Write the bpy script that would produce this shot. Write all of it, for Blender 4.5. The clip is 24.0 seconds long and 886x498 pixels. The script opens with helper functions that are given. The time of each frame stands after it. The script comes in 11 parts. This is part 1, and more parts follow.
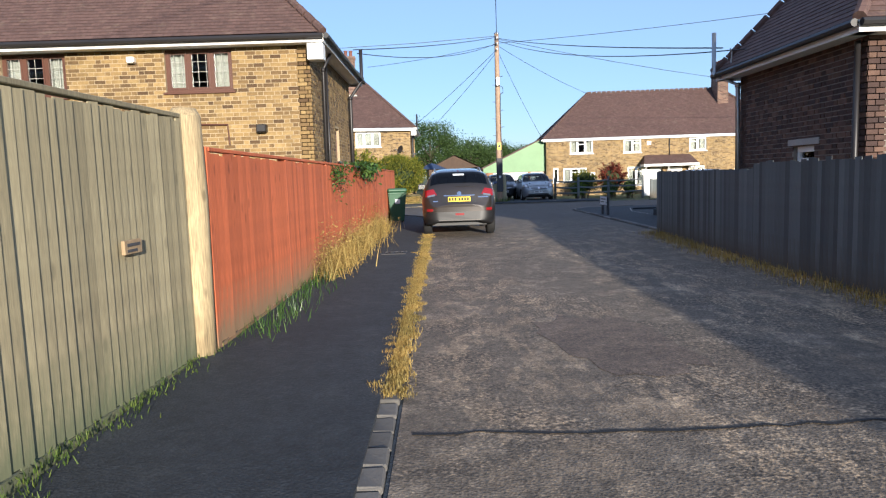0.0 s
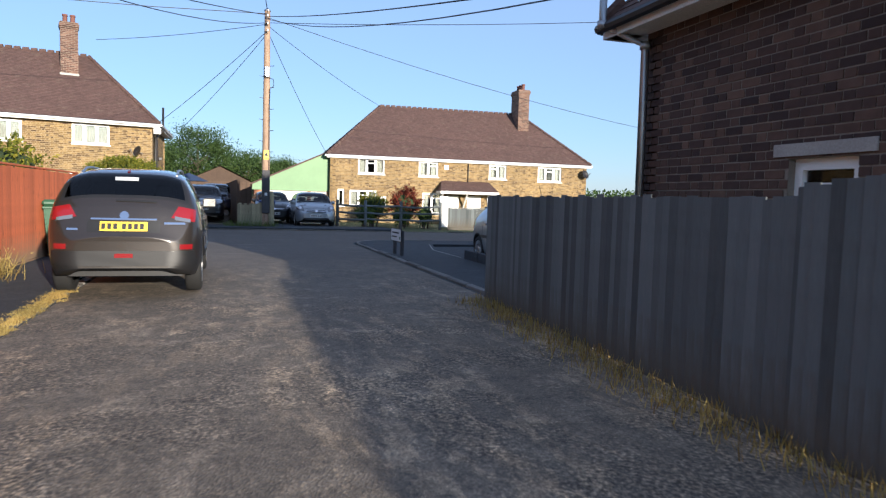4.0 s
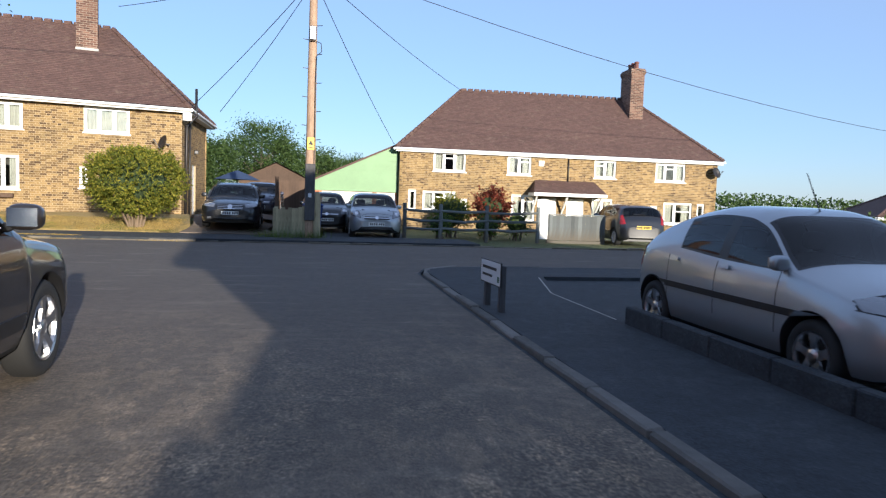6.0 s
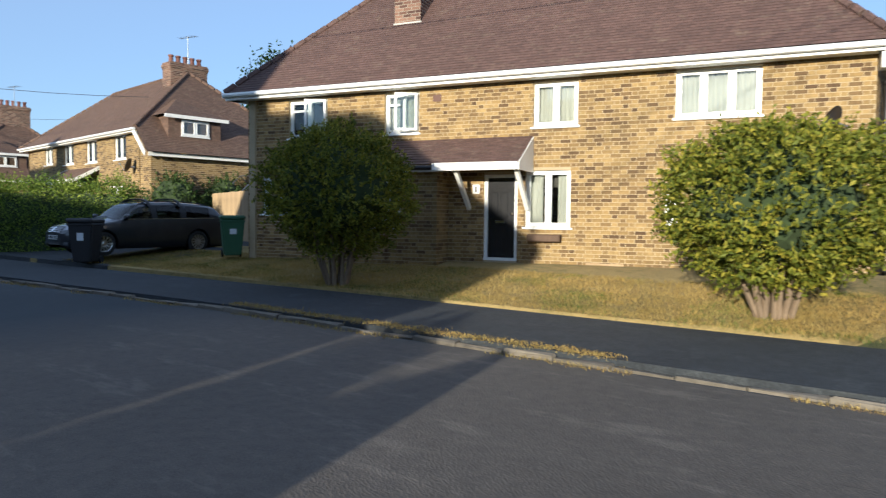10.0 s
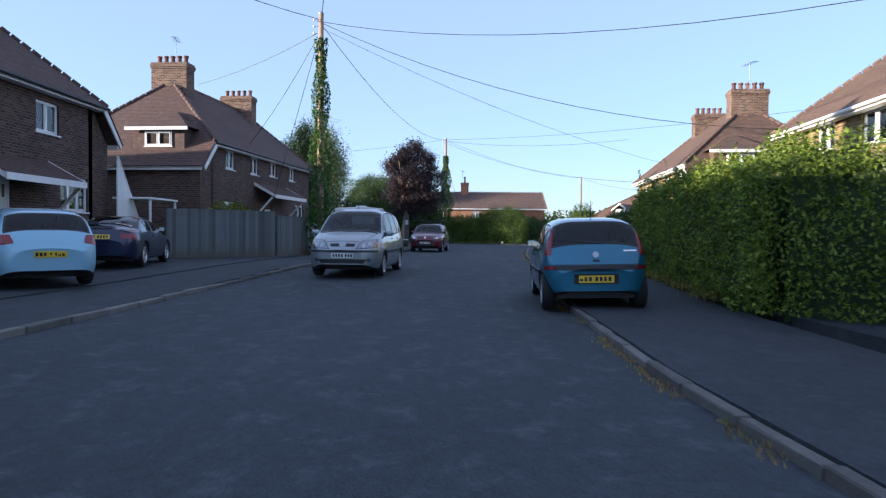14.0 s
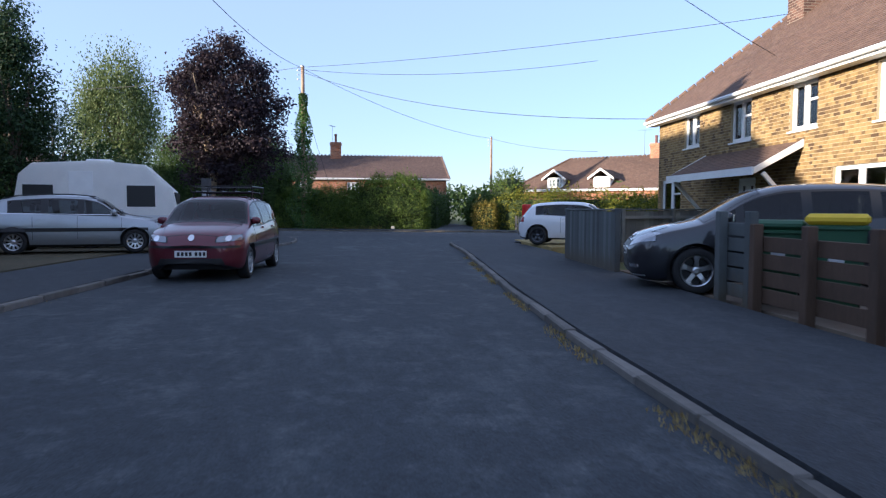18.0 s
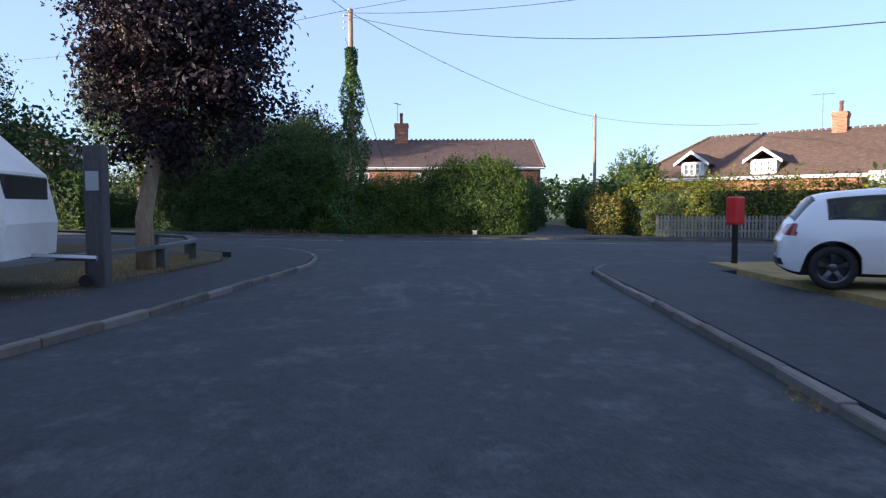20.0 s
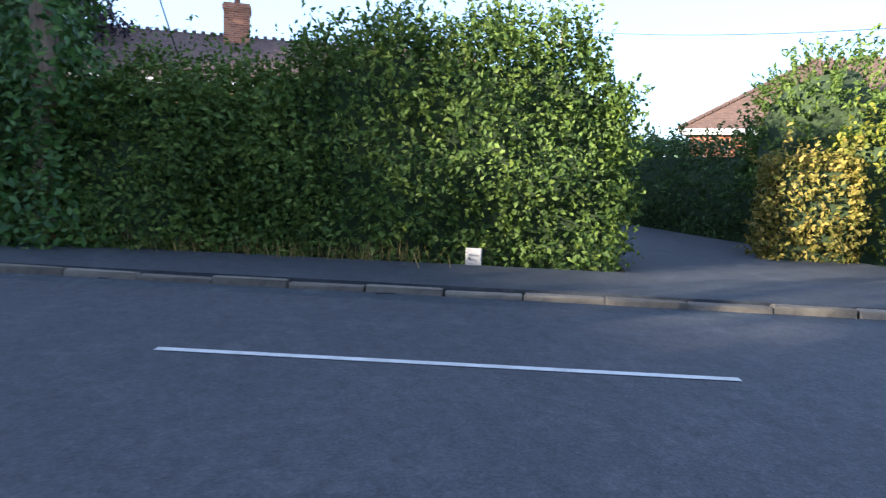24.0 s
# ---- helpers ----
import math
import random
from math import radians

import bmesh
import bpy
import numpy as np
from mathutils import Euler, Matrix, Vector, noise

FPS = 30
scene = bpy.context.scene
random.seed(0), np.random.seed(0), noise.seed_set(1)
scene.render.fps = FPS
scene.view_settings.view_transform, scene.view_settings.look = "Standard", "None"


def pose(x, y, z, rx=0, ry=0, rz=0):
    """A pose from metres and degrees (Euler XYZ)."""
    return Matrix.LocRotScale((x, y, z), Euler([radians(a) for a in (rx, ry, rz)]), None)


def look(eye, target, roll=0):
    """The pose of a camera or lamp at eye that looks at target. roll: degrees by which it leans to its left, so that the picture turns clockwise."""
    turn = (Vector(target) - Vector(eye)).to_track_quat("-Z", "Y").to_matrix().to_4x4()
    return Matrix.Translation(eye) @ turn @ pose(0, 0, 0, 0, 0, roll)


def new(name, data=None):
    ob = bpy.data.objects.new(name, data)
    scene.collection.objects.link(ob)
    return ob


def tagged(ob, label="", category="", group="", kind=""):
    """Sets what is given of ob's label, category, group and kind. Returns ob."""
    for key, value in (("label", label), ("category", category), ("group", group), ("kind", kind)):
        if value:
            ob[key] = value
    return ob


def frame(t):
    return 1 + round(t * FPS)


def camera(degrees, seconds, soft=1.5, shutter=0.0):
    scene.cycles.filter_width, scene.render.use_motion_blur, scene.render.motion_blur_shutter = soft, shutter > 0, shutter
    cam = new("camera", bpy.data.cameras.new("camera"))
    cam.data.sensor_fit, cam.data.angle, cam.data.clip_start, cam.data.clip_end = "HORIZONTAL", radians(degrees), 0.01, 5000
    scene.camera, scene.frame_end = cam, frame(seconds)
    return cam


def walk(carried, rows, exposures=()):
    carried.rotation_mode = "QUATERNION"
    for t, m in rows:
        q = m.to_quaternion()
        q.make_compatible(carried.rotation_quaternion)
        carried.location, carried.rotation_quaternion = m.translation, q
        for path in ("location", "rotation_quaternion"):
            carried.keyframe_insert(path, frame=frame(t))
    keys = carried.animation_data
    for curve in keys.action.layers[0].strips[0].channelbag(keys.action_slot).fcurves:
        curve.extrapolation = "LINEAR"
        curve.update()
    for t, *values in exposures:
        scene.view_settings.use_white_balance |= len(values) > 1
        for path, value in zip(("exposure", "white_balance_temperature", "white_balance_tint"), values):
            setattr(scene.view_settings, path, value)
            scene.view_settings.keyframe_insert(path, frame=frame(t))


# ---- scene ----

# ---------------------------------------------------------------- camera
cam = camera(65.9, 24.0, soft=1.25, shutter=0.15)
# seconds, place, yaw to the left from +y, pitch, lean
PATH = [
    (0, 0.00, 0.00, 1.397, 0.00, -5.94, -1.85),
    (0.5, 0.00, 0.16, 1.405, -0.30, -5.88, -1.55),
    (1, 0.02, 0.29, 1.391, -0.59, -5.83, -1.43),
    (1.5, 0.14, 1.12, 1.366, -3.96, -5.72, -1.00),
    (2, 0.31, 1.99, 1.337, -6.88, -5.77, -0.05),
    (2.5, 0.46, 2.50, 1.318, -8.01, -5.82, 0.53),
    (3, 0.87, 4.37, 1.291, -13.16, -5.37, 1.96),
    (3.5, 1.19, 5.62, 1.270, -15.58, -4.39, 2.79),
    (4, 1.60, 7.05, 1.309, -17.52, -4.06, 1.65),
    (4.5, 2.05, 8.63, 1.336, -17.97, -3.89, 1.25),
    (5, 2.48, 10.35, 1.355, -16.62, -3.84, 1.41),
    (5.5, 2.84, 12.19, 1.370, -13.88, -3.88, 2.19),
    (6, 3.08, 14.12, 1.362, -10.98, -4.11, 1.97),
    (6.5, 3.23, 15.98, 1.332, -8.19, -4.05, 1.87),
    (7, 3.30, 17.89, 1.338, -5.55, -3.70, 1.67),
    (7.5, 3.21, 19.89, 1.364, -1.32, -3.69, 1.30),
    (8, 2.94, 21.73, 1.372, 3.87, -3.55, 1.06),
    (8.5, 2.47, 23.39, 1.343, 9.61, -3.44, 0.82),
    (9, 1.79, 24.98, 1.355, 17.47, -2.85, 0.78),
    (9.5, 0.84, 26.37, 1.377, 27.42, -2.50, 0.66),
    (10, -0.38, 27.59, 1.415, 37.71, -2.68, 0.63),
    (10.5, -1.78, 28.60, 1.422, 48.01, -2.99, 0.46),
    (11, -3.25, 29.30, 1.395, 58.11, -2.90, -0.09),
    (11.5, -5.05, 29.96, 1.401, 65.51, -2.33, 0.85),
    (12, -7.01, 30.48, 1.362, 71.76, -2.56, 0.43),
    (12.5, -9.13, 30.84, 1.320, 77.13, -2.52, 0.22),
    (13, -11.39, 31.05, 1.267, 81.86, -2.20, 0.09),
    (13.5, -13.78, 31.10, 1.194, 86.10, -1.51, 0.01),
    (14, -16.29, 30.96, 1.242, 89.92, -1.52, 0.52),
    (14.5, -18.81, 30.74, 1.300, 91.54, -2.05, 0.92),
    (15, -21.47, 30.55, 1.365, 91.91, -2.53, 1.06),
    (15.5, -24.30, 30.42, 1.400, 90.19, -2.80, 0.69),
    (16, -27.23, 30.55, 1.426, 86.39, -3.03, 0.82),
    (16.5, -30.10, 30.88, 1.429, 81.98, -3.21, 0.71),
    (17, -32.98, 31.31, 1.427, 79.55, -3.54, 0.39),
    (17.5, -35.93, 31.75, 1.415, 79.23, -3.47, 0.32),
    (18, -39.11, 32.19, 1.400, 79.72, -3.43, 0.15),
    (18.5, -42.22, 32.55, 1.399, 80.75, -3.68, 0.03),
    (19, -45.32, 32.87, 1.398, 81.94, -3.65, -0.03),
    (19.5, -48.44, 33.09, 1.401, 83.69, -3.66, -0.10),
    (20, -51.62, 33.20, 1.407, 85.99, -3.72, -0.22),
    (20.5, -54.87, 33.17, 1.418, 88.38, -3.84, -0.44),
    (21, -58.23, 33.05, 1.391, 90.02, -3.56, -0.31),
    (21.5, -62.0, 32.80, 1.430, 90.40, -4.10, 0.50),
    (22, -65.15, 32.66, 1.460, 89.60, -4.75, 0.95),
    (22.5, -68.02, 32.58, 1.500, 87.84, -5.97, 1.40),
    (23, -70.15, 32.80, 1.420, 85.10, -6.62, 1.45),
    (23.5, -71.78, 33.15, 1.345, 80.60, -6.85, 1.85),
    (24, -73.17, 33.77, 1.259, 73.12, -6.61, 2.30),
]


def aim(x, y, z, yaw, pitch, lean):
    a, b = radians(yaw), radians(pitch)
    return look((x, y, z), (x - 5 * math.sin(a) * math.cos(b), y + 5 * math.cos(a) * math.cos(b), z + 5 * math.sin(b)), lean)


EXPOSURES = [(0.0, 1.0, 4820, 8), (9.0, 1.02, 4850, 8), (10.5, 0.95, 4830, 1), (12.0, 1.22, 4850, 1), (14.0, 1.47, 4900, 10), (20.0, 1.5, 4950, 12), (22.0, 1.68, 4930, 12), (23.0, 2.05, 4870, 11), (24.0, 2.3, 4800, 10)]
walk(cam, [(r[0], aim(*r[1:])) for r in PATH], EXPOSURES)

# ---------------------------------------------------------------- light
SUN_EL, SUN_AZ = 9.8, 165.0  # height, bearing clockwise from +y
to_sun = Vector((math.sin(radians(SUN_AZ)) * math.cos(radians(SUN_EL)), math.cos(radians(SUN_AZ)) * math.cos(radians(SUN_EL)), math.sin(radians(SUN_EL))))
world = bpy.data.worlds.new("sky_world")
world.use_nodes = True
scene.world = world
wn = world.node_tree
wn.nodes.clear()
sky = wn.nodes.new("ShaderNodeTexSky")
sky.sky_type = "NISHITA"
sky.sun_disc = False
sky.sun_elevation = radians(SUN_EL)
sky.sun_rotation = radians(SUN_AZ)
sky.air_density = 1.0
sky.dust_density = 0.3
sky.ozone_density = 2.5
bgn = wn.nodes.new("ShaderNodeBackground")
bgn.inputs[1].default_value = 0.092
won = wn.nodes.new("ShaderNodeOutputWorld")
veil = wn.nodes.new("ShaderNodeMix")  # thin summer haze over the whole sky
veil.data_type = "RGBA"
veil.inputs[0].default_value = 0.48
veil.inputs[7].default_value = (3.95, 3.75, 3.95, 1)
wn.links.new(sky.outputs[0], veil.inputs[6])
wn.links.new(veil.outputs[2], bgn.inputs[0])
wn.links.new(bgn.outputs[0], won.inputs[0])

sun = new("sun", bpy.data.lights.new("sun", "SUN"))
sun.data.energy = 5.0
sun.data.angle = radians(0.6)
sun.data.color = (1.0, 0.74, 0.46)
sun.matrix_world = look((0, 0, 60), Vector((0, 0, 60)) - to_sun)

# ---------------------------------------------------------------- materials
MATS = {}


def node_material(name):
    m = bpy.data.materials.new(name)
    m.use_nodes = True
    nt = m.node_tree
    return m, nt, nt.nodes["Principled BSDF"]


def noise_node(nt, scale, detail=4, rough=0.6, coords="Object", stretch=None):
    tc = nt.nodes.new("ShaderNodeTexCoord")
    n = nt.nodes.new("ShaderNodeTexNoise")
    n.inputs["Scale"].default_value = scale
    n.inputs["Detail"].default_value = detail
    n.inputs["Roughness"].default_value = rough
    if stretch:
        mp = nt.nodes.new("ShaderNodeMapping")
        mp.inputs["Scale"].default_value = stretch
        nt.links.new(tc.outputs[coords], mp.inputs[0])
        nt.links.new(mp.outputs[0], n.inputs["Vector"])
    else:
        nt.links.new(tc.outputs[coords], n.inputs["Vector"])
    return n


def ramp(nt, fac, stops):
    r = nt.nodes.new("ShaderNodeValToRGB")
    e = r.color_ramp.elements
    while len(e) < len(stops):
        e.new(0.5)
    for el, (p, c) in zip(e, stops):
        el.position = p
        el.color = (*c, 1)
    nt.links.new(fac, r.inputs[0])
    return r.outputs[0]


def mixc(nt, fac, a, b, blend="MIX"):
    m = nt.nodes.new("ShaderNodeMix")
    m.data_type, m.blend_type = "RGBA", blend
    for sock, v in ((m.inputs[0], fac), (m.inputs[6], a), (m.inputs[7], b)):
        if hasattr(v, "is_linked"):
            nt.links.new(v, sock)
        elif isinstance(v, tuple):
            sock.default_value = (*v, 1)
        else:
            sock.default_value = v
    return m.outputs[2]


def add_bump(nt, bsdf, height, strength, dist=0.01):
    b = nt.nodes.new("ShaderNodeBump")
    b.inputs["Strength"].default_value = strength
    b.inputs["Distance"].default_value = dist
    nt.links.new(height, b.inputs["Height"])
    nt.links.new(b.outputs[0], bsdf.inputs["Normal"])


def random_value(nt):
    """A number of its own for every loose piece and every object."""
    g = nt.nodes.new("ShaderNodeNewGeometry")
    o = nt.nodes.new("ShaderNodeObjectInfo")
    a = nt.nodes.new("ShaderNodeMath")
    a.operation = "ADD"
    nt.links.new(g.outputs["Random Per Island"], a.inputs[0])
    nt.links.new(o.outputs["Random"], a.inputs[1])
    f = nt.nodes.new("ShaderNodeMath")
    f.operation = "FRACT"
    nt.links.new(a.outputs[0], f.inputs[0])
    return f.outputs[0]


def plain(name, col, rough=0.6, metal=0.0, var=0.2, scale=3.0, fine=60.0, bump=0.15, dist=0.004, stretch=None, coat=0.0, pieces=0.0):
    """A surface with broad stains, fine grain and, where asked, a shade of its own for each piece."""
    m, nt, b = node_material(name)
    n1, n2 = noise_node(nt, scale, 5, stretch=stretch), noise_node(nt, fine, 3, stretch=stretch)
    lo, hi = tuple(c * (1 - var) for c in col), tuple(min(1, c * (1 + var)) for c in col)
    c = ramp(nt, n1.outputs[0], [(0.3, lo), (0.7, hi)])
    c = mixc(nt, 0.5, c, ramp(nt, n2.outputs[0], [(0.3, tuple(v * 0.7 for v in col)), (0.7, tuple(min(1, v * 1.25) for v in col))]))
    if pieces:
        c = mixc(nt, pieces, c, ramp(nt, random_value(nt), [(0, tuple(v * 0.45 for v in col)), (0.5, col), (1, tuple(min(1, v * 1.6) for v in col))]))
    nt.links.new(c, b.inputs["Base Color"])
    b.inputs["Roughness"].default_value = rough
    b.inputs["Metallic"].default_value = metal
    if coat:
        b.inputs["Coat Weight"].default_value = coat
        b.inputs["Coat Roughness"].default_value = 0.04
    if bump:
        add_bump(nt, b, n2.outputs[0], bump, dist)
    MATS[name] = m
    return m


def smooth_mat(name, col, rough, metal=0.0, coat=0.0, emit=0.0, var=0.06):
    m, nt, b = node_material(name)
    n1 = noise_node(nt, 2.2, 4)
    nt.links.new(ramp(nt, n1.outputs[0], [(0.3, tuple(c * (1 - var) for c in col)), (0.7, tuple(min(1, c * (1 + var)) for c in col))]), b.inputs["Base Color"])
    b.inputs["Roughness"].default_value = rough
    b.inputs["Metallic"].default_value = metal
    b.inputs["Coat Weight"].default_value = coat
    b.inputs["Coat Roughness"].default_value = 0.03
    MATS[name] = m
    return m


def glass_mat(name, tint, gloss=1.0):
    """A thin pane: clear, tinted, with a glossy face that grows towards grazing."""
    m = bpy.data.materials.new(name)
    m.use_nodes = True
    nt = m.node_tree
    nt.nodes.clear()
    tr, gl = nt.nodes.new("ShaderNodeBsdfTransparent"), nt.nodes.new("ShaderNodeBsdfGlossy")
    tr.inputs[0].default_value = (*tint, 1)
    gl.inputs["Roughness"].default_value = 0.02
    fr, mx, out = nt.nodes.new("ShaderNodeFresnel"), nt.nodes.new("ShaderNodeMixShader"), nt.nodes.new("ShaderNodeOutputMaterial")
    fr.inputs[0].default_value = 1.5 + gloss * 0.25
    nt.links.new(fr.outputs[0], mx.inputs[0])
    nt.links.new(tr.outputs[0], mx.inputs[1])
    nt.links.new(gl.outputs[0], mx.inputs[2])
    nt.links.new(mx.outputs[0], out.inputs[0])
    MATS[name] = m
    return m


def asphalt_mat(name, dark, light, wear, stone=0.5, streak=(0.35, 1.6, 1.0), grit=0.0, street=None):
    m, nt, b = node_material(name)
    scuff = noise_node(nt, 0.8, 7, 0.72, stretch=streak)
    scuff_mask = noise_node(nt, 0.13, 3, 0.6)
    big = noise_node(nt, 0.35, 6, 0.65)
    mid = noise_node(nt, 2.3, 7, 0.72)
    fine = noise_node(nt, 75, 3, 0.7)
    vor = nt.nodes.new("ShaderNodeTexVoronoi")
    vor.inputs["Scale"].default_value = 60
    tc = nt.nodes.new("ShaderNodeTexCoord")
    nt.links.new(tc.outputs["Object"], vor.inputs["Vector"])
    chips = nt.nodes.new("ShaderNodeTexVoronoi")
    chips.inputs["Scale"].default_value = 60
    nt.links.new(tc.outputs["Object"], chips.inputs["Vector"])
    pits = noise_node(nt, 7.5, 8, 0.75)
    c = ramp(nt, big.outputs[0], [(0.35, dark), (0.68, light)])
    c = mixc(nt, ramp(nt, mid.outputs[0], [(0.52, (0, 0, 0)), (0.66, (1, 1, 1))]), c, wear)
    worn = mixc(nt, 1.0, ramp(nt, scuff.outputs[0], [(0.53, (0, 0, 0)), (0.66, (0.75, 0.75, 0.75))]), ramp(nt, scuff_mask.outputs[0], [(0.42, (0.12, 0.12, 0.12)), (0.6, (1, 1, 1))]), "MULTIPLY")
    c = mixc(nt, worn, c, tuple(v * 1.35 for v in wear))
    c = mixc(nt, stone, c, ramp(nt, fine.outputs[0], [(0.3, tuple(v * 0.35 for v in dark)), (0.72, tuple(v * 1.9 for v in light))]))
    c = mixc(nt, 1.0, c, ramp(nt, pits.outputs[0], [(0.36, (0.72, 0.72, 0.72)), (0.5, (1, 1, 1)), (0.66, (1.22, 1.21, 1.2))]), "MULTIPLY")
    c = mixc(nt, 0.4, c, ramp(nt, chips.outputs["Color"], [(0.15, (0.55, 0.55, 0.55)), (0.6, (1, 1, 1)), (0.9, (1.8, 1.75, 1.65))]), "MULTIPLY")
    if grit:
        stones = noise_node(nt, 34, 3, 0.6)
        bare = noise_node(nt, 0.75, 5, 0.65)
        mask = ramp(nt, bare.outputs[0], [(0.44, (0.1, 0.1, 0.1)), (0.58, (grit, grit, grit))])
        c = mixc(nt, mask, c, mixc(nt, 1.0, c, ramp(nt, stones.outputs[0], [(0.4, (0.3, 0.3, 0.3)), (0.52, (0.95, 0.95, 0.95)), (0.64, (2.0, 1.9, 1.75))]), "MULTIPLY"))
    if grit > 0.5:
        crust, where = noise_node(nt, 2.6, 9, 0.78, stretch=(1.5, 0.55, 1.0)), noise_node(nt, 0.5, 3, 0.5, stretch=(1.5, 0.3, 1.0))
        flake = mixc(nt, 1.0, ramp(nt, crust.outputs[0], [(0.5, (0, 0, 0)), (0.53, (1, 1, 1))]), ramp(nt, where.outputs[0], [(0.4, (0.05, 0.05, 0.05)), (0.52, (0.95, 0.95, 0.95))]), "MULTIPLY")
        c = mixc(nt, flake, c, mixc(nt, 1.0, c, (1.75, 1.66, 1.5), "MULTIPLY"))
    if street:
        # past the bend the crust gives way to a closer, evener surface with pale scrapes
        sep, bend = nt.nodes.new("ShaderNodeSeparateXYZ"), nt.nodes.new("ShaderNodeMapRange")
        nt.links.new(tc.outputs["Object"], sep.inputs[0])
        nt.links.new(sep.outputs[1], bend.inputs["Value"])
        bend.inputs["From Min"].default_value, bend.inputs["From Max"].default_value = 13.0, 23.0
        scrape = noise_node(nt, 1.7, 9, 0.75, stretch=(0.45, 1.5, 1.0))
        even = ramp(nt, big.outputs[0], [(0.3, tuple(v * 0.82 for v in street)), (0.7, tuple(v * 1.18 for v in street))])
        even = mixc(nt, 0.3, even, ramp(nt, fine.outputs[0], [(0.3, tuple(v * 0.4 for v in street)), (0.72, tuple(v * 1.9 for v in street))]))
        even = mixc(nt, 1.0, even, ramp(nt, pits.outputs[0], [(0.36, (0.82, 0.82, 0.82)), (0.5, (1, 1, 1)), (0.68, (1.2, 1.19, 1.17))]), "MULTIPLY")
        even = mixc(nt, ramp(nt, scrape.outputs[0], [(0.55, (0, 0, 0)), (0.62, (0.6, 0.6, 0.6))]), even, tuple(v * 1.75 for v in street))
        # further west it fades darker and bluer, the shaded street's tone put into the colour
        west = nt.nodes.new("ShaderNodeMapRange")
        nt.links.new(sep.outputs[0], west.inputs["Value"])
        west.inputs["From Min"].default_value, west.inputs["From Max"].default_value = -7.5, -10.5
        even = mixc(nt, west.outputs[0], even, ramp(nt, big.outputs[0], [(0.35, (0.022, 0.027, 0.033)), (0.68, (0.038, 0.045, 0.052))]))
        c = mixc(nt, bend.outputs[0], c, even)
    nt.links.new(c, b.inputs["Base Color"])
    b.inputs["Roughness"].default_value = 0.88
    h = nt.nodes.new("ShaderNodeMath")
    h.operation = "ADD"
    nt.links.new(vor.outputs["Distance"], h.inputs[0])
    nt.links.new(mid.outputs[0], h.inputs[1])
    add_bump(nt, b, h.outputs[0], 0.3, 0.012)
    MATS[name] = m


def brick_piece_mat(name, stops, grime=0.5):
    m, nt, b = node_material(name)
    c = ramp(nt, random_value(nt), stops)
    n1, n2, n3 = noise_node(nt, 0.7, 5), noise_node(nt, 45, 4), noise_node(nt, 9, 3)
    c = mixc(nt, 1.0, c, ramp(nt, n1.outputs[0], [(0.3, (1 - grime * 0.5,) * 3), (0.7, (1.1, 1.08, 1.05))]), "MULTIPLY")
    c = mixc(nt, 0.8, c, ramp(nt, n3.outputs[0], [(0.3, (0.7, 0.66, 0.62)), (0.7, (1.15, 1.15, 1.15))]), "MULTIPLY")
    nt.links.new(c, b.inputs["Base Color"])
    b.inputs["Roughness"].default_value = 0.85
    add_bump(nt, b, n2.outputs[0], 0.4, 0.004)
    MATS[name] = m


def brick_wall_mat(name, stops, mortar):
    """Brickwork of a wall that stays far off: courses laid over the wall's own metres."""
    m, nt, b = node_material(name)
    tc = nt.nodes.new("ShaderNodeTexCoord")
    br = nt.nodes.new("ShaderNodeTexBrick")
    br.inputs["Scale"].default_value = 1.0
    br.inputs["Brick Width"].default_value = 0.23
    br.inputs["Row Height"].default_value = 0.08
    br.inputs["Mortar Size"].default_value = 0.009
    br.inputs["Mortar Smooth"].default_value = 0.2
    br.inputs["Bias"].default_value = -0.1
    br.inputs["Color1"].default_value = (0, 0, 0, 1)
    br.inputs["Color2"].default_value = (1, 1, 1, 1)
    br.inputs["Mortar"].default_value = (0.5, 0.5, 0.5, 1)
    nt.links.new(tc.outputs["UV"], br.inputs["Vector"])
    n1 = noise_node(nt, 0.6, 5)
    c = ramp(nt, br.outputs["Color"], stops)
    c = mixc(nt, br.outputs["Fac"], c, mortar)
    c = mixc(nt, 1.0, c, ramp(nt, n1.outputs[0], [(0.3, (0.72, 0.7, 0.68)), (0.7, (1.12, 1.1, 1.08))]), "MULTIPLY")
    nt.links.new(c, b.inputs["Base Color"])
    b.inputs["Roughness"].default_value = 0.88
    inv = nt.nodes.new("ShaderNodeMath")
    inv.operation = "SUBTRACT"
    inv.inputs[0].default_value = 1
    nt.links.new(br.outputs["Fac"], inv.inputs[1])
    add_bump(nt, b, inv.outputs[0], 0.5, 0.008)
    MATS[name] = m


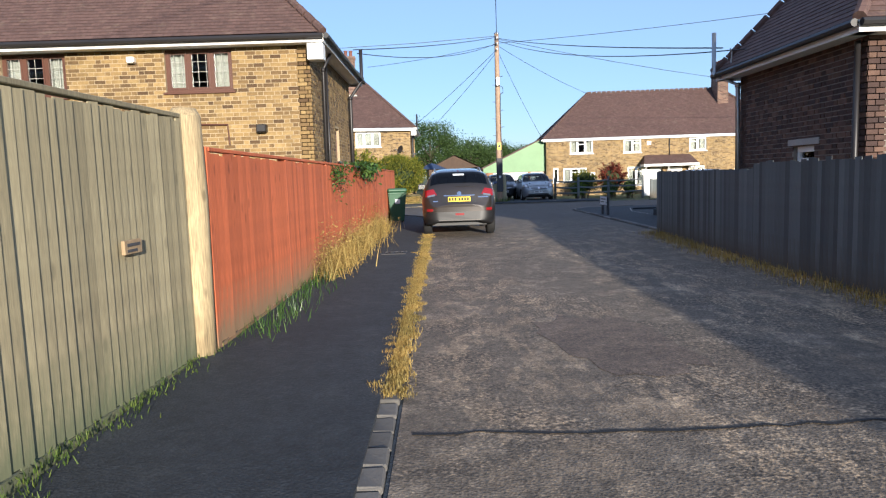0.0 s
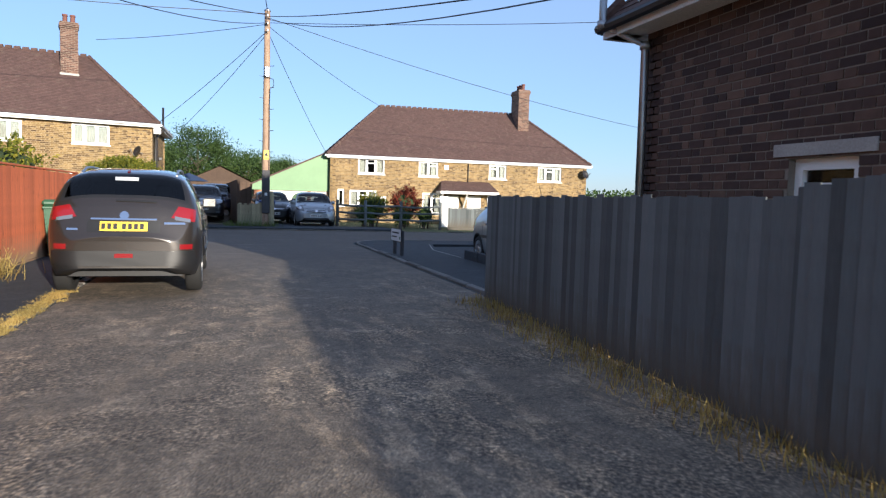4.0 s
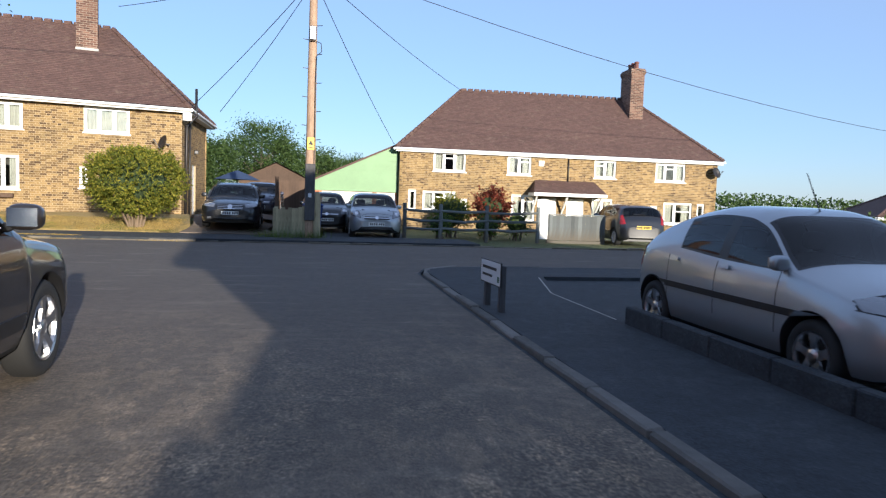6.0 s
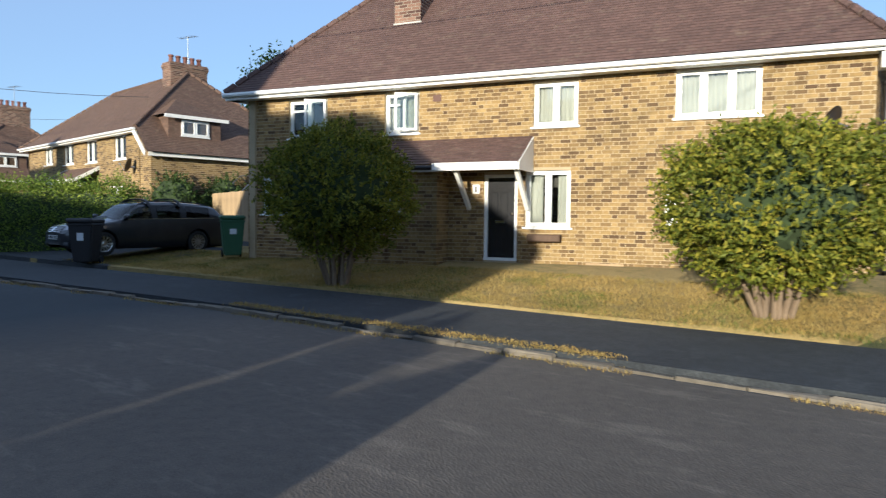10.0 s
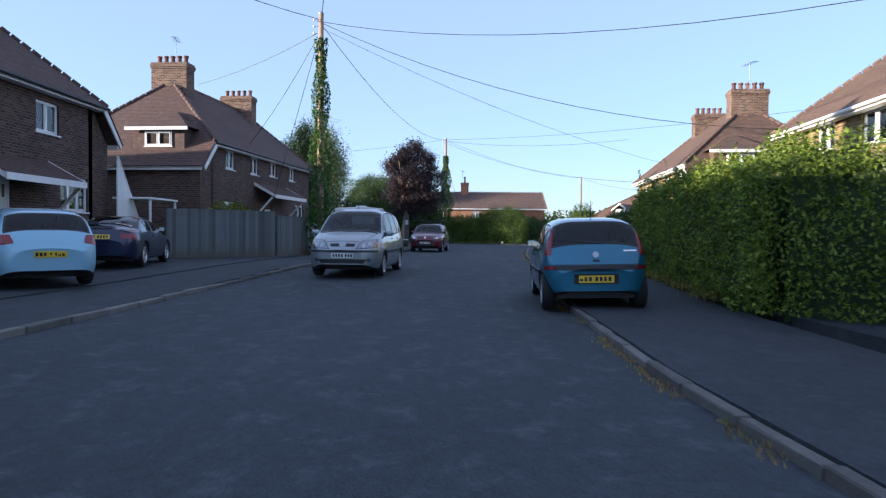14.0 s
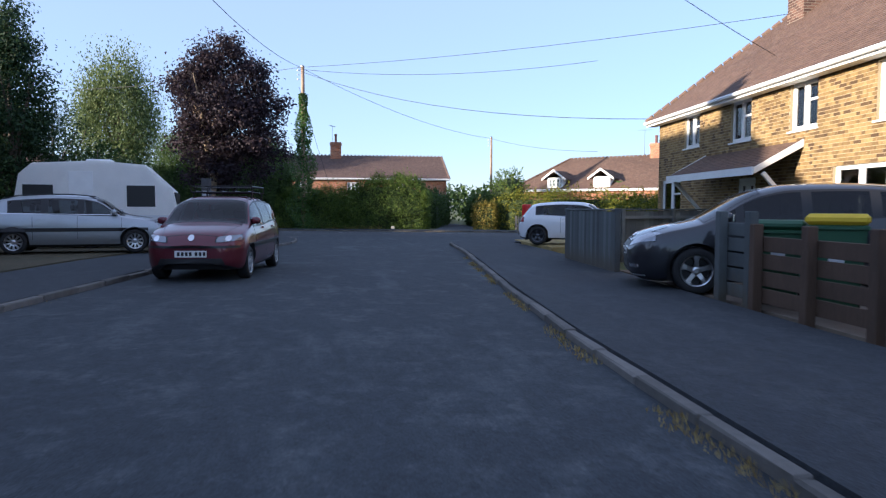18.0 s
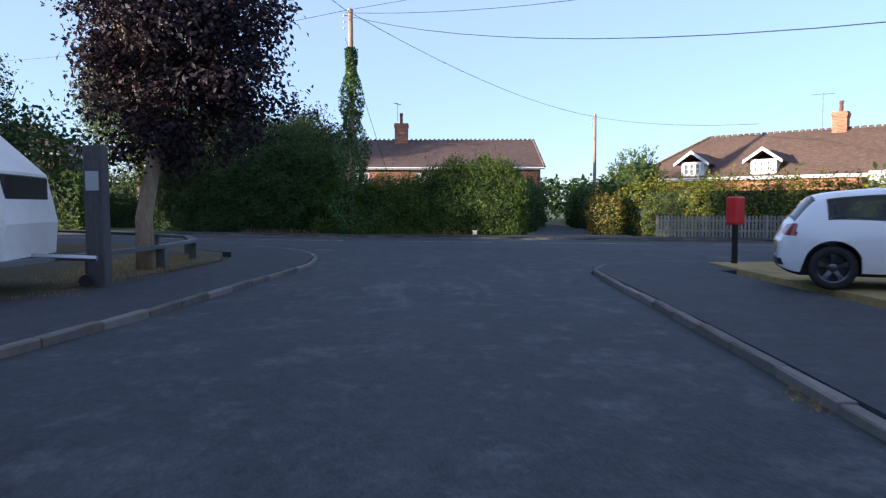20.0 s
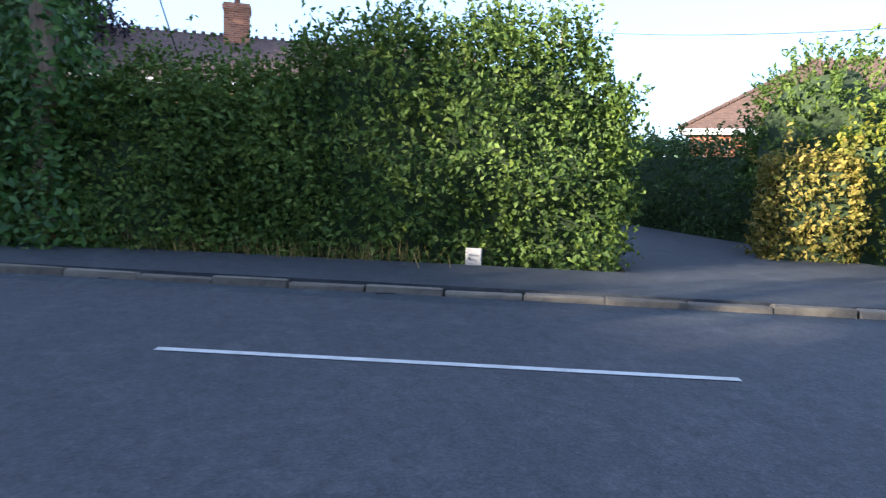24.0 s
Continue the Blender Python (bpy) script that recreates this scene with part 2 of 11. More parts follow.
def tile_mat(name, col, lichen):
    """Clay roof tiles: a shade for each tile, worn and mossy in patches."""
    m, nt, b = node_material(name)
    tc = nt.nodes.new("ShaderNodeTexCoord")
    br = nt.nodes.new("ShaderNodeTexBrick")
    br.inputs["Scale"].default_value = 1.0
    br.inputs["Brick Width"].default_value = 0.17
    br.inputs["Row Height"].default_value = 0.105
    br.inputs["Mortar Size"].default_value = 0.006
    br.inputs["Color1"].default_value = (0, 0, 0, 1)
    br.inputs["Color2"].default_value = (1, 1, 1, 1)
    br.inputs["Mortar"].default_value = (0.0, 0.0, 0.0, 1)
    nt.links.new(tc.outputs["UV"], br.inputs["Vector"])
    n1, n2, n3 = noise_node(nt, 0.5, 6, 0.7), noise_node(nt, 14, 4), noise_node(nt, 3.2, 6, 0.75)
    c = ramp(nt, br.outputs["Color"], [(0, tuple(v * 0.6 for v in col)), (0.5, col), (1, tuple(v * 1.3 for v in col))])
    c = mixc(nt, 1.0, c, ramp(nt, n1.outputs[0], [(0.3, (0.75, 0.73, 0.72)), (0.7, (1.2, 1.16, 1.12))]), "MULTIPLY")
    c = mixc(nt, ramp(nt, n3.outputs[0], [(0.54, (0, 0, 0)), (0.68, (0.75, 0.75, 0.75))]), c, lichen)
    c = mixc(nt, 0.5, c, ramp(nt, n2.outputs[0], [(0.3, tuple(v * 0.6 for v in col)), (0.7, tuple(v * 1.4 for v in col))]))
    nt.links.new(c, b.inputs["Base Color"])
    b.inputs["Roughness"].default_value = 0.8
    add_bump(nt, b, br.outputs["Color"], 0.35, 0.01)
    MATS[name] = m


def leaf_mat(name, dark, mid, light, gloss=0.6):
    m, nt, b = node_material(name)
    n1 = noise_node(nt, 1.3, 3)
    c = ramp(nt, random_value(nt), [(0.0, dark), (0.55, mid), (1.0, light)])
    c = mixc(nt, 1.0, c, ramp(nt, n1.outputs[0], [(0.3, (0.7, 0.75, 0.7)), (0.7, (1.2, 1.15, 1.0))]), "MULTIPLY")
    nt.links.new(c, b.inputs["Base Color"])
    b.inputs["Roughness"].default_value = gloss
    b.inputs["Specular IOR Level"].default_value = 0.25
    tl = nt.nodes.new("ShaderNodeBsdfTranslucent")
    mx = nt.nodes.new("ShaderNodeMixShader")
    mx.inputs[0].default_value = 0.28
    nt.links.new(c, tl.inputs[0])
    nt.links.new(b.outputs[0], mx.inputs[1])
    nt.links.new(tl.outputs[0], mx.inputs[2])
    nt.links.new(mx.outputs[0], nt.nodes["Material Output"].inputs[0])
    MATS[name] = m


def grass_mat(name, dry, green):
    m, nt, b = node_material(name)
    n1, n2, n3 = noise_node(nt, 0.45, 6, 0.7), noise_node(nt, 5, 5, 0.7), noise_node(nt, 90, 3)
    f = mixc(nt, 0.5, n1.outputs[0], n2.outputs[0])
    c = ramp(nt, f, [(0.38, green), (0.52, dry), (0.65, tuple(v * 1.25 for v in dry))])
    c = mixc(nt, 0.45, c, ramp(nt, n3.outputs[0], [(0.3, tuple(v * 0.4 for v in green)), (0.7, tuple(v * 1.3 for v in dry))]))
    nt.links.new(c, b.inputs["Base Color"])
    b.inputs["Roughness"].default_value = 0.95
    add_bump(nt, b, n3.outputs[0], 0.9, 0.03)
    MATS[name] = m


def wood_mat(name, col, var=0.35, rough=0.8, piece=0.4, knots=False, grain=0.45, algae=None):
    """Weathered boards: grain along z, a shade for each board."""
    m, nt, b = node_material(name)
    n1 = noise_node(nt, 1.6, 5, stretch=(9, 9, 0.8))
    n2 = noise_node(nt, 14, 4, stretch=(8, 8, 0.5))
    n3 = noise_node(nt, 0.9, 5, 0.7)
    c = ramp(nt, n1.outputs[0], [(0.3, tuple(v * (1 - var) for v in col)), (0.7, tuple(min(1, v * (1 + var)) for v in col))])
    c = mixc(nt, grain, c, ramp(nt, n2.outputs[0], [(0.36, tuple(v * 0.4 for v in col)), (0.64, tuple(min(1, v * 1.45) for v in col))]))
    if knots:
        kv = nt.nodes.new("ShaderNodeTexVoronoi")
        kv.inputs["Scale"].default_value = 1.0
        kt = nt.nodes.new("ShaderNodeTexCoord")
        km = nt.nodes.new("ShaderNodeMapping")
        km.inputs["Scale"].default_value = (7.0, 7.0, 3.2)
        ki = nt.nodes.new("ShaderNodeObjectInfo")
        kc = nt.nodes.new("ShaderNodeCombineXYZ")
        kx = nt.nodes.new("ShaderNodeMath")
        kx.operation = "MULTIPLY"
        kx.inputs[1].default_value = 40.0
        nt.links.new(ki.outputs["Random"], kx.inputs[0])
        for k in range(3):
            nt.links.new(kx.outputs[0], kc.inputs[k])
        nt.links.new(kc.outputs[0], km.inputs["Location"])
        nt.links.new(kt.outputs["Object"], km.inputs["Vector"])
        nt.links.new(km.outputs[0], kv.inputs["Vector"])
        c = mixc(nt, ramp(nt, kv.outputs["Distance"], [(0.10, (0.75, 0.75, 0.75)), (0.2, (0, 0, 0))]), c, tuple(v * 0.3 for v in col))
    c = mixc(nt, piece, c, ramp(nt, random_value(nt), [(0, tuple(v * 0.55 for v in col)), (0.5, col), (1, tuple(min(1, v * 1.45) for v in col))]))
    c = mixc(nt, 1.0, c, ramp(nt, n3.outputs[0], [(0.3, (0.75, 0.74, 0.72)), (0.7, (1.1, 1.1, 1.1))]), "MULTIPLY")
    if algae:
        # green-grey growth creeping up the boards from the damp ground, in ragged tongues
        tc, sep, ht = nt.nodes.new("ShaderNodeTexCoord"), nt.nodes.new("ShaderNodeSeparateXYZ"), nt.nodes.new("ShaderNodeMath")
        nt.links.new(tc.outputs["Object"], sep.inputs[0])
        tongue = noise_node(nt, 2.2, 6, 0.7, stretch=(3, 3, 0.7))
        ht.operation = "MULTIPLY_ADD"
        ht.inputs[1].default_value = -0.9
        nt.links.new(sep.outputs[2], ht.inputs[0])
        nt.links.new(tongue.outputs[0], ht.inputs[2])
        c = mixc(nt, ramp(nt, ht.outputs[0], [(0.1, (0, 0, 0)), (0.45, (0.85, 0.85, 0.85))]), c, algae)
    nt.links.new(c, b.inputs["Base Color"])
    b.inputs["Roughness"].default_value = rough
    add_bump(nt, b, n2.outputs[0], 0.4, 0.004)
    MATS[name] = m


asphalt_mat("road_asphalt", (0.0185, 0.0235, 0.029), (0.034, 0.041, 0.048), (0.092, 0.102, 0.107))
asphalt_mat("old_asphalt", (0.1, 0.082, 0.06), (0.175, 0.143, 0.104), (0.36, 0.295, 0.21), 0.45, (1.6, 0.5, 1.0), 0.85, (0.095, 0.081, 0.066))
asphalt_mat("path_asphalt", (0.0195, 0.023, 0.028), (0.033, 0.038, 0.044), (0.049, 0.054, 0.058), 0.4)
asphalt_mat("main_asphalt", (0.034, 0.036, 0.042), (0.05, 0.052, 0.058), (0.066, 0.067, 0.072), 0.35)
asphalt_mat("patch_asphalt", (0.095, 0.074, 0.055), (0.145, 0.112, 0.083), (0.23, 0.175, 0.125), 0.5, grit=0.3)
asphalt_mat("mend_asphalt", (0.05, 0.05, 0.052), (0.075, 0.074, 0.074), (0.1, 0.097, 0.094), 0.5)
plain("earthy_kerb", (0.14, 0.122, 0.094), 0.95, var=0.8, scale=9, pieces=0.5, bump=0.9)
plain("kerb_concrete", (0.135, 0.126, 0.112), 0.95, var=0.7, scale=7, pieces=0.55, bump=0.8)
plain("drive_concrete", (0.17, 0.135, 0.1), 0.95, var=0.4, scale=2.5, bump=0.5)
plain("pale_concrete", (0.36, 0.34, 0.31), 0.9, var=0.3, scale=1.2, bump=0.3)
plain("line_paint", (0.5, 0.5, 0.47), 0.8, var=0.3, scale=6)
grass_mat("dry_grass", (0.40, 0.30, 0.115), (0.13, 0.13, 0.035))
grass_mat("verge_grass", (0.115, 0.092, 0.05), (0.05, 0.055, 0.025))
grass_mat("field_grass", (0.13, 0.14, 0.05), (0.06, 0.085, 0.025))
YB = [(0.0, (0.085, 0.05, 0.021)), (0.2, (0.17, 0.11, 0.042)), (0.6, (0.265, 0.18, 0.066)), (1.0, (0.345, 0.245, 0.097))]
RB = [(0.0, (0.04, 0.022, 0.019)), (0.4, (0.072, 0.04, 0.031)), (0.75, (0.105, 0.06, 0.043)), (1.0, (0.15, 0.09, 0.062))]
OB = [(0.0, (0.26, 0.085, 0.035)), (0.5, (0.42, 0.15, 0.06)), (1.0, (0.52, 0.22, 0.10))]
CB = [(0.0, (0.07, 0.037, 0.028)), (0.4, (0.13, 0.068, 0.048)), (0.75, (0.185, 0.105, 0.072)), (1.0, (0.25, 0.16, 0.115))]
brick_wall_mat("chimney_brickwork", CB, (0.27, 0.225, 0.175))
brick_piece_mat("yellow_brick", YB)
brick_piece_mat("brown_brick", RB)
brick_wall_mat("yellow_brickwork", YB, (0.37, 0.295, 0.175))
brick_wall_mat("brown_brickwork", RB, (0.17, 0.138, 0.11))
brick_wall_mat("red_brickwork", OB, (0.42, 0.33, 0.25))
plain("mortar", (0.38, 0.305, 0.185), 0.95, var=0.2, scale=2, bump=0.3)
plain("dark_mortar", (0.24, 0.205, 0.165), 0.95, var=0.2, scale=2, bump=0.3)
tile_mat("brown_tiles", (0.1, 0.06, 0.05), (0.2, 0.155, 0.11))
tile_mat("red_tiles", (0.125, 0.078, 0.055), (0.24, 0.185, 0.125))
tile_mat("grey_tiles", (0.13, 0.085, 0.068), (0.2, 0.155, 0.115))
plain("green_sheet", (0.19, 0.31, 0.15), 0.55, var=0.15, scale=0.8)
smooth_mat("white_plastic", (0.80, 0.80, 0.78), 0.35)
plain("white_render", (0.72, 0.72, 0.70), 0.8, var=0.1)
plain("white_paint", (0.78, 0.77, 0.73), 0.5, var=0.1, scale=2, bump=0.05)
smooth_mat("brown_plastic", (0.10, 0.045, 0.028), 0.4)
smooth_mat("black_plastic", (0.012, 0.012, 0.013), 0.42)
smooth_mat("gutter_black", (0.02, 0.018, 0.018), 0.45)
plain("clay_pot", (0.145, 0.062, 0.046), 0.8, var=0.25, scale=5, pieces=0.3)
glass_mat("window_glass", (0.80, 0.84, 0.84))
glass_mat("car_glass", (0.3, 0.34, 0.36), 0.2)
glass_mat("privacy_glass", (0.06, 0.066, 0.07), 0.1)
glass_mat("lamp_glass", (0.85, 0.87, 0.9), 0.6)
plain("curtain", (0.5, 0.48, 0.42), 0.9, var=0.12, scale=1.5, stretch=(14, 14, 0.6))
plain("lead_curtain", (0.42, 0.42, 0.38), 0.9, var=0.2, scale=2)
plain("room_dark", (0.10, 0.09, 0.08), 0.9)
wood_mat("gate_wood", (0.345, 0.3, 0.18), 0.45, piece=0.5, knots=True, grain=0.5, algae=(0.13, 0.15, 0.08))
wood_mat("red_fence_wood", (0.55, 0.145, 0.048), 0.38, piece=0.4, knots=True, algae=(0.26, 0.2, 0.11))
wood_mat("grey_fence_wood", (0.118, 0.13, 0.13), 0.8, piece=0.85, knots=True, grain=0.75, algae=(0.1, 0.085, 0.06))
wood_mat("red_brown_wood", (0.15, 0.07, 0.045), 0.4)
wood_mat("brown_fence_wood", (0.095, 0.06, 0.038), 0.35)
wood_mat("pale_fence_wood", (0.40, 0.29, 0.16), 0.25)
wood_mat("pale_picket_wood", (0.27, 0.25, 0.22), 0.25)
wood_mat("post_wood", (0.42, 0.33, 0.18), 0.5, piece=0.1, grain=0.6, knots=True)
wood_mat("pole_wood", (0.36, 0.25, 0.165), 0.3, piece=0.0)
wood_mat("dark_pole_wood", (0.075, 0.074, 0.078), 0.3, piece=0.0)
wood_mat("bark", (0.12, 0.09, 0.065), 0.4, piece=0.0)
wood_mat("stem_bark", (0.19, 0.14, 0.09), 0.4, piece=0.0)
wood_mat("pale_bark", (0.34, 0.26, 0.17), 0.35, piece=0.0)
leaf_mat("bush_leaf", (0.055, 0.075, 0.009), (0.165, 0.185, 0.018), (0.32, 0.285, 0.03))
leaf_mat("hedge_leaf", (0.055, 0.09, 0.018), (0.1, 0.155, 0.026), (0.17, 0.22, 0.038))
leaf_mat("privet_leaf", (0.07, 0.11, 0.016), (0.165, 0.235, 0.03), (0.31, 0.37, 0.055))
leaf_mat("tree_leaf", (0.036, 0.064, 0.018), (0.06, 0.1, 0.026), (0.095, 0.14, 0.036))
leaf_mat("conifer_leaf", (0.018, 0.04, 0.02), (0.035, 0.065, 0.028), (0.06, 0.095, 0.035))
leaf_mat("willow_leaf", (0.07, 0.10, 0.03), (0.13, 0.17, 0.06), (0.2, 0.24, 0.09))
leaf_mat("purple_leaf", (0.022, 0.016, 0.024), (0.038, 0.027, 0.038), (0.065, 0.046, 0.058))
leaf_mat("red_leaf", (0.07, 0.014, 0.01), (0.14, 0.03, 0.018), (0.22, 0.06, 0.028))
leaf_mat("ivy_leaf", (0.035, 0.075, 0.018), (0.07, 0.14, 0.03), (0.14, 0.22, 0.05), 0.3)
leaf_mat("dry_leaf", (0.20, 0.13, 0.04), (0.40, 0.29, 0.09), (0.55, 0.43, 0.16), 0.8)
leaf_mat("orange_leaf", (0.11, 0.12, 0.018), (0.23, 0.19, 0.035), (0.36, 0.27, 0.06))
# dark green fill that stands in for the shade deep in foliage
plain("leaf_shade_core", (0.03, 0.047, 0.014), 0.95, var=0.4, scale=6)
smooth_mat("tyre_rubber", (0.015, 0.015, 0.015), 0.8)
smooth_mat("alloy", (0.55, 0.55, 0.56), 0.28, 1.0)
smooth_mat("dark_alloy", (0.12, 0.12, 0.13), 0.3, 1.0)
smooth_mat("chrome", (0.75, 0.75, 0.76), 0.12, 1.0)
smooth_mat("steel", (0.42, 0.43, 0.44), 0.45, 1.0)
smooth_mat("cable_black", (0.02, 0.02, 0.022), 0.6)
smooth_mat("red_lens", (0.2, 0.008, 0.01), 0.2, coat=0.6)
smooth_mat("clear_lens", (0.26, 0.27, 0.29), 0.1, 0.6, coat=1.0)
smooth_mat("amber_lens", (0.6, 0.2, 0.02), 0.15, coat=1.0)
smooth_mat("plate_yellow", (0.75, 0.52, 0.03), 0.4)
smooth_mat("plate_white", (0.75, 0.75, 0.72), 0.4)
smooth_mat("sign_white", (0.62, 0.64, 0.66), 0.45)
smooth_mat("sign_yellow", (0.78, 0.55, 0.03), 0.45)
smooth_mat("ink_black", (0.02, 0.02, 0.022), 0.6)
smooth_mat("bin_green", (0.035, 0.10, 0.05), 0.5)
smooth_mat("bin_black", (0.02, 0.02, 0.022), 0.5)
smooth_mat("bin_blue", (0.02, 0.05, 0.2), 0.5)
smooth_mat("bin_yellow", (0.7, 0.5, 0.02), 0.5)
smooth_mat("box_red", (0.55, 0.02, 0.02), 0.4)
smooth_mat("seat_cloth", (0.05, 0.05, 0.055), 0.9)
smooth_mat("navy_cloth", (0.03, 0.05, 0.11), 0.8)
smooth_mat("door_black", (0.012, 0.012, 0.014), 0.25, coat=0.4)


def car_paint(name, col, metal=0.5):
    m, nt, b = node_material(name)
    fl = noise_node(nt, 900, 1)
    gr = noise_node(nt, 1.6, 5, 0.7)
    c = mixc(nt, 0.25, col, ramp(nt, fl.outputs[0], [(0.3, tuple(v * 0.7 for v in col)), (0.7, tuple(min(1, v * 1.4) for v in col))]))
    c = mixc(nt, ramp(nt, gr.outputs[0], [(0.52, (0, 0, 0)), (0.8, (0.08, 0.08, 0.08))]), c, (0.2, 0.17, 0.13))
    nt.links.new(c, b.inputs["Base Color"])
    b.inputs["Metallic"].default_value = metal
    b.inputs["Roughness"].default_value = 0.38
    b.inputs["Coat Weight"].default_value = 1.0
    b.inputs["Coat Roughness"].default_value = 0.05
    MATS[name] = m


# ---------------------------------------------------------------- small builders
def link_mesh(name, me, material, parent=None, label="", smooth=False):
    ob = new(name, me)
    if material:
        me.materials.append(MATS[material] if isinstance(material, str) else material)
        if isinstance(material, str) and material.endswith(("brickwork", "_tiles")) and not me.uv_layers:
            layer = me.uv_layers.new(name="UVMap")
            for poly in me.polygons:
                nx, ny, nz = (abs(q) for q in poly.normal)
                for li in poly.loop_indices:
                    q = me.vertices[me.loops[li].vertex_index].co
                    layer.data[li].uv = (q.x, q.y) if nz > max(nx, ny) else ((q.y, q.z) if nx > ny else (q.x, q.z))
    if smooth:
        me.shade_smooth()
    if parent:
        ob.parent = parent
    if label:
        tagged(ob, label)
    return ob


def part(name, bm, material, parent=None, label="", smooth=False):
    me = bpy.data.meshes.new(name)
    bm.normal_update()
    bm.to_mesh(me)
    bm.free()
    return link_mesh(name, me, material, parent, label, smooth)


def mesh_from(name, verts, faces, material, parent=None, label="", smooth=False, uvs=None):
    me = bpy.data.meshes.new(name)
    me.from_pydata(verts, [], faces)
    if uvs is not None:
        layer = me.uv_layers.new(name="UVMap")
        layer.data.foreach_set("uv", np.asarray(uvs, np.float32).ravel())
    me.update()
    return link_mesh(name, me, material, parent, label, smooth)


def thing(name, label, category, m=None, group="", kind=""):
    """An empty at the thing's base that carries its parts."""
    ob = new(name)
    ob.empty_display_size = 0.2
    if m is not None:
        ob.matrix_world = m
    return tagged(ob, label, category, group, kind)


def box(bm, x0, y0, z0, x1, y1, z1, bevel=0.0):
    v = [bm.verts.new(p) for p in ((x0, y0, z0), (x1, y0, z0), (x1, y1, z0), (x0, y1, z0), (x0, y0, z1), (x1, y0, z1), (x1, y1, z1), (x0, y1, z1))]
    fs = [bm.faces.new([v[i] for i in q]) for q in ((3, 2, 1, 0), (4, 5, 6, 7), (0, 1, 5, 4), (1, 2, 6, 5), (2, 3, 7, 6), (3, 0, 4, 7))]
    if bevel:
        es = list({e for f in fs for e in f.edges})
        bmesh.ops.bevel(bm, geom=es, offset=bevel, segments=1, affect="EDGES")
    return bm


def boxes(*dims, bevel=0.0):
    bm = bmesh.new()
    for d in dims:
        box(bm, *d, bevel=bevel)
    return bm


def tube(bm, pts, radii, sides=8, caps=True):
    """A tube through points, with a radius at each."""
    pts = [Vector(p) for p in pts]
    if not hasattr(radii, "__len__"):
        radii = [radii] * len(pts)
    rings, ref = [], None
    for i, p in enumerate(pts):
        d = (pts[min(i + 1, len(pts) - 1)] - pts[max(i - 1, 0)]).normalized()
        if ref is None:
            ref = Vector((0, 0, 1)) if abs(d.z) < 0.9 else Vector((1, 0, 0))
        a = d.cross(ref).normalized()
        ref = a.cross(d)
        rings.append([bm.verts.new(p + radii[i] * (math.cos(k * math.tau / sides) * a + math.sin(k * math.tau / sides) * ref)) for k in range(sides)])
    for r, s in zip(rings, rings[1:]):
        for k in range(sides):
            bm.faces.new((r[k], r[(k + 1) % sides], s[(k + 1) % sides], s[k]))
    if caps:
        bm.faces.new(rings[0][::-1])
        bm.faces.new(rings[-1])
    return bm


def lathe(bm, profile, sides=16, m=Matrix()):
    """Turns (radius, height) pairs about z."""
    rings = [[bm.verts.new(m @ Vector((r * math.cos(k * math.tau / sides), r * math.sin(k * math.tau / sides), z))) for k in range(sides)] for r, z in profile]
    for r, s in zip(rings, rings[1:]):
        for k in range(sides):
            bm.faces.new((r[k], r[(k + 1) % sides], s[(k + 1) % sides], s[k]))
    bm.faces.new(rings[0][::-1])
    bm.faces.new(rings[-1])
    return bm


def sstep(a, b, x):
    t = min(1.0, max(0.0, (x - a) / (b - a)))
    return t * t * (3 - 2 * t)


def hump(x):
    """How far the street swells between the bend and the junction."""
    return 0.15 * sstep(-26, -38, x) * sstep(-67, -55, x)


def sheet(name, outline, z, material, label, parent=None, thick=0.3, slope=None, step=0.0, kind="structure"):
    """A slab with the given outline in plan; its top follows the street's swell and slope(x, y)."""
    bm = bmesh.new()
    if any(-70 < x < -14 for x, _ in outline):
        step = step or 3.0
    f = bm.faces.new([bm.verts.new((x, y, z)) for x, y in outline])
    if f.calc_area() and f.normal.z < 0:
        bmesh.ops.reverse_faces(bm, faces=[f])
    bmesh.ops.triangulate(bm, faces=bm.faces[:])
    if step:
        for _ in range(8):
            es = [e for e in bm.edges if e.calc_length() > step]
            if not es or len(bm.faces) > 12000:
                break
            bmesh.ops.subdivide_edges(bm, edges=es, cuts=1)
            bmesh.ops.triangulate(bm, faces=[q for q in bm.faces if len(q.verts) > 4])
    for v in bm.verts:
        v.co.z = z + hump(v.co.x) + (slope(v.co.x, v.co.y) if slope else 0.0)
    if thick:
        rim = [e for e in bm.edges if e.is_boundary]
        made = bmesh.ops.extrude_edge_only(bm, edges=rim)["geom"]
        for v in made:
            if isinstance(v, bmesh.types.BMVert):
                v.co.z -= thick
    bmesh.ops.recalc_face_normals(bm, faces=bm.faces[:])
    ob = part(name, bm, material, parent)
    return tagged(ob, label, kind=kind)



# ---------------------------------------------------------------- ground, roads, kerbs
def rise(x, y):
    """How far the gardens climb behind the north pavement."""
    return 0.36 * sstep(36.0, 40.5, y) * sstep(2.5, -1.5, x) * sstep(-44, -26, x)


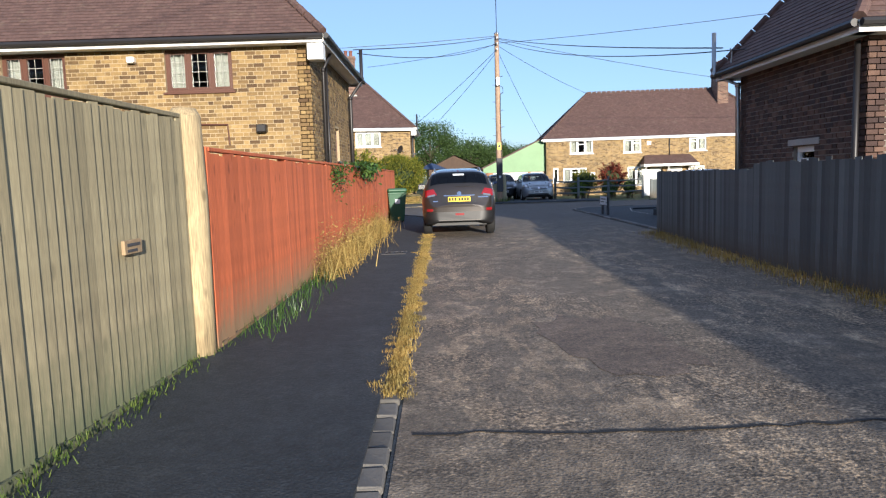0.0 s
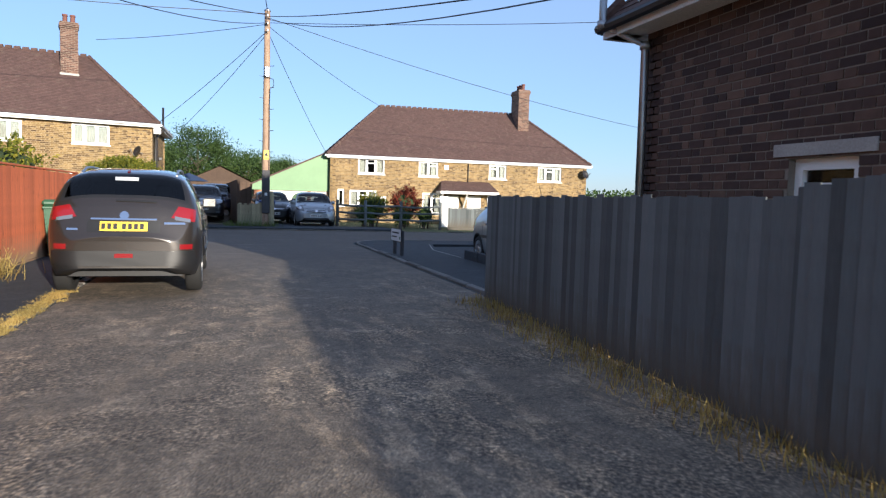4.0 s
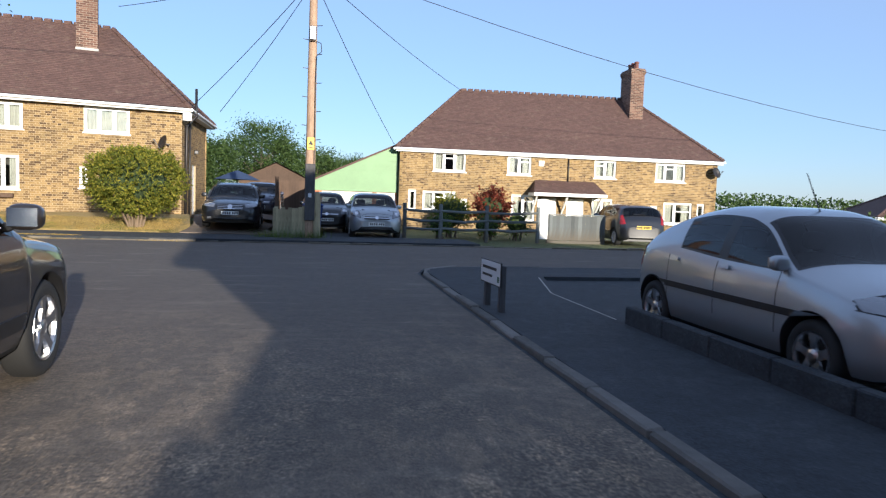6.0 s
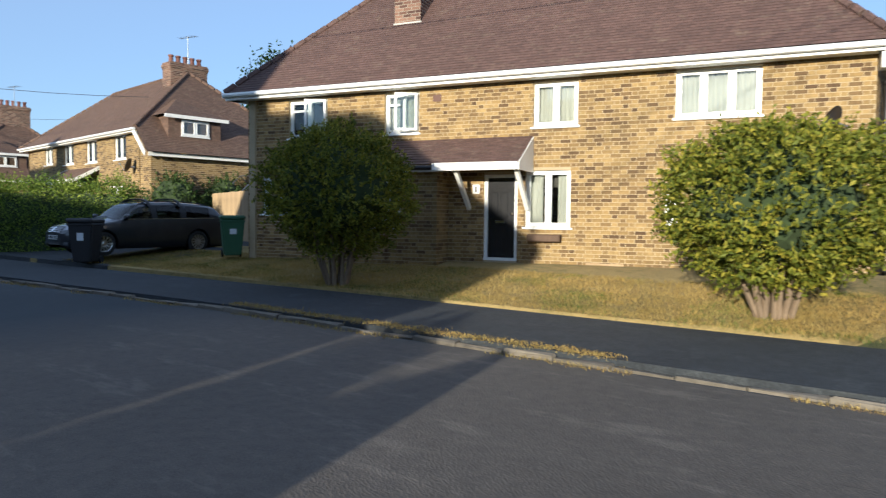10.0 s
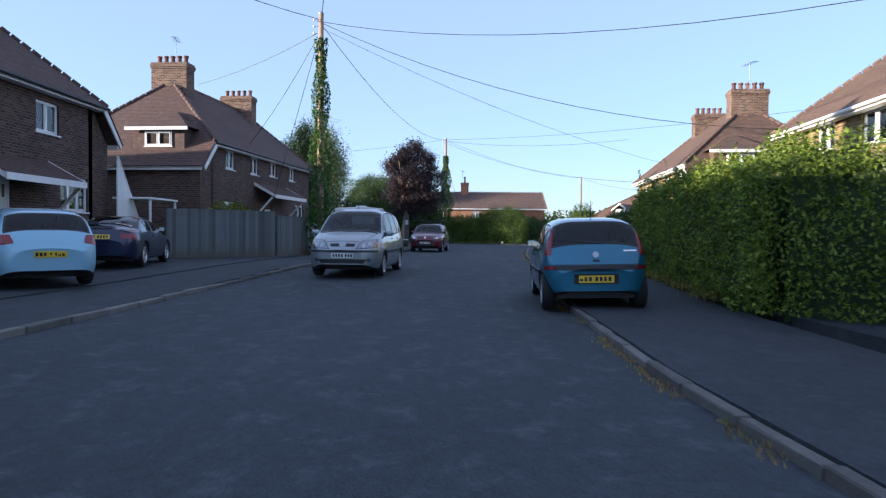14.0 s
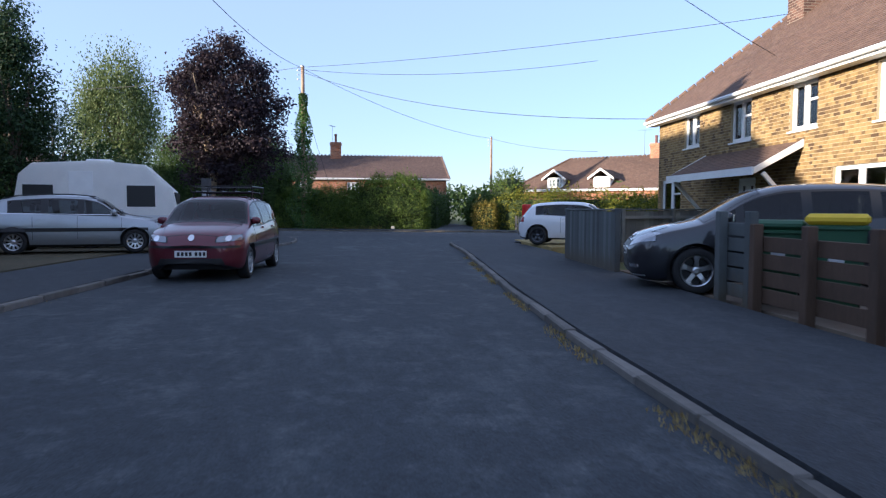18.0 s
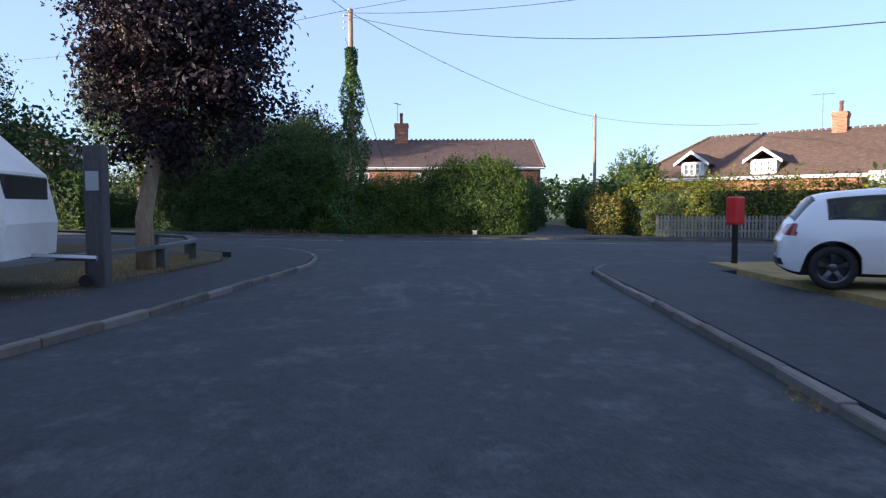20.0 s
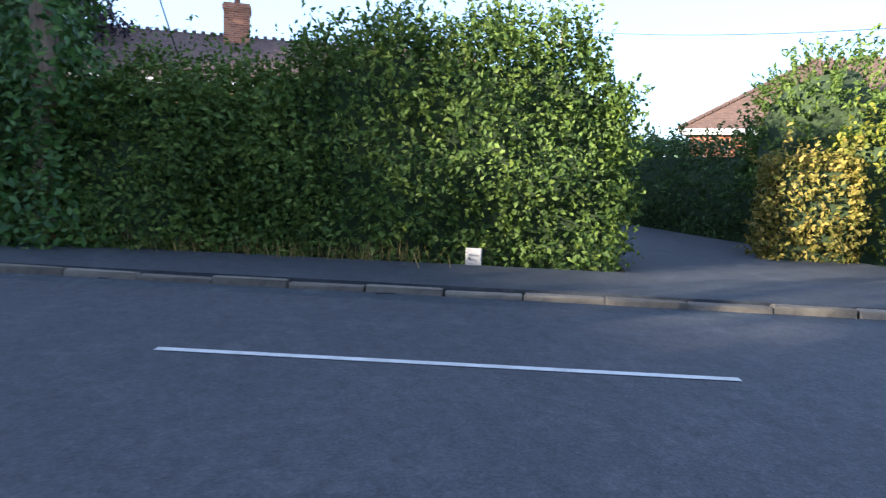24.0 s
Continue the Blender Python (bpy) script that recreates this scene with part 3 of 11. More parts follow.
def ground_sheet():
    xs = np.r_[-2600, -900, -400, -220, np.arange(-150, 90, 3.0), 140, 300, 900, 2600]
    ys = np.r_[-2600, -900, -300, -120, np.arange(-60, 120, 3.0), 170, 300, 900, 2600]
    verts = [(x, y, -0.06 + rise(x, y) + hump(x)) for y in ys for x in xs]
    n = len(xs)
    faces = [(j * n + i, j * n + i + 1, (j + 1) * n + i + 1, (j + 1) * n + i) for j in range(len(ys) - 1) for i in range(n - 1)]
    return tagged(mesh_from("ground", verts, faces, "field_grass"), "dry summer grass and soil of gardens and fields", "ground", kind="structure")


ground_sheet()

SOUTH = [(-0.3, -25), (-0.3, 22.6), (-0.6, 24.4), (-1.6, 25.6), (-3.4, 26.1), (-23, 26.1), (-29, 26.3), (-36, 26.9), (-41.4, 28.0), (-47.3, 28.4), (-55, 29.4), (-59.5, 30.3), (-62.3, 30.6), (-64.8, 30.95), (-67.2, 31.3), (-69.2, 31.25), (-70.8, 30.95), (-72.0, 30.55), (-73.2, 29.75), (-75.3, 27.9), (-78.3, 24.0), (-83.5, 14), (-92, -6)]
NORTH = [(70, 33.6), (8, 33.6), (1.3, 33.6), (-9, 33.5), (-17, 33.0), (-22, 32.8), (-27.3, 32.98), (-33.5, 33.45), (-40.5, 34.15), (-45, 34.5), (-49, 34.95), (-53, 35.5), (-60, 36.45), (-63, 36.85), (-65.2, 37.15), (-66.4, 37.8), (-66.9, 39.2), (-66.8, 41.5), (-65.0, 47), (-61, 58), (-55, 75)]
EAST = [(5.05, -25), (5.05, 26.4), (5.25, 27.1), (5.8, 27.5), (7.0, 27.6), (70, 27.6)]
FAR = [(-97.5, -4), (-89, 15), (-83.9, 25.5), (-81.3, 31.4), (-79.6, 35.8), (-77.9, 40.2), (-74.5, 49), (-70.5, 60), (-65, 76)]

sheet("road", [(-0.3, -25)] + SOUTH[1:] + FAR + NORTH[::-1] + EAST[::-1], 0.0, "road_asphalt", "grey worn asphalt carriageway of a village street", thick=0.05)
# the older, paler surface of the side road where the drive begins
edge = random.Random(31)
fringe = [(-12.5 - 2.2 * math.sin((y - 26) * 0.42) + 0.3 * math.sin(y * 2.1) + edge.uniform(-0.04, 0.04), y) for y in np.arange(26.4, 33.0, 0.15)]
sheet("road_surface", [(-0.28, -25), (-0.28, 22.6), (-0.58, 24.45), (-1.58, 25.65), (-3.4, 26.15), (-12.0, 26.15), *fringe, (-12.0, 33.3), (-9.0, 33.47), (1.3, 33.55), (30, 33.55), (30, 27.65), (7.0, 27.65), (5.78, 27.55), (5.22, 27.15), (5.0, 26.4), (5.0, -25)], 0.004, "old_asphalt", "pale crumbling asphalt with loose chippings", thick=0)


def offset_line(line, d):
    """The line moved d to its left."""
    out = []
    for i, p in enumerate(line):
        a, b = Vector(line[max(0, i - 1)]), Vector(line[min(len(line) - 1, i + 1)])
        t = (b - a).normalized()
        out.append((p[0] - t.y * d, p[1] + t.x * d))
    return out


def kerb(line, start, stop, top, width, side, label, length=0.92, look_of="kerb_concrete", rough=1.0):
    """Kerb stones along a line between two distances; each stone a piece."""
    holder = thing("kerb", label, "kerb", kind="structure")
    pts = [Vector((*p, 0)) for p in line]
    cum = [0.0]
    for a, b in zip(pts, pts[1:]):
        cum.append(cum[-1] + (b - a).length)

    def at(s):
        i = max(0, min(len(cum) - 2, int(np.searchsorted(cum, s)) - 1))
        return pts[i].lerp(pts[i + 1], (s - cum[i]) / (cum[i + 1] - cum[i]))

    rng = random.Random(len(line))
    shared = []
    for k in range(4):
        bm = boxes((0.008, -width / 2, -0.2, length - 0.008, width / 2, top), bevel=0.014)
        for v in bm.verts:
            v.co += rough * Vector((rng.uniform(-0.006, 0.006), rng.uniform(-0.008, 0.008), rng.uniform(-0.008, 0.006) if v.co.z > 0 else 0))
        me = bpy.data.meshes.new("kerb_stone")
        bm.to_mesh(me)
        bm.free()
        me.materials.append(MATS[look_of])
        shared.append(me)
    s = start
    while s + length <= min(stop, cum[-1]):
        a, b = at(s), at(s + length)
        d = b - a
        ob = new("kerb_stone", shared[rng.randrange(4)])
        ob.parent = holder
        n = Vector((-d.y, d.x, 0)).normalized() * side * width / 2
        ob.matrix_basis = Matrix.Translation(a + n + Vector((0, 0, hump(a.x) + rough * rng.uniform(-0.012, 0.008)))) @ Matrix.Rotation(math.atan2(d.y, d.x) + rng.uniform(-0.012, 0.012), 4, "Z")
        s += length
    return holder


def ribbon(name, line, d0, d1, z, material, label, slope=None):
    a, b = offset_line(line, d0), offset_line(line, d1)
    return sheet(name, a + b[::-1], z, material, label, thick=0.16, slope=slope)


ribbon("pavement", SOUTH[:6], 0.12, 1.66, 0.045, "path_asphalt", "narrow dark asphalt footway beside the fences")
ribbon("pavement", SOUTH[5:14], 0.12, 2.4, 0.085, "path_asphalt", "dark asphalt footway with a raised kerb")
sheet("pavement", [(-64.8, 30.8), (-67.2, 31.16), (-69.2, 31.11), (-70.75, 30.82), (-71.9, 30.43), (-73.1, 29.63), (-75.2, 27.78), (-78.2, 23.9), (-83.4, 13.9), (-81.6, 12.6), (-76.5, 22.5), (-73.4, 26.6), (-71.2, 28.6), (-68.5, 29.2), (-64.82, 28.75)], 0.085, "path_asphalt", "dark asphalt footway round the junction corner")
ribbon("pavement", NORTH[1:17], -0.12, -2.45, 0.085, "path_asphalt", "dark asphalt footway with a raised kerb", slope=lambda x, y: 0.0)
ribbon("pavement", NORTH[16:], -0.12, -2.4, 0.085, "path_asphalt", "dark asphalt footway round the junction corner")
ribbon("pavement", FAR, 0.12, 1.75, 0.09, "path_asphalt", "grey asphalt footway under the tall hedge")
sheet("pavement", [(5.17, 15.2), (5.17, 26.4), (5.35, 27.0), (5.85, 27.38), (7.0, 27.48), (30, 27.48), (30, 25.9), (7.2, 25.8), (6.62, 23.5), (6.6, 15.2)], 0.045, "path_asphalt", "dark asphalt footway at the street corner")
kerb(SOUTH, 47, 140, 0.086, 0.11, 1, "weathered grey concrete kerb stones")
kerb(NORTH, 52, 88, 0.052, 0.1, -1, "crumbling sunken kerb stones, earthy and overgrown", 0.6, "earthy_kerb", 2.2)
kerb(NORTH, 87.9, 146, 0.076, 0.11, -1, "weathered grey concrete kerb stones, some tilted")
kerb(EAST, 40, 75, 0.05, 0.12, -1, "worn pale kerb stones, partly sunk")
kerb(FAR, 18, 70, 0.07, 0.12, 1, "mossy sunken kerb stones below the hedge", 0.8, "earthy_kerb", 1.8)
# sets and a sunken edge between the footway and the old road
kerb(SOUTH, 20, 47, 0.03, 0.16, 1, "sunken kerb setts overgrown with dry grass", 0.24)

# lawn, drive, verges
sheet("lawn", [(-21.5, 35.75), (-9, 36.0), (-4, 36.05), (-1.5, 36.3), (-0.9, 38.2), (-1.5, 41.6), (-15, 38.6), (-17, 42), (-22, 43)], 0.125, "dry_grass", "parched yellow front lawn", thick=0.3, slope=rise, step=1.2)
sheet("driveway", [(-0.85, 36.05), (-0.8, 38.2), (-1.3, 41.5), (-1.2, 52), (1.9, 52), (1.6, 38.4), (2.0, 36.1)], 0.115, "drive_concrete", "gravelly concrete drive beside the house", thick=0.3, slope=rise, step=1.5)
sheet("driveway", [(3.5, 36.1), (3.6, 50), (6.9, 50), (6.5, 40), (6.2, 36.1)], 0.03, "path_asphalt", "asphalt forecourt of the garage")
sheet("driveway", [(6.69, 10), (6.69, 21.25), (6.6, 21.3), (6.62, 23.5), (7.2, 25.8), (16, 25.85), (16, 10)], -0.02, "path_asphalt", "asphalt drive of the corner house")
sheet("driveway", [(-17.2, 35.8), (-26.5, 35.7), (-27, 44), (-17.4, 43)], 0.128, "path_asphalt", "asphalt drive beside the hedge", slope=rise, step=1.5)
sheet("driveway", [(-42.3, 37.0), (-42.3, 42.3), (-51.2, 43.0), (-51.8, 38.05)], 0.03, "drive_concrete", "concrete drive in front of the yellow brick house")
sheet("verge", [(-58.5, 39.0), (-66.2, 40.1), (-66, 44), (-58.5, 43)], 0.12, "dry_grass", "dry grass verge at the junction")
sheet("driveway", [(-23, 23.6), (-42.5, 25.5), (-42.5, 19.4), (-23, 19.2)], 0.11, "path_asphalt", "asphalt front drive with parked cars")
sheet("verge", [(-46, 25.9), (-55, 26.9), (-64.6, 28.5), (-68.3, 29.0), (-71.0, 28.4), (-73.3, 26.4), (-76.4, 22.3), (-81.5, 12.4), (-70, 12), (-50, 19)], 0.105, "verge_grass", "trodden green with dry grass")
sheet("lane", [(-80.0, 38.2), (-78.6, 43.4), (-83.4, 43.6), (-98, 43.9), (-98, 42.8), (-87.0, 40.6), (-83.2, 39.7)], 0.02, "path_asphalt", "narrow lane between high hedges")

# worn patches on the roads
def blob(name, x, y, rx, ry, turn, z, material, label, seed=0):
    rng = random.Random(seed)
    pts = []
    for k in range(26):
        a = k / 26 * math.tau
        r = 1 + rng.uniform(-0.16, 0.16)
        u, v = rx * r * math.copysign(abs(math.cos(a)) ** 0.7, math.cos(a)), ry * r * math.copysign(abs(math.sin(a)) ** 0.7, math.sin(a))
        pts.append((x + u * math.cos(turn) - v * math.sin(turn), y + u * math.sin(turn) + v * math.cos(turn)))
    bm = bmesh.new()
    mid, ring = bm.verts.new((x, y, z)), [bm.verts.new((*p, z)) for p in pts]
    for i in range(len(ring)):
        bm.faces.new((mid, ring[i], ring[(i + 1) % len(ring)]))
    return tagged(part(name, bm, material), label, kind="structure")


blob("road_patch", 1.4, 5.6, 0.5, 1.0, 0.15, 0.008, "patch_asphalt", "darker mended patch in the old road", 3)
sheet("road_patch", [(-73.6, 30.62), (-73.68, 31.12), (-72.6, 31.36), (-72.56, 30.82)], 0.006, "mend_asphalt", "oblong pale mended patch at the junction mouth", thick=0)
sheet("road_patch", [(-96.9, -4), (-88.5, 15), (-83.4, 25.5), (-80.9, 31.4), (-79.2, 35.8), (-77.5, 40.2), (-74.1, 49), (-70.1, 60), (-66.5, 56.6), (-70.3, 45.0), (-72.5, 39.4), (-73.9, 35.5), (-74.9, 32.9), (-75.6, 30.0), (-77.0, 26.4), (-83.0, 15), (-91.6, -4)], 0.004, "main_asphalt", "smoother dark surface of the main road", thick=0)


sheet("road_seam", [(-76.3, 27.4), (-75.5, 30.0), (-74.8, 32.9), (-73.8, 35.5), (-72.4, 39.4), (-70.2, 45.0), (-70.212, 45.005), (-72.412, 39.405), (-73.813, 35.505), (-74.814, 32.905), (-75.514, 30.005), (-76.314, 27.405)], 0.007, "tyre_rubber", "dark tarred joint between the two road surfaces", thick=0)


def line_mark(p, q, w=0.1, z=0.010, paint="line_paint"):
    a, b = Vector(p), Vector(q)
    n = Vector((-(b - a).y, (b - a).x)).normalized() * w / 2
    return sheet("road_marking", [tuple(a + n), tuple(b + n), tuple(b - n), tuple(a - n)], z, paint, "worn white dash of the road's middle line", thick=0)


for k in range(-4, 6):
    c = Vector((-77.3, 35.05)) + Vector((0.335, 0.942)) * (k * 5.8 - (0.25 if k else 0)) + Vector((-0.012, 0.004)) * k * k
    line_mark(tuple(c - Vector((0.335, 0.942)) * 1.9), tuple(c + Vector((0.335, 0.942)) * 1.9), 0.075)
line_mark((6.56, 21.4), (6.56, 23.6), 0.025, 0.052, "pale_concrete")
line_mark((6.56, 23.6), (7.05, 25.6), 0.025, 0.052, "pale_concrete")
# a tarred crack across the side road
rk = random.Random(8)
crack = [(x, 3.62 - 0.05 * math.sin(x * 1.2) + rk.uniform(-0.025, 0.025), rk.uniform(0.008, 0.02)) for x in np.arange(-0.2, 4.0, 0.12)]
sheet("road_seam", [(x, y + w) for x, y, w in crack] + [(x, y - w) for x, y, w in reversed(crack)], 0.0095, "tyre_rubber", "dark tarred crack across the old road", thick=0)


# ---------------------------------------------------------------- houses
def wall_cells(W, z0, z1, holes):
    us, zs = sorted({0.0, W, *(h[0] for h in holes), *(h[1] for h in holes)}), sorted({z0, z1, *(h[2] for h in holes), *(h[3] for h in holes)})
    for a, b in zip(us, us[1:]):
        for c, d in zip(zs, zs[1:]):
            mu, mz = (a + b) / 2, (c + d) / 2
            if not any(h[0] < mu < h[1] and h[2] < mz < h[3] for h in holes):
                yield a, b, c, d


def brick_wall(parent, m, W, z0, z1, holes, material, thick=0.25, name="wall"):
    """A wall in its own plane (u to the right, z up, v into the house), with openings right through it. m: place of u = 0."""
    verts, faces, uvs = [], [], []

    def quad(*ps):
        n = len(verts)
        for u, v, z in ps:
            verts.append(m @ Vector((u, v, z)))
            uvs.append((u + v, z))
        faces.append((n, n + 1, n + 2, n + 3))

    for a, b, c, d in wall_cells(W, z0, z1, holes):
        quad((a, 0, c), (b, 0, c), (b, 0, d), (a, 0, d))
        quad((b, thick, c), (a, thick, c), (a, thick, d), (b, thick, d))
    for a, b, c, d in holes:
        quad((a, 0, c), (a, 0, d), (a, thick, d), (a, thick, c))
        quad((b, 0, d), (b, 0, c), (b, thick, c), (b, thick, d))
        quad((a, 0, d), (b, 0, d), (b, thick, d), (a, thick, d))
        quad((b, 0, c), (a, 0, c), (a, thick, c), (b, thick, c))
    quad((0, 0, z1), (W, 0, z1), (W, thick, z1), (0, thick, z1))
    quad((0, 0, z0), (0, 0, z1), (0, thick, z1), (0, thick, z0))
    quad((W, 0, z1), (W, 0, z0), (W, thick, z0), (W, thick, z1))
    return mesh_from(name, verts, faces, material, parent, uvs=uvs)


def brick_spans(W, z0, z1, holes, course=0.08, seed=1):
    """Flemish bond: the visible run of every brick of a wall, cut at the openings."""
    out, n = [], int((z1 - z0) / course)
    for k in range(n):
        za, zb = z0 + k * course + 0.006, z0 + (k + 1) * course - 0.008
        gaps = sorted((h[0], h[1]) for h in holes if h[2] < zb and h[3] > za)
        u, long = (0.0 if k % 2 else -0.06), (k % 2 == 0)
        while u < W:
            w = 0.225 if long else 0.112
            a, b = max(0.0, u + 0.006), min(W, u + w - 0.007)
            long = not long
            u += w
            pieces = [(a, b)]
            for g0, g1 in gaps:
                nxt = []
                for p, q in pieces:
                    if q <= g0 or p >= g1:
                        nxt.append((p, q))
                    else:
                        if p < g0:
                            nxt.append((p, g0))
                        if q > g1:
                            nxt.append((g1, q))
                pieces = nxt
            out += [(p, q, za, zb) for p, q in pieces if q - p > 0.03]
    return out


def lay_bricks(parent, m, spans, material, single=(1e9, -1e9, 1e9, -1e9), proud=0.007):
    """Bricks that stand a little proud of the mortar; those inside the window `single` (u0, u1, z0, z1) become pieces of their own."""
    rng = random.Random(len(spans))
    verts, faces, own, shared = [], [], 0, {}
    for a, b, c, d in spans:
        p = proud + rng.uniform(-0.003, 0.003)
        mu, mz = (a + b) / 2, (c + d) / 2
        if single[0] < mu < single[1] and single[2] < mz < single[3] and own < 300 and (b - a) > 0.1:
            key = round(b - a, 2)
            if key not in shared:
                bm = boxes((-key / 2, -proud, -0.0345, key / 2, 0.02, 0.0345), bevel=0.003)
                me = bpy.data.meshes.new("brick")
                bm.to_mesh(me)
                bm.free()
                me.materials.append(MATS[material])
                shared[key] = me
            ob = new("brick", shared[key])
            ob.parent = parent
            ob.matrix_basis = m @ Matrix.Translation((mu, rng.uniform(-0.003, 0.002), mz))
            own += 1
            continue
        n = len(verts)
        verts += [m @ Vector(q) for q in ((a, -p, c), (b, -p, c), (b, -p, d), (a, -p, d), (a, 0.002, c), (b, 0.002, c), (b, 0.002, d), (a, 0.002, d))]
        faces += [(n, n + 1, n + 2, n + 3), (n + 4, n, n + 3, n + 7), (n + 1, n + 5, n + 6, n + 2), (n + 3, n + 2, n + 6, n + 7), (n + 4, n + 5, n + 1, n)]
    ob = mesh_from("brickwork", verts, faces, material, parent)
    ob["kind"] = "stuff"
    return ob


def ring_frame(x0, z0, x1, z1, y0, y1, f):
    """A rectangular frame in one piece, f wide."""
    bm = bmesh.new()
    loops = [[bm.verts.new((x, y, z)) for x, z in pts] for y in (y0, y1) for pts in (((x0, z0), (x1, z0), (x1, z1), (x0, z1)), ((x0 + f, z0 + f), (x1 - f, z0 + f), (x1 - f, z1 - f), (x0 + f, z1 - f)))]
    o0, i0, o1, i1 = loops
    for k in range(4):
        j = (k + 1) % 4
        for q in ((o0[k], o0[j], i0[j], i0[k]), (o1[j], o1[k], i1[k], i1[j]), (o0[j], o0[k], o1[k], o1[j]), (i0[k], i0[j], i1[j], i1[k])):
            bm.faces.new(q)
    return bm


def placed(name, bm, material, parent, m):
    for v in bm.verts:
        v.co = m @ v.co
    return part(name, bm, material, parent)


def window(parent, m, u0, u1, z0, z1, bars=(), heads=(), frame_mat="white_plastic", inset=0.07, drapes="curtain", sill="white_plastic", leaded=False, name="window"):
    """A casement in its opening. bars: where the mullions stand, 0 to 1; heads: (first, last, height) of top lights, 0 to 1."""
    W, H, f = u1 - u0, z1 - z0, 0.055
    mm = m @ Matrix.Translation((u0, inset, z0))
    w = placed(name, ring_frame(0, 0, W, H, 0, 0.07, f), frame_mat, parent, mm)
    edges = [0.0, *bars, 1.0]
    for b in bars:
        placed("mullion", boxes((b * W - 0.03, 0.002, f, b * W + 0.03, 0.068, H - f)), frame_mat, w, mm)
    for a, b, h in heads:
        placed("transom", boxes((a * W + 0.03, 0.003, h * H - 0.025, b * W - 0.03, 0.067, h * H + 0.025)), frame_mat, w, mm)
    # opening sashes a little proud
    for i, (a, b) in enumerate(zip(edges, edges[1:])):
        x0, x1 = a * W + (f if a == 0 else 0.03), b * W - (f if b == 1 else 0.03)
        s = 0.035
        placed("sash", ring_frame(x0, f, x1, H - f, -0.012, 0.05, s), frame_mat, w, mm)
    for a, b in zip(edges, edges[1:]):
        pb = boxes((a * W + 0.03, 0.03, 0.04, b * W - 0.03, 0.034, H - 0.04))
        for v in pb.verts:
            v.co = mm @ v.co
        g = part("pane", pb, "window_glass", w)
        g.visible_shadow = False
    if leaded:
        pb = bmesh.new()
        for k in range(1, int(W / 0.16)):
            box(pb, k * 0.16 - 0.004, 0.024, 0.05, k * 0.16 + 0.004, 0.029, H - 0.05)
        for k in range(1, int(H / 0.2)):
            box(pb, 0.05, 0.023, k * 0.2 - 0.004, W - 0.05, 0.028, k * 0.2 + 0.004)
        for v in pb.verts:
            v.co = mm @ v.co
        part("lead_lattice", pb, "lead_curtain", w)["kind"] = "stuff"
    if drapes:
        pb = bmesh.new()
        runs = [(0.05, 0.34), (0.68, 0.95)] if W > 0.7 else [(0.06, 0.4)]
        if drapes == "net":
            runs = [(0.04, 0.96)]
        for a, b in runs:
            n = max(4, int((b - a) * W / 0.035))
            cols = []
            for k in range(n + 1):
                x = (a + (b - a) * k / n) * W
                y = 0.13 + 0.02 * math.sin(k * 1.9)
                cols.append((pb.verts.new(mm @ Vector((x, y, 0.04))), pb.verts.new(mm @ Vector((x, y, H - 0.03)))))
            for p, q in zip(cols, cols[1:]):
                pb.faces.new((p[0], q[0], q[1], p[1]))
        part("curtain", pb, "curtain", w)
    if sill:
        pb = boxes((-0.05, -inset - 0.05, -0.05, W + 0.05, 0.02, -0.005), bevel=0.008)
        for v in pb.verts:
            v.co = mm @ v.co
        part("sill", pb, sill, w)
    return w


def roof_plane(verts, faces, uvs, e0, e1, r0, r1, gauge=0.105, lift=0.009):
    """Courses of tiles between an eave e0-e1 and a ridge r0-r1, each lapping over the one below."""
    e0, e1, r0, r1 = map(Vector, (e0, e1, r0, r1))
    nrm = (e1 - e0).cross(((r0 + r1) / 2 - (e0 + e1) / 2)).normalized()
    along = (e1 - e0).normalized()
    n = max(2, int(((r0 + r1) / 2 - (e0 + e1) / 2).length / gauge))
    for k in range(n):
        a, b = k / n, (k + 1) / n
        p, q, r, s = e0.lerp(r0, a), e1.lerp(r1, a), e1.lerp(r1, b), e0.lerp(r0, b)
        p2, q2 = p + nrm * lift, q + nrm * lift
        i = len(verts)
        verts += [p2, q2, r, s, p, q]
        faces += [(i, i + 1, i + 2, i + 3), (i + 4, i + 5, i + 1, i)]
        u0, u1, u2, u3 = ((x - e0).dot(along) for x in (p, q, r, s))
        uvs += [(u0, k * gauge + 0.001), (u1, k * gauge + 0.001), (u2, (k + 1) * gauge - 0.001), (u3, (k + 1) * gauge - 0.001), (u0, k * gauge), (u1, k * gauge), (u1, k * gauge + 0.01), (u0, k * gauge + 0.01)]


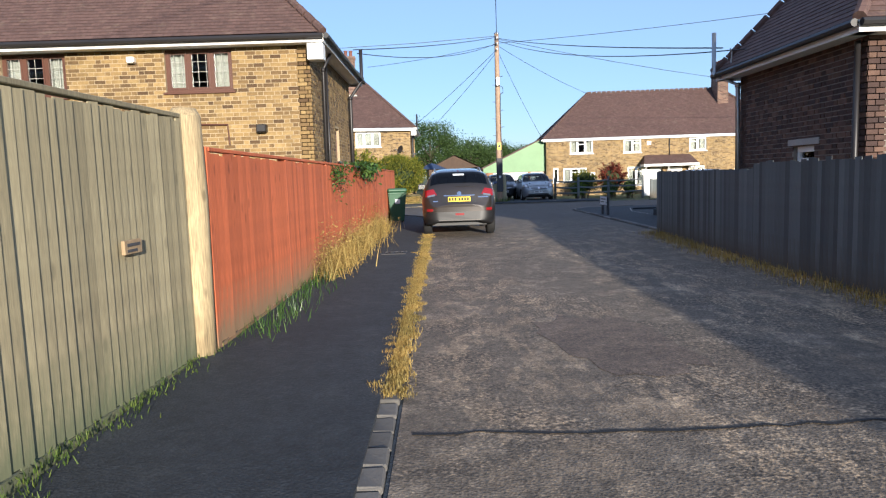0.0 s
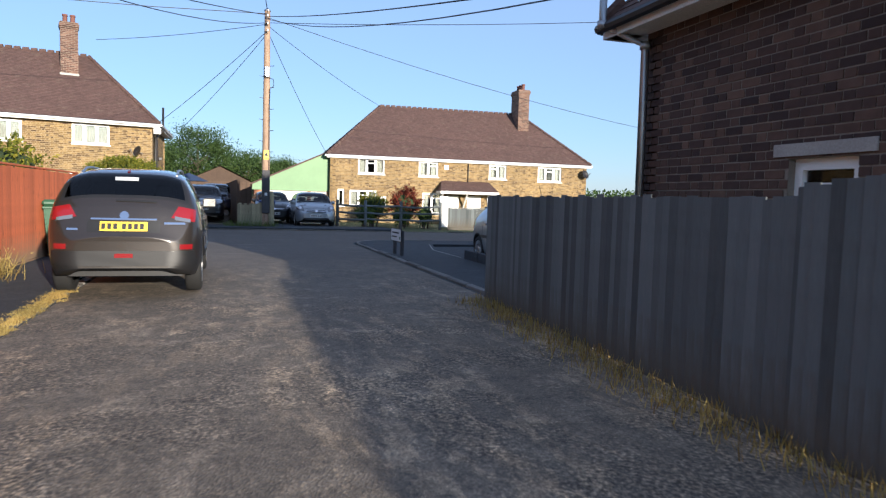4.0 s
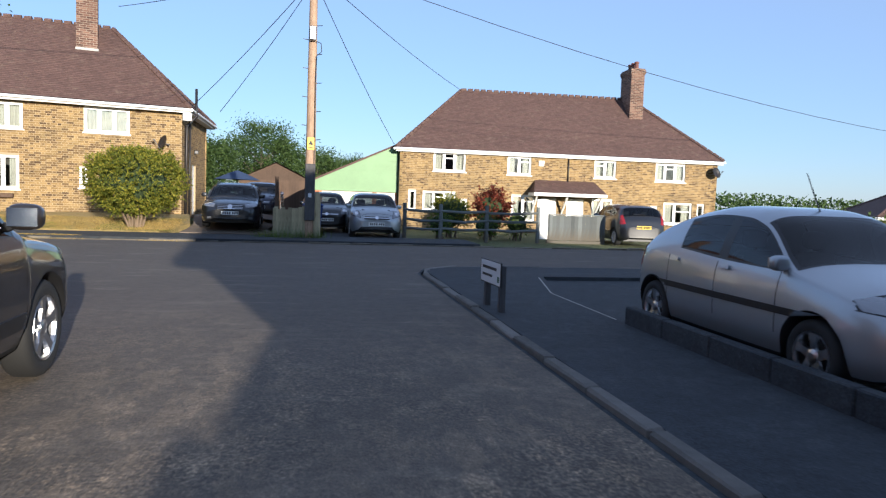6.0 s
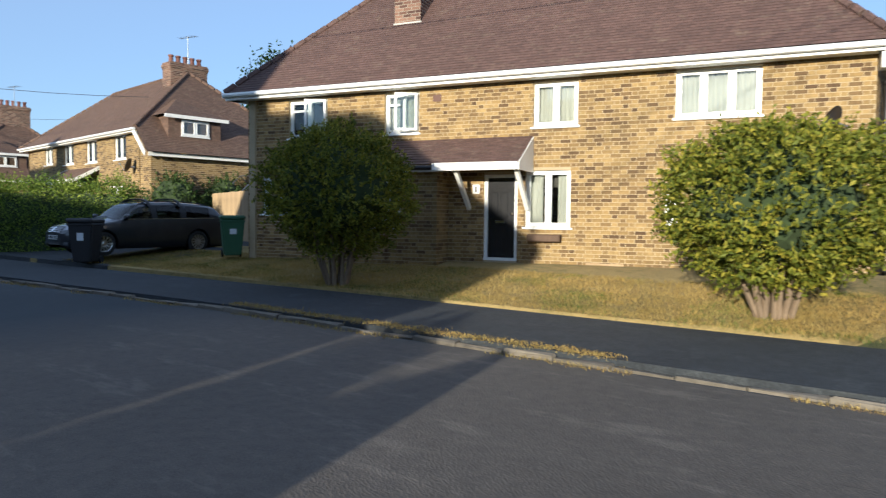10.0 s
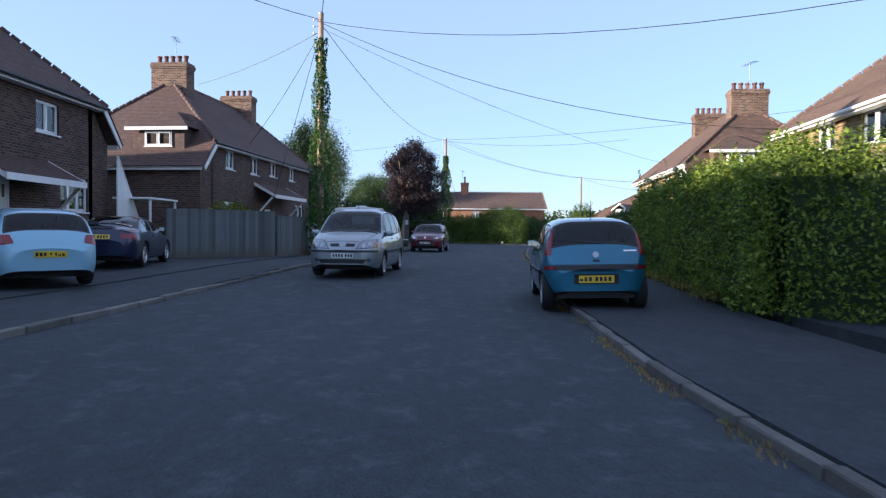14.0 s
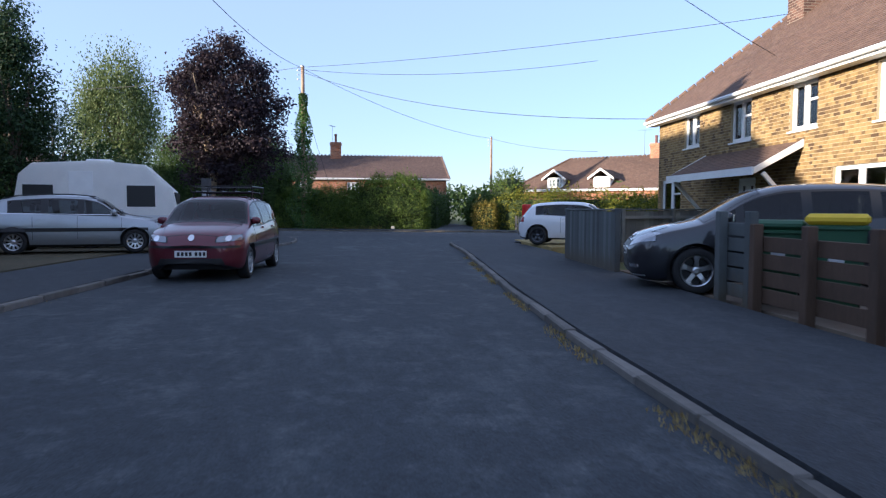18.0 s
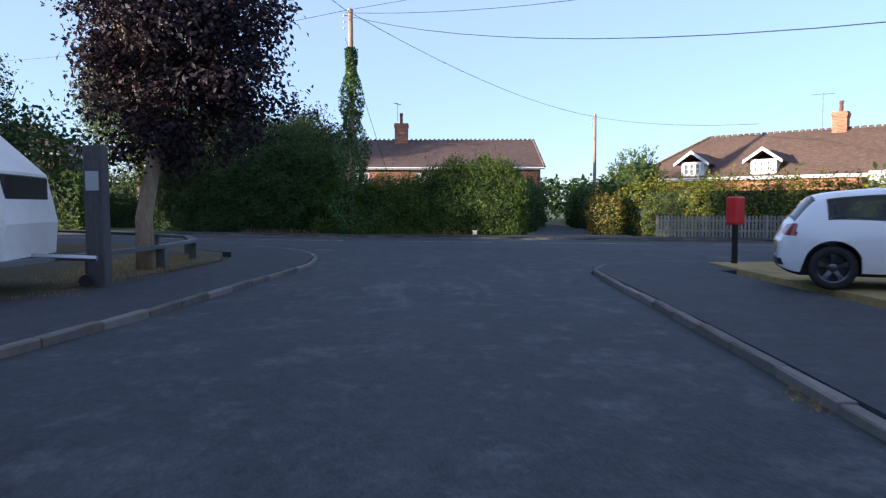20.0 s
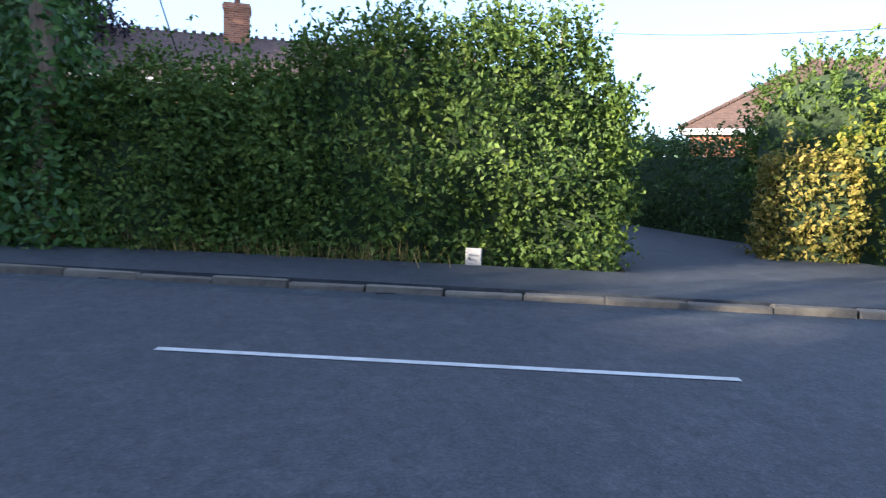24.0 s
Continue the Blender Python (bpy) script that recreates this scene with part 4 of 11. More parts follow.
def hip_roof(parent, W, D, ze, zr, material, over=0.35, left=None, right=None, left_low=None, right_low=None, name="roof"):
    """A hipped roof over a W by D plan in the house's own axes; left and right: how far in the ridge ends, 0 for a gable.
    left_low, right_low: a lower eave on that side, to which the end slope runs down."""
    left = D / 2 if left is None else left
    right = D / 2 if right is None else right
    a, b, c, d = (-over, -over, ze), (W + over, -over, ze), (W + over, D + over, ze), (-over, D + over, ze)
    r0, r1 = (left, D / 2, zr), (W - right, D / 2, zr)
    verts, faces, uvs = [], [], []
    roof_plane(verts, faces, uvs, a, b, r0, r1)
    roof_plane(verts, faces, uvs, c, d, r1, r0)

    def end(p, q, top, low):
        roof_plane(verts, faces, uvs, p, q, top, top)
        if low is not None:
            sx = 1 if p[0] > 0 else -1
            k = (ze - low) * abs(top[0] - p[0]) / (zr - ze)
            p2, q2 = (p[0] + sx * k, p[1], low), (q[0] + sx * k, q[1], low)
            roof_plane(verts, faces, uvs, p2, q2, p, q)

    end(b, c, r1, right_low)
    end(d, a, r0, left_low)
    roof = mesh_from(name, verts, faces, material, parent, uvs=uvs)
    roof["kind"] = "stuff"
    bm = bmesh.new()
    for p, q in ((r0, r1), (a, r0), (d, r0), (b, r1), (c, r1)):
        p, q = Vector(p), Vector(q)
        n = max(2, int((q - p).length / 0.33))
        for k in range(n):
            s, t = p.lerp(q, k / n), p.lerp(q, (k + 1) / n - 0.01)
            tube(bm, [s + Vector((0, 0, 0.005)), t + Vector((0, 0, 0.02))], 0.085, 8)
    part("ridge_tiles", bm, material, roof)["kind"] = "stuff"
    return roof


def eaves(parent, W, D, ze, over=0.35, fascia="white_paint", gutter="white_plastic", sides="fblr"):
    """Boxed eaves: fascia, soffit and half-round gutters."""
    h = 0.17
    runs = {"f": ((-over, -over), (W + over, -over)), "b": ((-over, D + over), (W + over, D + over)), "l": ((-over, -over), (-over, D + over)), "r": ((W + over, -over), (W + over, D + over))}
    inner = {"f": ((-over, 0.0), (W + over, 0.0)), "b": ((-over, D), (W + over, D)), "l": ((0, 0), (0, D)), "r": ((W, 0), (W, D))}
    for s in sides:
        (x0, y0), (x1, y1) = runs[s]
        bm = bmesh.new()
        if s in "fb":
            k = 1 if s == "f" else -1
            box(bm, x0, min(y0, y0 + 0.025 * k), ze - h, x1, max(y0, y0 + 0.025 * k), ze - 0.01)
        else:
            k = 1 if s == "l" else -1
            box(bm, min(x0, x0 + 0.025 * k), y0 + 0.03, ze - h, max(x0, x0 + 0.025 * k), y1 - 0.03, ze - 0.01)
        part("fascia", bm, fascia, parent)
        (a0, b0), (a1, b1) = inner[s]
        bm = boxes((min(x0, x1, a0, a1) + 0.03, min(y0, y1, b0, b1) + 0.03, ze - h + 0.01, max(x0, x1, a0, a1) - 0.03, max(y0, y1, b0, b1) - 0.03, ze - h + 0.025))
        part("soffit", bm, fascia, parent)
        bm = bmesh.new()
        if s in "fb":
            y = y0 - 0.06 if s == "f" else y0 + 0.06
            tube(bm, [(x0, y, ze - 0.05), (x1, y, ze - 0.065)], 0.055, 8)
        else:
            x = x0 - 0.06 if s == "l" else x0 + 0.06
            tube(bm, [(x, y0, ze - 0.05), (x, y1, ze - 0.065)], 0.055, 8)
        part("gutter", bm, gutter, parent)


def chimney(parent, u, v, w, d, z0, z1, pots, wall_mat, cap=True, pot_h=0.38):
    bm = bmesh.new()
    stack = thing_wall = None
    verts, faces, uvs = [], [], []

    def prism(w, d, a, b):
        ps = [(u - w / 2, v - d / 2), (u + w / 2, v - d / 2), (u + w / 2, v + d / 2), (u - w / 2, v + d / 2)]
        run = 0.0
        for i in range(4):
            p, q = ps[i], ps[(i + 1) % 4]
            n, l = len(verts), math.dist(p, q)
            verts.extend([(*p, a), (*q, a), (*q, b), (*p, b)])
            faces.append((n, n + 1, n + 2, n + 3))
            uvs.extend([(run, a), (run + l, a), (run + l, b), (run, b)])
            run += l
        n = len(verts)
        verts.extend([(*p, b) for p in ps] + [(*p, a) for p in ps])
        faces.extend([(n, n + 1, n + 2, n + 3), (n + 7, n + 6, n + 5, n + 4)])
        uvs.extend([(0, 0)] * 8)

    prism(w, d, z0, z1 - 0.3)
    if cap:
        prism(w + 0.05, d + 0.05, z1 - 0.3, z1 - 0.22)
        prism(w + 0.10, d + 0.10, z1 - 0.22, z1 - 0.08)
        prism(w + 0.03, d + 0.03, z1 - 0.08, z1)
    else:
        prism(w, d, z1 - 0.3, z1)
    stack = mesh_from("chimney", verts, faces, wall_mat, parent, uvs=uvs)
    bm.free()
    for k in range(pots):
        x = u + ((k + 0.5) / pots - 0.5) * (w - 0.1) if w >= d else u
        y = v + ((k + 0.5) / pots - 0.5) * (d - 0.1) if d > w else v
        bm = lathe(bmesh.new(), [(0.12, 0), (0.105, 0.06), (0.095, pot_h * 0.75), (0.12, pot_h * 0.8), (0.12, pot_h), (0.085, pot_h), (0.08, pot_h - 0.12)], 12, Matrix.Translation((x, y, z1 - 0.01)))
        part("chimney_pot", bm, "clay_pot", stack)
    bm = boxes((u - w / 2 - 0.03, v - d / 2 - 0.03, z0 + 0.35, u + w / 2 + 0.03, v + d / 2 + 0.03, z0 + 0.45), bevel=0.01)
    part("flashing", bm, "lead_curtain", stack)
    return stack


def pipe(parent, pts, r=0.035, material="gutter_black", name="downpipe"):
    bm = tube(bmesh.new(), pts, r, 8)
    for p in pts[1:-1]:
        lathe(bm, [(r * 1.35, -0.04), (r * 1.35, 0.04)], 8, Matrix.Translation(p))
    return part(name, bm, material, parent, smooth=True)


def dish(parent, x, y, z, turn, r=0.32):
    """A satellite dish on its arm, facing turn (degrees)."""
    m = Matrix.Translation((x, y, z)) @ Matrix.Rotation(radians(turn), 4, "Z") @ Matrix.Rotation(radians(70), 4, "X")
    bm = lathe(bmesh.new(), [(0.02, 0.0), (r * 0.5, 0.02), (r * 0.8, 0.055), (r, 0.09), (r, 0.1), (r * 0.8, 0.068), (r * 0.5, 0.032), (0.02, 0.012)], 18, m)
    d = part("satellite_dish", bm, "gutter_black", parent, "dark grey dish", smooth=True)
    bm = bmesh.new()
    tube(bm, [m @ Vector((0, 0, 0)), m @ Vector((0, 0, -0.2))], 0.02, 6)
    tube(bm, [m @ Vector((0, -r, 0.09)), m @ Vector((0, -r * 0.3, 0.38))], 0.012, 6)
    lathe(bm, [(0.03, 0), (0.03, 0.08)], 8, m @ Matrix.Translation((0, -r * 0.25, 0.36)))
    part("arm", bm, "steel", d)
    return d


def aerial(parent, u, v, z, h=1.1, turn=0.3):
    bm = tube(bmesh.new(), [(u, v, z), (u, v, z + h)], 0.018, 6)
    c, s = math.cos(turn), math.sin(turn)
    tube(bm, [(u - 0.55 * c, v - 0.55 * s, z + h - 0.06), (u + 0.55 * c, v + 0.55 * s, z + h - 0.06)], 0.012, 6)
    for k in range(9):
        q = -0.5 + k * 0.125
        tube(bm, [(u + q * c + 0.16 * s, v + q * s - 0.16 * c, z + h - 0.045), (u + q * c - 0.16 * s, v + q * s + 0.16 * c, z + h - 0.045)], 0.006, 4)
    return part("aerial", bm, "steel", parent)


def frame_of(x, y, turn):
    return Matrix.Translation((x, y, 0)) @ Matrix.Rotation(radians(turn), 4, "Z")


def house_shell(h, W, D, z0, ze, holes, material, right_holes=(), left_holes=(), core=None, skew=0.0):
    """Four walls of a house in its own axes; core: another look for the walls behind laid bricks.
    skew: degrees by which the end walls lean over to the right of square in plan."""
    I = Matrix()
    shift, deep = D * math.tan(radians(skew)), D / math.cos(radians(skew))
    walls = {}
    walls["front"] = brick_wall(h, I, W, z0, ze, list(holes), core or material)
    walls["right"] = brick_wall(h, Matrix.Translation((W, 0, 0)) @ Matrix.Rotation(radians(90 - skew), 4, "Z"), deep, z0, ze, list(right_holes), core or material)
    walls["left"] = brick_wall(h, Matrix.Translation((shift, D, 0)) @ Matrix.Rotation(radians(-90 - skew), 4, "Z"), deep, z0, ze, list(left_holes), core or material)
    walls["back"] = brick_wall(h, Matrix.Translation((W + shift, D, 0)) @ Matrix.Rotation(radians(180), 4, "Z"), W, z0, ze, [], material)
    bm = boxes((0.3 + shift, 0.3, (z0 + ze) / 2 - 0.1, W - 0.3, D - 0.3, (z0 + ze) / 2 + 0.1), (0.3 + shift, 0.3, ze - 0.12, W - 0.3, D - 0.3, ze - 0.02))
    part("floor_slab", bm, "room_dark", h)
    return walls


RIGHT_OF = lambda W: Matrix.Translation((W, 0, 0)) @ Matrix.Rotation(radians(90), 4, "Z")
LEFT_OF = lambda D: Matrix.Translation((0, D, 0)) @ Matrix.Rotation(radians(-90), 4, "Z")

# ---------------------------------------------------------------- the house behind the lawn
def bracket(bm, u, z0, z1, reach):
    """A raking timber bracket from the wall up to a canopy's edge."""
    a, b = Vector((u, -0.02, z0)), Vector((u, -reach, z1))
    d = (b - a).normalized()
    n = Vector((0, -d.z, d.y)) * 0.045
    w = Vector((0.04, 0, 0))
    vs = [bm.verts.new(p) for p in (a + n - w, a - n - w, a - n + w, a + n + w, b + n - w, b - n - w, b - n + w, b + n + w)]
    for q in ((0, 1, 2, 3), (7, 6, 5, 4), (0, 4, 5, 1), (1, 5, 6, 2), (2, 6, 7, 3), (3, 7, 4, 0)):
        bm.faces.new([vs[i] for i in q])


def lawn_house():
    W, D, z0, ze, zr, skew = 13.5, 5.84, -0.1, 4.42, 7.65, 13.2
    lean = math.tan(radians(skew))
    end_wall = Matrix.Translation((W, 0, 0)) @ Matrix.Rotation(radians(90 - skew), 4, "Z")
    h = thing("semi_detached_house", "yellow brick pair of houses with brown hipped tile roof", "house", frame_of(-14.9, 38.3, 13.2))
    ups = [(1.25, 2.37, 3.29, 4.2), (3.93, 4.8, 3.29, 4.2), (7.45, 8.38, 3.3, 4.2), (10.25, 11.73, 3.34, 4.24)]
    downs = [(0.43, 0.72, 1.45, 2.35), (0.9, 2.05, 1.45, 2.35), (7.3, 8.26, 1.23, 2.4), (10.1, 10.36, 1.35, 2.1)]
    door = (6.38, 7.13, 0.50, 2.33)
    porch_win = (4.0, 4.69, 1.18, 2.3)
    holes = ups + downs + [door]
    side = [(2.3, 3.2, 0.4, 2.45)]
    house_shell(h, W, D, z0, ze, holes, "yellow_brickwork", right_holes=side[:1], core="mortar", skew=skew)
    I = Matrix()
    lay_bricks(h, I, brick_spans(W, z0, ze, holes), "yellow_brick", (8.4, 10.0, 0.9, 3.0))
    lay_bricks(h, end_wall, brick_spans(D / math.cos(radians(skew)), z0, ze, side[:1]), "yellow_brick")
    window(h, I, *ups[0], (0.52,), ((0, 0.52, 0.72),), drapes="net")
    window(h, I, *ups[1], (0.5,), ((0, 0.5, 0.72),), drapes="net")
    window(h, I, *ups[2], (0.5,), drapes="net")
    window(h, I, *ups[3], (0.33, 0.66), drapes="net")
    window(h, I, *downs[0], (), ((0, 1, 0.6),))
    window(h, I, *downs[1], (0.36,), ((0.36, 1, 0.7),), drapes="net")
    window(h, I, *downs[2], (0.5,))
    window(h, I, *downs[3], (), drapes=None)
    # open casements stand out from the wall
    for a, b, c, d in (ups[0], ups[1]):
        u = b - 0.04
        bm = boxes((-0.5, -0.02, 0, 0, 0.02, 0.05), (-0.5, -0.02, d - c - 0.13, 0, 0.02, d - c - 0.08), (-0.5, -0.02, 0.05, -0.45, 0.02, d - c - 0.13), (-0.05, -0.02, 0.05, 0, 0.02, d - c - 0.13))
        m = Matrix.Translation((u, -0.02, c + 0.05)) @ Matrix.Rotation(radians(28), 4, "Z")
        for v in bm.verts:
            v.co = m @ v.co
        s = part("open_sash", bm, "white_plastic", h, "white casement standing open")
        bm = boxes((-0.46, -0.003, 0.04, -0.04, 0.003, d - c - 0.12))
        for v in bm.verts:
            v.co = m @ v.co
        part("pane", bm, "window_glass", s).visible_shadow = False
    # front door and its white frame
    bm = boxes((door[0], 0.03, door[2], door[0] + 0.07, 0.12, door[3]), (door[1] - 0.07, 0.03, door[2], door[1], 0.12, door[3]), (door[0] + 0.07, 0.03, door[3] - 0.07, door[1] - 0.07, 0.12, door[3]), (door[0], 0.0, door[2], door[1], 0.14, door[2] + 0.06))
    fr = part("door_frame", bm, "white_plastic", h)
    leaf = part("front_door", boxes((door[0] + 0.07, 0.07, door[2] + 0.06, door[1] - 0.07, 0.115, door[3] - 0.07)), "door_black", h, "black panelled front door")
    for a, b, c, d in ((0.14, 0.3, 0.12, 0.75), (0.36, 0.52, 0.12, 0.75), (0.14, 0.3, 0.9, 1.45), (0.36, 0.52, 0.9, 1.45)):
        part("door_panel", boxes((door[0] + a, 0.055, door[2] + c, door[0] + b, 0.072, door[2] + d), bevel=0.012), "door_black", leaf)
    part("letter_plate", boxes((door[0] + 0.24, 0.05, door[2] + 0.8, door[0] + 0.46, 0.062, door[2] + 0.85), bevel=0.004), "chrome", leaf)
    bm = lathe(bmesh.new(), [(0.028, 0), (0.034, 0.02), (0.012, 0.045)], 10, Matrix.Translation((door[1] - 0.13, 0.05, door[2] + 1.0)) @ Matrix.Rotation(radians(90), 4, "X"))
    part("door_knob", bm, "chrome", leaf)
    # house number as plain bars
    part("number_plaque", boxes((6.12, -0.02, 1.92, 6.28, -0.008, 2.12), bevel=0.004), "white_plastic", h)
    part("number_bar", boxes((6.18, -0.026, 1.96, 6.22, -0.021, 2.08)), "ink_black", h)
    # projecting bay under a lean-to roof that runs on as the door's canopy
    bay = brick_wall(h, Matrix.Translation((2.6, -0.62, 0)), 2.95, z0, 2.42, [(1.4, 2.09, 1.18, 2.3)], "mortar", 0.2, "bay_wall")
    lay_bricks(bay, Matrix.Translation((2.6, -0.62, 0)), brick_spans(2.95, z0, 2.42, [(1.4, 2.09, 1.18, 2.3)]), "yellow_brick")
    ret = brick_wall(h, Matrix.Translation((5.55, -0.62, 0)) @ Matrix.Rotation(radians(90), 4, "Z"), 0.62, z0, 2.42, [], "mortar", 0.2, "bay_wall")
    lay_bricks(ret, Matrix.Translation((5.55, -0.62, 0)) @ Matrix.Rotation(radians(90), 4, "Z"), brick_spans(0.62, z0, 2.42, []), "yellow_brick")
    window(h, Matrix.Translation((2.6, -0.62, 0)), 1.4, 2.09, 1.18, 2.3, (0.5,))
    verts, faces, uvs = [], [], []
    roof_plane(verts, faces, uvs, (2.35, -0.95, 2.5), (7.45, -0.95, 2.5), (2.35, 0.0, 3.12), (7.45, 0.0, 3.12))
    mesh_from("lean_to_roof", verts, faces, "brown_tiles", h, uvs=uvs)["kind"] = "stuff"
    part("canopy_fascia", boxes((5.6, -1.0, 2.36, 7.45, -0.96, 2.52), bevel=0.005), "white_paint", h)
    bm = bmesh.new()
    vs = [bm.verts.new(p) for p in ((7.44, -0.96, 2.36), (7.44, -0.96, 2.5), (7.44, 0, 3.1), (7.44, 0, 2.36))]
    ex = bmesh.ops.extrude_face_region(bm, geom=[bm.faces.new(vs)])
    for v in ex["geom"]:
        if isinstance(v, bmesh.types.BMVert):
            v.co.x += 0.03
    part("canopy_cheek", bm, "white_paint", h)
    for u in (6.05, 7.36):
        bm = bmesh.new()
        bracket(bm, u, 1.6, 2.4, 0.8)
        part("canopy_bracket", bm, "white_paint", h)
    part("bay_fascia", boxes((2.5, -0.72, 2.36, 5.6, -0.66, 2.47)), "white_paint", h)
    part("bay_gutter", tube(bmesh.new(), [(2.4, -1.0, 2.45), (5.6, -1.0, 2.43)], 0.05, 8), "gutter_black", h)
    # roof and eaves follow the leaning plan
    before = set(h.children_recursive)
    hip_roof(h, W, D, ze + 0.02, zr, "brown_tiles", left=1.75, right=3.1)
    eaves(h, W, D, ze)
    for ob in h.children_recursive:
        if ob not in before:
            for v in ob.data.vertices:
                v.co.x += lean * v.co.y
    chimney(h, 3.75, 1.75, 0.72, 0.65, 5.75, 8.6, 2, "chimney_brickwork")
    chimney(h, 10.25, 2.1, 0.72, 0.65, 6.15, 8.9, 2, "chimney_brickwork")
    aerial(h, 3.2, 2.9, 7.6, 1.6)
    # barge box at the corner, stack pipes, dish, step
    part("eaves_box", boxes((W + 0.02, -0.33, ze - 0.45, W + 0.33, -0.02, ze - 0.18), bevel=0.01), "white_paint", h)
    pipe(h, [(W + 0.55, 0.5, ze + 0.85), (W + 0.55, 0.5, ze - 0.2), (W + 0.2, 0.3, ze - 0.6), (W + 0.17, 0.3, 0.2)], 0.05)
    pipe(h, [(W + 0.37, 1.15, ze - 0.25), (W + 0.37, 1.15, 0.2)])
    dish(h, W - 0.6, -0.25, 3.1, -65, 0.27)
    window(h, end_wall, *side[0], (), drapes=None, frame_mat="white_paint", sill=None, name="side_door")
    place = end_wall @ Matrix.Translation((side[0][0] + 0.1, 0.06, side[0][2] + 0.06))
    bm = boxes((0, 0, 0, 0.7, 0.04, 1.88))
    for v in bm.verts:
        v.co = place @ v.co
    part("side_door_leaf", bm, "white_paint", h, "white side door")
    part("wall_lamp", boxes((W + 0.63, 2.5, 2.9, W + 0.8, 2.65, 3.05), bevel=0.02), "gutter_black", h)
    part("air_brick", boxes((5.15, -0.012, 3.95, 5.35, 0, 4.1)), "brown_plastic", h)
    part("window_box", boxes((7.4, -0.2, 0.93, 8.1, -0.01, 1.08), bevel=0.02), "brown_fence_wood", h, "brown wooden window box")
    part("plinth", boxes((8.6, -0.03, 0.42, 9.35, -0.008, 0.52)), "pale_fence_wood", h)
    return h


# ---------------------------------------------------------------- the house behind the split rail fence
def rail_fence_house():
    W, D, z0, ze, zr = 15.6, 6.6, -0.15, 3.68, 6.95
    h = thing("semi_detached_house", "yellow brick pair of houses, brown hipped roof, one tall chimney", "house", frame_of(7.0, 45.4, -2.5))
    ups = [(1.55, 3.07, 2.68, 3.55, (0.33, 0.66), ((0.33, 0.66, 0.7),)), (5.05, 6.2, 2.65, 3.52, (0.5,), ((0.5, 1, 0.7),)), (9.3, 10.4, 2.65, 3.5, (0.5,), ((0, 0.5, 0.7),)), (12.4, 13.95, 2.6, 3.48, (0.33, 0.66), ((0.33, 0.66, 0.7),))]
    downs = [(0.43, 0.8, 0.85, 1.78, (), ()), (1.1, 2.65, 0.85, 1.76, (0.33, 0.66), ((0.33, 0.66, 0.7),)), (2.85, 3.2, 0.85, 1.45, (), ()), (5.3, 6.45, 0.5, 1.72, (0.5,), ((0.5, 1, 0.75),)), (9.25, 10.3, 0.5, 1.65, (0.5,), ()), (12.9, 14.4, 0.55, 1.6, (0.4,), ((0.4, 1, 0.6),)), (14.65, 15.05, 0.5, 1.58, (), ()), (12.2, 12.6, 1.0, 1.4, (), ())]
    doors = [(6.75, 7.5, -0.1, 1.6), (8.0, 8.85, -0.1, 1.6)]
    holes = [w[:4] for w in ups + downs] + doors
    house_shell(h, W, D, z0, ze, holes, "yellow_brickwork", core="mortar")
    lay_bricks(h, Matrix(), brick_spans(W, z0, ze, holes), "yellow_brick")
    for w in ups + downs:
        window(h, Matrix(), *w[:4], w[4], w[5])
    for a, b, c, d in doors:
        part("door_frame", boxes((a, 0.03, c, a + 0.06, 0.1, d), (b - 0.06, 0.03, c, b, 0.1, d), (a + 0.06, 0.03, d - 0.06, b - 0.06, 0.1, d)), "white_plastic", h)
        leaf = part("front_door", boxes((a + 0.06, 0.05, c, b - 0.06, 0.09, d - 0.06)), "white_paint", h, "white front door")
        for i in range(2):
            for j in range(3):
                part("door_panel", boxes((a + 0.13 + i * 0.27, 0.04, c + 0.2 + j * 0.48, a + 0.35 + i * 0.27, 0.052, c + 0.6 + j * 0.48), bevel=0.008), "white_paint", leaf)
    # shared canopy on brackets
    verts, faces, uvs = [], [], []
    roof_plane(verts, faces, uvs, (6.1, -1.05, 1.85), (9.6, -1.05, 1.85), (6.4, 0, 2.45), (9.3, 0, 2.45))
    roof_plane(verts, faces, uvs, (9.6, -1.05, 1.85), (9.6, 0, 1.85), (9.3, 0, 2.45), (9.3, 0, 2.45))
    roof_plane(verts, faces, uvs, (6.1, 0, 1.85), (6.1, -1.05, 1.85), (6.4, 0, 2.45), (6.4, 0, 2.45))
    mesh_from("canopy_roof", verts, faces, "brown_tiles", h, uvs=uvs)
    part("canopy_fascia", boxes((6.1, -1.06, 1.7, 9.6, -1.02, 1.85), (6.1, -1.02, 1.7, 6.14, 0, 1.85), (9.56, -1.02, 1.7, 9.6, 0, 1.85)), "white_paint", h)
    for u in (6.3, 7.75, 9.4):
        bm = bmesh.new()
        bracket(bm, u, 0.9, 1.72, 0.85)
        part("canopy_bracket", bm, "white_paint", h)
    hip_roof(h, W, D, ze + 0.02, zr, "brown_tiles", over=0.2, left=3.3, right=3.3)
    eaves(h, W, D, ze, over=0.2)
    chimney(h, 12.15, 2.7, 0.7, 1.3, 5.3, 8.35, 3, "chimney_brickwork")
    dish(h, 15.35, -0.25, 3.1, 25, 0.27)
    pipe(h, [(8.0, -0.05, ze - 0.2), (8.0, -0.05, 2.4)])
    part("burglar_alarm", boxes((6.55, -0.07, 3.1, 6.8, -0.01, 3.35), bevel=0.01), "white_plastic", h)
    return h


